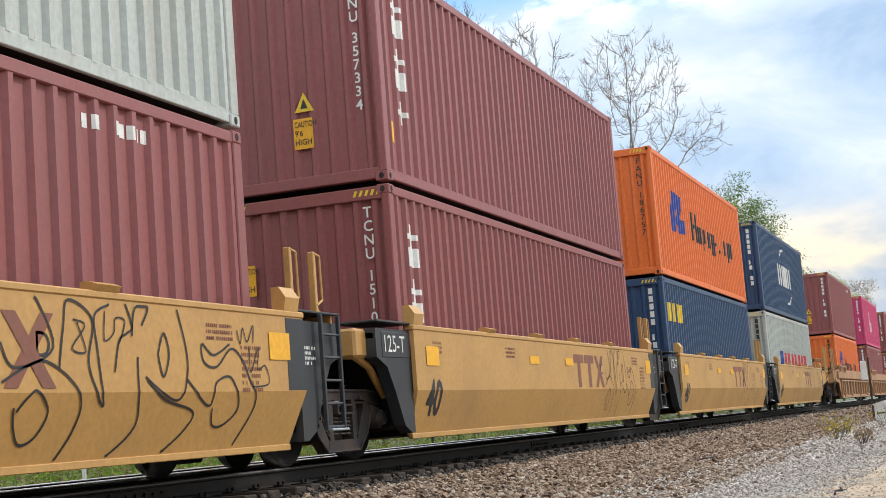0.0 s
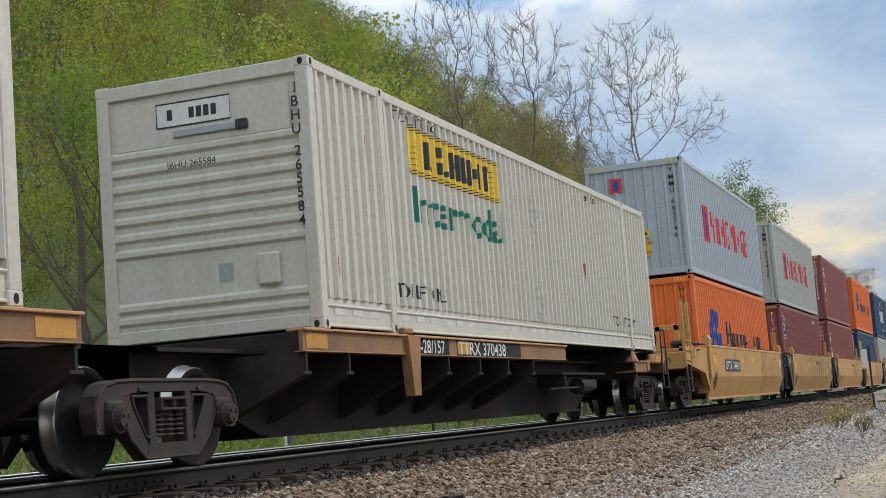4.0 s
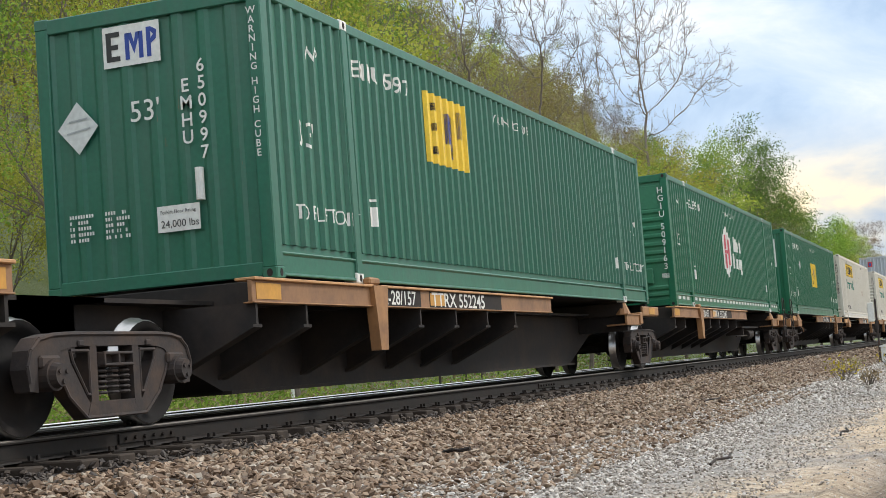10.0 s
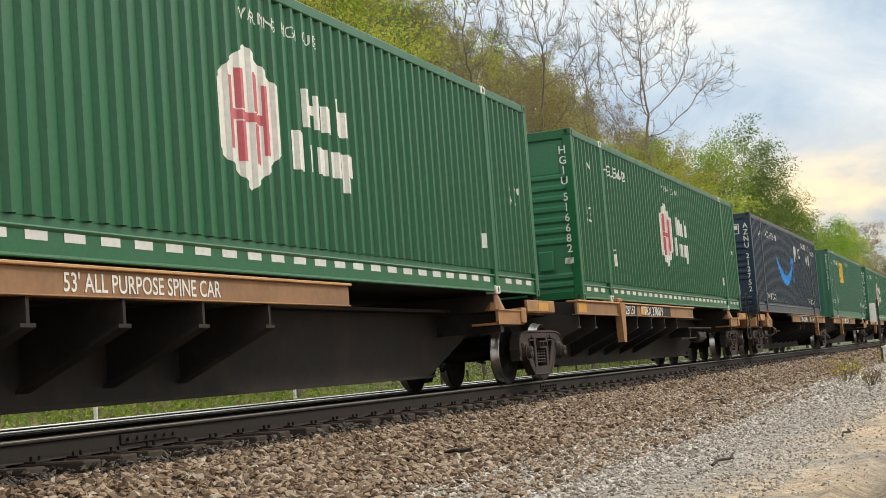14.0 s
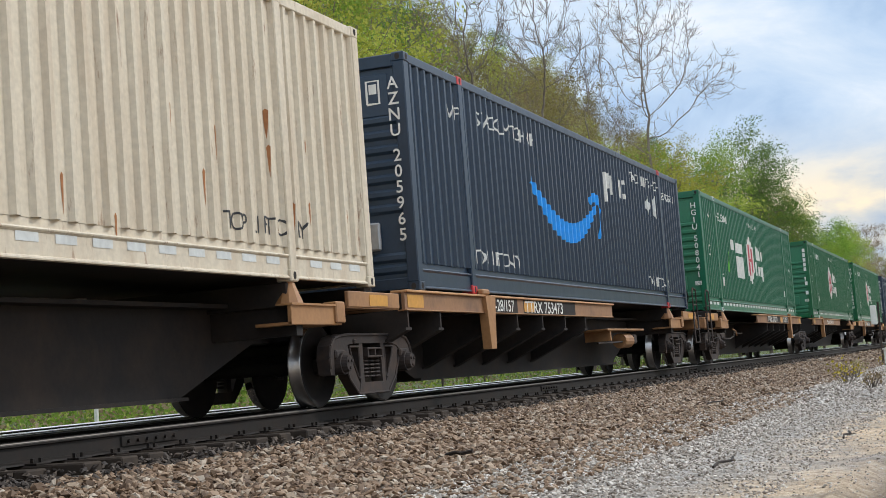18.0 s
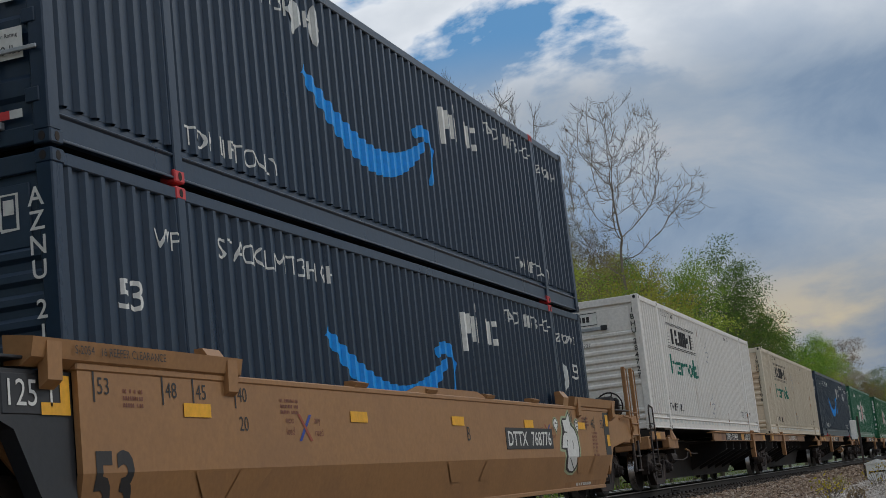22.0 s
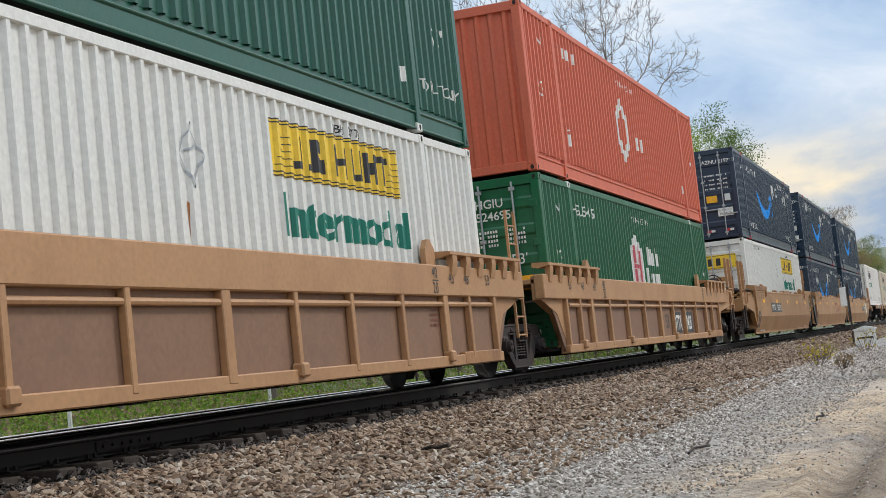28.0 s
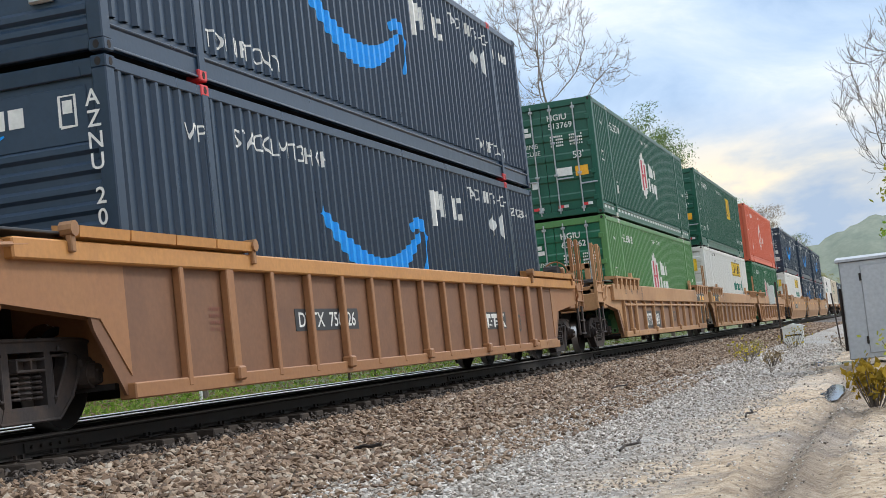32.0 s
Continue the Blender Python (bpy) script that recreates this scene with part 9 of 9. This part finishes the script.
def deco_tall(t, k):
    """White block letters down the rear of the side."""
    rects = [(0, -0.34 * i, 0.34, -0.34 * i + (0.24 if i % 2 else 0.07)) for i in range(5)] + [(0.12, -0.34 * i - 0.1, 0.22, -0.34 * i + 0.2) for i in (0, 2, 4)]
    side_mark(t, k, "brand_block", blocks_geo(rects), LETTER_WHITE, 0.55, 2.25, key="tall")
    side_mark(t, k, "caution_sticker", blocks_geo([(0, 0, 0.16, 0.26)]), SAFETY, 0.28, 0.5, key="sct")


def deco_red_word(t, k):
    side_mark(t, k, "logo_square", blocks_geo([(0, 0, 0.85, 0.95)]), LETTER_RED, 2.28, 0.98, "red square with a blue figure", key="rlq")
    side_mark(t, k, "logo_figure", poly_geo([(0.12, 0.85), (0.35, 0.55), (0.35, 0.12), (0.50, 0.12), (0.50, 0.55), (0.73, 0.85), (0.50, 0.78), (0.42, 0.66), (0.35, 0.78)]), LETTER_NAVY, 2.28, 0.98, key="rlf", proud=0.007)
    block_word(t, k, WORD_A, LETTER_RED, 3.55, 1.05, 1.75, 0.80, "wa")
    block_word(t, k, WORD_B, LETTER_RED, 6.70, 1.05, 1.50, 0.80, "wb")
    end_mark(t, k, "logo_square", blocks_geo([(0, 0, 0.30, 0.36)]), LETTER_RED, -0.62, 2.15, key="rls", out=-0.024)
    end_mark(t, k, "logo_figure", blocks_geo([(0.08, 0.05, 0.22, 0.30)]), LETTER_NAVY, -0.62, 2.15, key="rlsf", out=-0.018)


def deco_blue_mark(t, k):
    side_mark(t, k, "emblem", poly_geo([(0.10, 0.0), (0.62, 0.0), (0.86, 0.58), (0.96, 0.97), (0.38, 0.97)]), LETTER_NAVY, 1.65, 1.15, "royal blue slanted emblem", key="bm1")
    side_mark(t, k, "emblem", poly_geo([(0.90, 0.0), (1.85, 0.05), (1.78, 0.38), (1.35, 0.36), (1.50, 0.92), (1.05, 0.95), (0.80, 0.30)]), LETTER_NAVY, 1.65, 1.15, key="bm2", proud=0.006)
    block_word(t, k, WORD_C, LETTER_BLACK, 4.30, 1.15, 1.50, 0.72, "wc")


def deco_white_word(t, k):
    rects = [(0.5 * i, 0, 0.5 * i + 0.34, 0.75) for i in range(7)]
    block_word(t, k, rects, LETTER_WHITE, 4.6, 1.1, 1.0, 1.0, "ww")
    side_mark(t, k, "brand_arc", strip_geo([(5.3, 2.1), (5.9, 2.4), (6.6, 2.45)], [0.06, 0.1, 0.06]), LETTER_WHITE, 0, 0, key="wwa")
    side_mark(t, k, "brand_arc", strip_geo([(6.4, 0.5), (7.2, 0.55), (7.8, 0.8)], [0.06, 0.1, 0.06]), LETTER_WHITE, 0, 0, key="wwb")


def deco_yellow_word(t, k):
    block_word(t, k, [(0.45 * i, 0, 0.45 * i + 0.32, 0.42) for i in range(4)], YELLOW, 0.5, 1.9, 1.0, 1.0, "yw")


def deco_big_red(t, k):
    block_word(t, k, [(0.95 * i, 0, 0.95 * i + 0.6, 0.85) for i in range(7)], LETTER_RED, 4.0, 0.75, 1.0, 1.0, "br")
    side_mark(t, k, "emblem", blocks_geo([(0, 0, 0.7, 0.9)]), LETTER_NAVY, 3.0, 0.75, key="brl")


def deco_script(t, k):
    block_word(t, k, [(0, 0, 0.35, 1.2), (0.5, 0, 0.9, 0.6), (1.1, 0, 1.5, 0.6)], LETTER_WHITE, 4.6, 0.9, 1.0, 1.0, "sc")


def deco_blue_square(t, k):
    side_mark(t, k, "emblem_border", blocks_geo([(-0.03, -0.10, 0.45, 0.70)]), LETTER_WHITE, 0.50, 1.80, "white border of a square sticker", key="bsb")
    side_mark(t, k, "emblem", blocks_geo([(0, 0.04, 0.42, 0.66)]), LETTER_NAVY, 0.50, 1.80, "blue and yellow square sticker", key="bs", proud=0.007)
    for i in range(2):
        side_mark(t, k, "emblem_wave", strip_geo(smooth_line([(0.04, 0.16 + 0.20 * i), (0.14, 0.29 + 0.20 * i), (0.26, 0.33 + 0.20 * i), (0.38, 0.42 + 0.20 * i)]), [0.05 + 0.06 * math.sin(math.pi * q / 18) for q in range(19)]), YELLOW, 0.50, 1.80, key="bsw%d" % i, proud=0.010)
    side_mark(t, k, "emblem_word", bars_geo(6, 0.07, 0.6, 0.25, seed=9), LETTER_NAVY, 0.51, 1.73, key="bsn", proud=0.007)
    side_mark(t, k, "code_strip", bars_geo(9, 0.12, 0.6, 0.3, seed=3), LETTER_WHITE, 9.6, 2.5, key="dnser")


ISO = [
    # s, upper paint, upper label, upper marks, lower paint, lower label, lower marks
    (109.7, BROWN_RED, "dark maroon corrugated steel container on top of a stack", deco_none, BROWN_RED, "dark maroon corrugated container low in a well car", deco_none),
    (90.1, PINK, "magenta corrugated container on top of a stack", deco_script, BROWN_RED, "maroon corrugated container low in a well car", deco_none),
    (70.5, BROWN_RED, "plain maroon corrugated container on top of a stack", deco_none, ORANGE, "orange container low in a well car with a blue emblem", deco_blue_mark),
    (47.75, BLUE, "dark blue corrugated container with white block letters", deco_white_word, GREY_GREEN, "pale grey container with red block letters in a well car", deco_big_red),
    (31.89, ORANGE, "bright orange container with blue emblem and black letters", deco_blue_mark, BLUE, "blue corrugated container with yellow marks in a well car", deco_yellow_word),
    (16.12, BROWN_RED, "maroon container with white letters down its edge", deco_tall, MAROON, "maroon container with white letters sitting in a well car", deco_tall),
    (0.22, GREY_GREEN, "weathered grey-white container with large red letters", deco_red_word, MAROON, "dusty maroon container with a blue and yellow sticker", deco_blue_square),
    (-15.73, GREY_BLUE, "blue-grey container with large red letters and logo", deco_red_word, ORANGE, "bright orange container with a blue emblem and black letters", deco_blue_mark),
]


def build_iso_section():
    for s, um, ul, ud, lm, ll, ld in ISO:
        iso40("u", um, ul, s, True, ud, LETTER_BLACK if um in (ORANGE, GREY_GREEN, GREY_BLUE) else None)
        iso40("l", lm, ll, s, False, ld, LETTER_BLACK if lm in (ORANGE, GREY_GREEN) else None)
    cars = [(47.75, True, False, 0, "", "E", True), (31.89, False, False, 3, "", "D", True), (16.12, False, False, 2, "", "C", True), (0.22, False, False, 1, "", "D", True), (-15.73, False, True, 3, "DTTX  744611", "B", False)]
    for s, fc, rc, gr, num, let, logo in cars:
        lab = "yellow-tan smooth-sided well car unit with a %s side" % ("graffiti-covered" if gr == 1 else "scribbled" if gr else "clean")
        on_train(smooth_well(40, lab, fc, rc, -1.43, 13.9 if fc else None, YELLOW_CAR, gr, num, let, logo), s, 0)
    for i, s in enumerate((109.7, 90.1, 70.5)):
        on_train(ribbed_well("rust brown well car with ribbed sides", BROWN_CAR, -1.3, 18.0 if i == 0 else None, i == 0, i == 2, "wide", None, ""), s - 1.98, 0)


CODES = {(-37.27, 1): "JBHU 265584", (-58.47, 1): "JBHU 258280", (-77.20, 1): "EMHU 270271", (-96.23, 1): "HGIU 509163", (-115.11, 1): "EMHU 650997", (-136.02, 1): "AZNU 212752",
         (-155.13, 1): "HGIU 516682", (-194.97, 1): "HGIU 508041", (-213.64, 1): "AZNU 205965", (-231.14, 1): "JBHU 272106", (-250.08, 1): "JBHU 284727", (-271.49, 3): "AZNU 211644",
         (-271.49, 0): "AZNU 217893", (-290.99, 3): "AZNU 212296", (-290.99, 0): "AZNU 205186", (-310.50, 3): "AZNU 219220", (-310.50, 0): "JBHU 309030", (-334.24, 0): "HGIU 524695",
         (-353.93, 3): "EMHU 654064", (-353.93, 0): "JBHU 307718", (-373.42, 3): "HGIU 513769", (-373.42, 0): "HGIU 638462", (-397.15, 0): "AZNU 208654",
         (16.12, 3): "TCNU 357334", (16.12, 0): "TCNU 151073", (0.22, 0): "FCIU 940172", (0.22, 3): "YMMU 653436", (-15.73, 3): "YMMU 665746", (-15.73, 0): "HLBU 339867", (31.89, 3): "FANU 186757"}


def dom53(mat, label, s, z, end, deco, **kw):
    CODE[0] = CODES.get((s, int(z)), "")
    CODE_PLACE[0] = s
    t = container("shipping_container", B53, mat, label, end, **kw)
    deco(t, B53)
    return on_train(t, s, z)


def rust_runs(seed, n):
    """Thin rust runs that start at small chips in the paint."""
    def put(t, k):
        rnd = random.Random(seed)
        for i in range(n):
            a = 0.25 + (k.L - 0.5) * rnd.random() ** 1.5
            v = rnd.choice((0.55, 0.75, 1.4, 2.2)) + rnd.uniform(-0.15, 0.25)
            h, w = rnd.uniform(0.08, 0.36), rnd.uniform(0.018, 0.045)
            side_mark(t, k, "rust_run", poly_geo([(-w / 2, 0), (-w * 0.25, -h * 0.6), (0, -h), (w * 0.3, -h * 0.5), (w / 2, 0.01), (0, 0.03)]), RUST_RUN, a, v, "brown rust run", proud=0.003)
    return put


def deco_white_yellow(t, k):
    rust_runs(3, 8)(t, k)
    carrier_panel(t, k, 2.82, 2.00, 1.40, YELLOW)
    tape_row(t, k, SILVER)


def deco_white_plain(t, k):
    rust_runs(int(-CODE_PLACE[0]), 30)(t, k)
    carrier_panel(t, k, 2.82, 1.90, 1.30, None)
    tape_row(t, k, SILVER)


def deco_white_front(t, k):
    rust_runs(5, 6)(t, k)
    carrier_panel(t, k, 9.75, 1.98, 1.36, YELLOW)
    door_marks(t, k, "white")


def deco_hub(t, k):
    hex_logo(t, k)
    common_53(t, k, LETTER_WHITE)
    tape_row(t, k)


def deco_hub_words(t, k):
    deco_hub(t, k)
    block_word(t, k, [(0, 0.8, 0.5, 1.1), (0.9, 0.75, 1.9, 1.05), (0.9, 0, 1.05, 0.65), (1.15, 0, 1.5, 0.65), (1.6, 0, 1.75, 0.65), (1.8, 0, 2.0, 0.65)], LETTER_WHITE, 4.0, 0.95, 1.0, 0.9, "hw")
    side_mark(t, k, "leaf_mark", poly_geo([(0, 0), (0.25, 0.2), (0.3, 0.6), (0.1, 0.5), (0.05, 0.25)]), paint("fresh green marking", (0.12, 0.45, 0.05), 0.5), 3.45, 1.0, key="lf")


def deco_square(u, v):
    def d(t, k):
        common_53(t, k, LETTER_WHITE)
        side_mark(t, k, "name_panel", blocks_geo([(0, 0, 1.48, 0.90)]), YELLOW, u, v - 0.9, "yellow square name panel", key="ep")
        block_word(t, k, [(0.10, 0.12, 0.22, 0.78), (0.22, 0.12, 0.45, 0.22), (0.22, 0.42, 0.40, 0.52), (0.22, 0.68, 0.45, 0.78)], LETTER_BLACK, u, v - 0.9, 1.0, 1.0, "ee")
        block_word(t, k, [(0.56, 0.12, 0.66, 0.70), (0.72, 0.3, 0.80, 0.70), (0.86, 0.12, 0.96, 0.70), (1.06, 0.12, 1.16, 0.78), (1.16, 0.42, 1.38, 0.78)], LETTER_NAVY, u, v - 0.9, 1.0, 1.0, "em")
        if v < 2.2:
            diamond(t, k, 3.67, 1.80, 0.34, 0.5)
        for p in (0.62, 14.50):
            side_mark(t, k, "lettering", text_geo("TOP LIFT ONLY", 0.15), LETTER_WHITE, p, 0.62, key="etl%.0f" % p)
    return d


def plus(*fns):
    def d(t, k):
        for f in fns:
            f(t, k)
    return d


def nose(kind):
    return lambda t, k: nose_marks(t, k, kind)


def doors(kind):
    return lambda t, k: door_marks(t, k, kind)


def build_domestic_section():
    dom53(WHITE, "off-white ribbed container with yellow panel and green word", -37.27, ZS, "ribs", plus(deco_white_yellow, nose("white")))
    dom53(WHITE, "off-white ribbed container, rust-stained nose, yellow name panel", -58.47, ZS, "ribs", plus(deco_white_yellow, nose("white")))
    dom53(GREEN, "green ribbed container with a yellow square name panel", -77.20, ZS, "panel", plus(deco_square(7.24, 2.0), nose("panel")))
    dom53(GREEN, "green ribbed container with a white hexagon emblem", -96.23, ZS, "ribs", plus(deco_hub, nose("green")), end_mat=NOSE_GREEN)
    dom53(TEAL_GREEN, "faded green container with a yellow square near its rear", -115.11, ZS, "panel", plus(deco_square(4.42, 2.5), nose("panel")))
    dom53(NAVY, "navy blue ribbed container with a bright blue curved arrow", -136.02, ZS, "ribs", plus(swoosh, nose("navy")), end_mat=NOSE_NAVY)
    dom53(RICH_GREEN, "green ribbed container with white hexagon and reflective dashes", -155.13, ZS, "ribs", plus(deco_hub, nose("green")), end_mat=NOSE_GREEN)
    dom53(RICH_GREEN, "glossy green ribbed container with white hexagon emblem", -173.76, ZS, "ribs", plus(deco_hub, nose("green")), end_mat=NOSE_GREEN)
    dom53(GREEN, "green ribbed container with extra white words beside its hexagon", -194.97, ZS, "ribs", plus(deco_hub_words, nose("green")), end_mat=NOSE_GREEN)
    dom53(NAVY, "navy ribbed container with blue arrow on a spine car", -213.64, ZS, "ribs", plus(swoosh, nose("navy")), end_mat=NOSE_NAVY)
    dom53(CREAM, "cream white container streaked with rust", -231.14, ZS, "ribs", plus(deco_white_plain, nose("white")), end_mat=CREAM_END)
    dom53(FRESH_WHITE, "white ribbed container with black outlined name panel", -250.08, ZS, "ribs", plus(deco_white_plain, nose("white")))
    # double stacks
    dom53(NAVY, "navy container with doors on top of a navy stack", -271.49, ZU53, "doors", plus(swoosh, doors("navy")))
    dom53(NAVY, "navy ribbed container low in a tan well car", -271.49, ZL53, "ribs", plus(swoosh, nose("navy")), end_mat=NOSE_NAVY)
    dom53(NAVY, "navy container with barred doors on top of a stack", -290.99, ZU53, "doors", plus(swoosh, doors("navy")))
    dom53(NAVY, "navy container with barred doors low in a well car", -290.99, ZL53, "doors", plus(swoosh, doors("navy")))
    dom53(NAVY, "navy container with diamond plates on top of a white one", -310.50, ZU53, "doors", plus(swoosh, doors("navy")))
    dom53(CLEAN_WHITE, "clean white container with yellow panel across its doors", -310.50, ZL53, "doors", deco_white_front)
    dom53(RED_ORANGE, "faded orange-red container on top of a green one", -334.24, ZU53, "vert", plus(common_53_white, deco_red_emblem))
    dom53(RICH_GREEN, "deep green container with white hexagon low in a ribbed well car", -334.24, ZL53, "doors", plus(deco_hub, doors("green")))
    dom53(DEEP_GREEN, "dark green container with small yellow square on top", -353.93, ZU53, "doors", plus(deco_square(10.38, 2.47), doors("green")))
    dom53(CLEAN_WHITE, "white container with yellow door panel in a ribbed well car", -353.93, ZL53, "doors", deco_white_front)
    dom53(DEEP_GREEN, "dark green container with barred doors and hexagon emblem", -373.42, ZU53, "doors", plus(deco_hub, doors("green")))
    dom53(LEAF_GREEN, "sun-faded light green container low in a ribbed well car", -373.42, ZL53, "doors", plus(deco_hub, doors("green")), end_mat=GREEN)
    dom53(NAVY, "navy ribbed container on top of the last stack", -397.15, ZU53, "ribs", plus(swoosh, nose("navy")), end_mat=NOSE_NAVY)
    dom53(NAVY, "navy ribbed container low in an orange-brown well car", -397.15, ZL53, "ribs", plus(swoosh, nose("navy")), end_mat=NOSE_NAVY)
    # spine cars: three platforms each
    for trucks, places in (((-21.3, -40.0, -58.6, -76.05), (-37.27, -58.47, -77.20)), ((-80.25, -98.75, -117.6, -134.95), (-96.23, -115.11, -136.02)),
                           ((-139.45, -157.0, -175.8, -193.5), (-155.13, -173.76, -194.97)), ((-198.0, -214.67, -232.4, -249.0), (-213.64, -231.14, -250.08))):
        for i, s in enumerate(places):
            back = trucks[0] == -21.3
            sill = "rear" if i == 0 else "front" if i == 2 else ("front" if back else "rear")
            lab = ("dark spine car platform with rusty orange side sills", "grimy black spine car middle platform with orange sills", "black spine car end platform with ladder and brake gear")[i]
            on_train(spine_unit(sill, i == 0, i == 2, trucks[i + 1] - s, trucks[i] - s, lab, "name" if (i, trucks[0]) in ((1, -139.45), (1, -198.0)) else {-21.3: "TTRX 370438", -80.25: "TTRX 552245", -139.45: "TTRX 370079", -198.0: "TTRX 753473"}[trucks[0]], SILL if trucks[0] == -198.0 else None), s, 0)
    for i, s in enumerate((-271.49, -290.99, -310.50)):
        lab = ("tan smooth-sided well car unit with a stencilled number panel", "tan smooth-sided well car unit with faded red scrawl", "tan smooth-sided well car unit with number panel and end posts")[i]
        w = smooth_well(53, lab, i == 0, i == 2, -1.30, 17.6 if i == 0 else None, TAN_CAR, 4 if i == 1 else 0, "DTTX  768776" if i != 1 else "", "BCA"[i], i == 1)
        if i == 0:
            throw_up(w, 1.50)
        on_train(w, s, 0)
    for i, s in enumerate((-334.24, -353.93, -373.42)):
        lab = ("light brown ribbed well car with a long number panel", "brown ribbed well car with black stencil panels", "brown ribbed well car with number panel and ladders")[i]
        on_train(ribbed_well(lab, BROWN_CAR, -1.25, 18.1 if i == 0 else None, i == 0, i == 2, "wide", ((9.70, 0.42, 0.34, "DTTX  730428"), None, (3.75, 0.42, 0.32, "DTTX  730428"))[i], "" if i == 1 else "53", False, (None, "rear", "front")[i]), s, 0)
    on_train(ribbed_well("orange-brown well car with closely spaced ribs", paint("warm orange brown railcar paint", (0.30, 0.138, 0.052), 0.5, dirt=0.55, dirt_color=(0.26, 0.11, 0.05), scale=0.9), -1.3, 18.2, True, True, "thin", (3.4, 0.72, 0.17, "DTTX  750726"), "53", True), -397.15, 0)


def common_53_white(t, k):
    common_53(t, k, LETTER_WHITE)


def deco_red_emblem(t, k):
    side_mark(t, k, "emblem", poly_geo([(0, -0.7), (0.5, -0.35), (0.5, 0.35), (0, 0.7), (-0.5, 0.35), (-0.5, -0.35)]), LETTER_WHITE, 7.3, 1.5, "white emblem outline", key="rde")
    side_mark(t, k, "emblem_core", poly_geo([(0, -0.45), (0.3, -0.2), (0.3, 0.2), (0, 0.45), (-0.3, 0.2), (-0.3, -0.2)]), RED_ORANGE, 7.3, 1.5, key="rdc", proud=0.007)
    block_word(t, k, [(0, 0, 0.3, 0.3), (0.4, 0, 0.7, 0.3)], LETTER_WHITE, 8.6, 1.2, 1.0, 1.0, "rdw")


build_iso_section()
build_domestic_section()


# ---- what moves ----
def motions():
    for ob, s, z in TRAIN:
        walk(ob, [(t, pose(TRACK_X, s + SPEED * t, z)) for t in (0, 8, 16, 24, 32)])
    # wheels turn while they roll past
    place = {ob.name: s for ob, s, z in TRAIN}
    for w, y, r in WHEELSETS:
        s = place[w.parent.name] + y
        a, b = max(0, int(30 * (6 - s) / SPEED)), min(960, int(30 * (26 - s) / SPEED))
        if b <= 0 or a >= 960:
            continue
        rows = [(f / 30, pose(0, y, r, -math.degrees((f - a) / 30 * SPEED / r) % 360, 0, 0)) for f in range(a, b + 1)]
        if a > 0:
            rows.insert(0, (0, rows[0][1]))
        if b < 960:
            rows.append((32, rows[-1][1]))
        walk(w, rows)


motions()
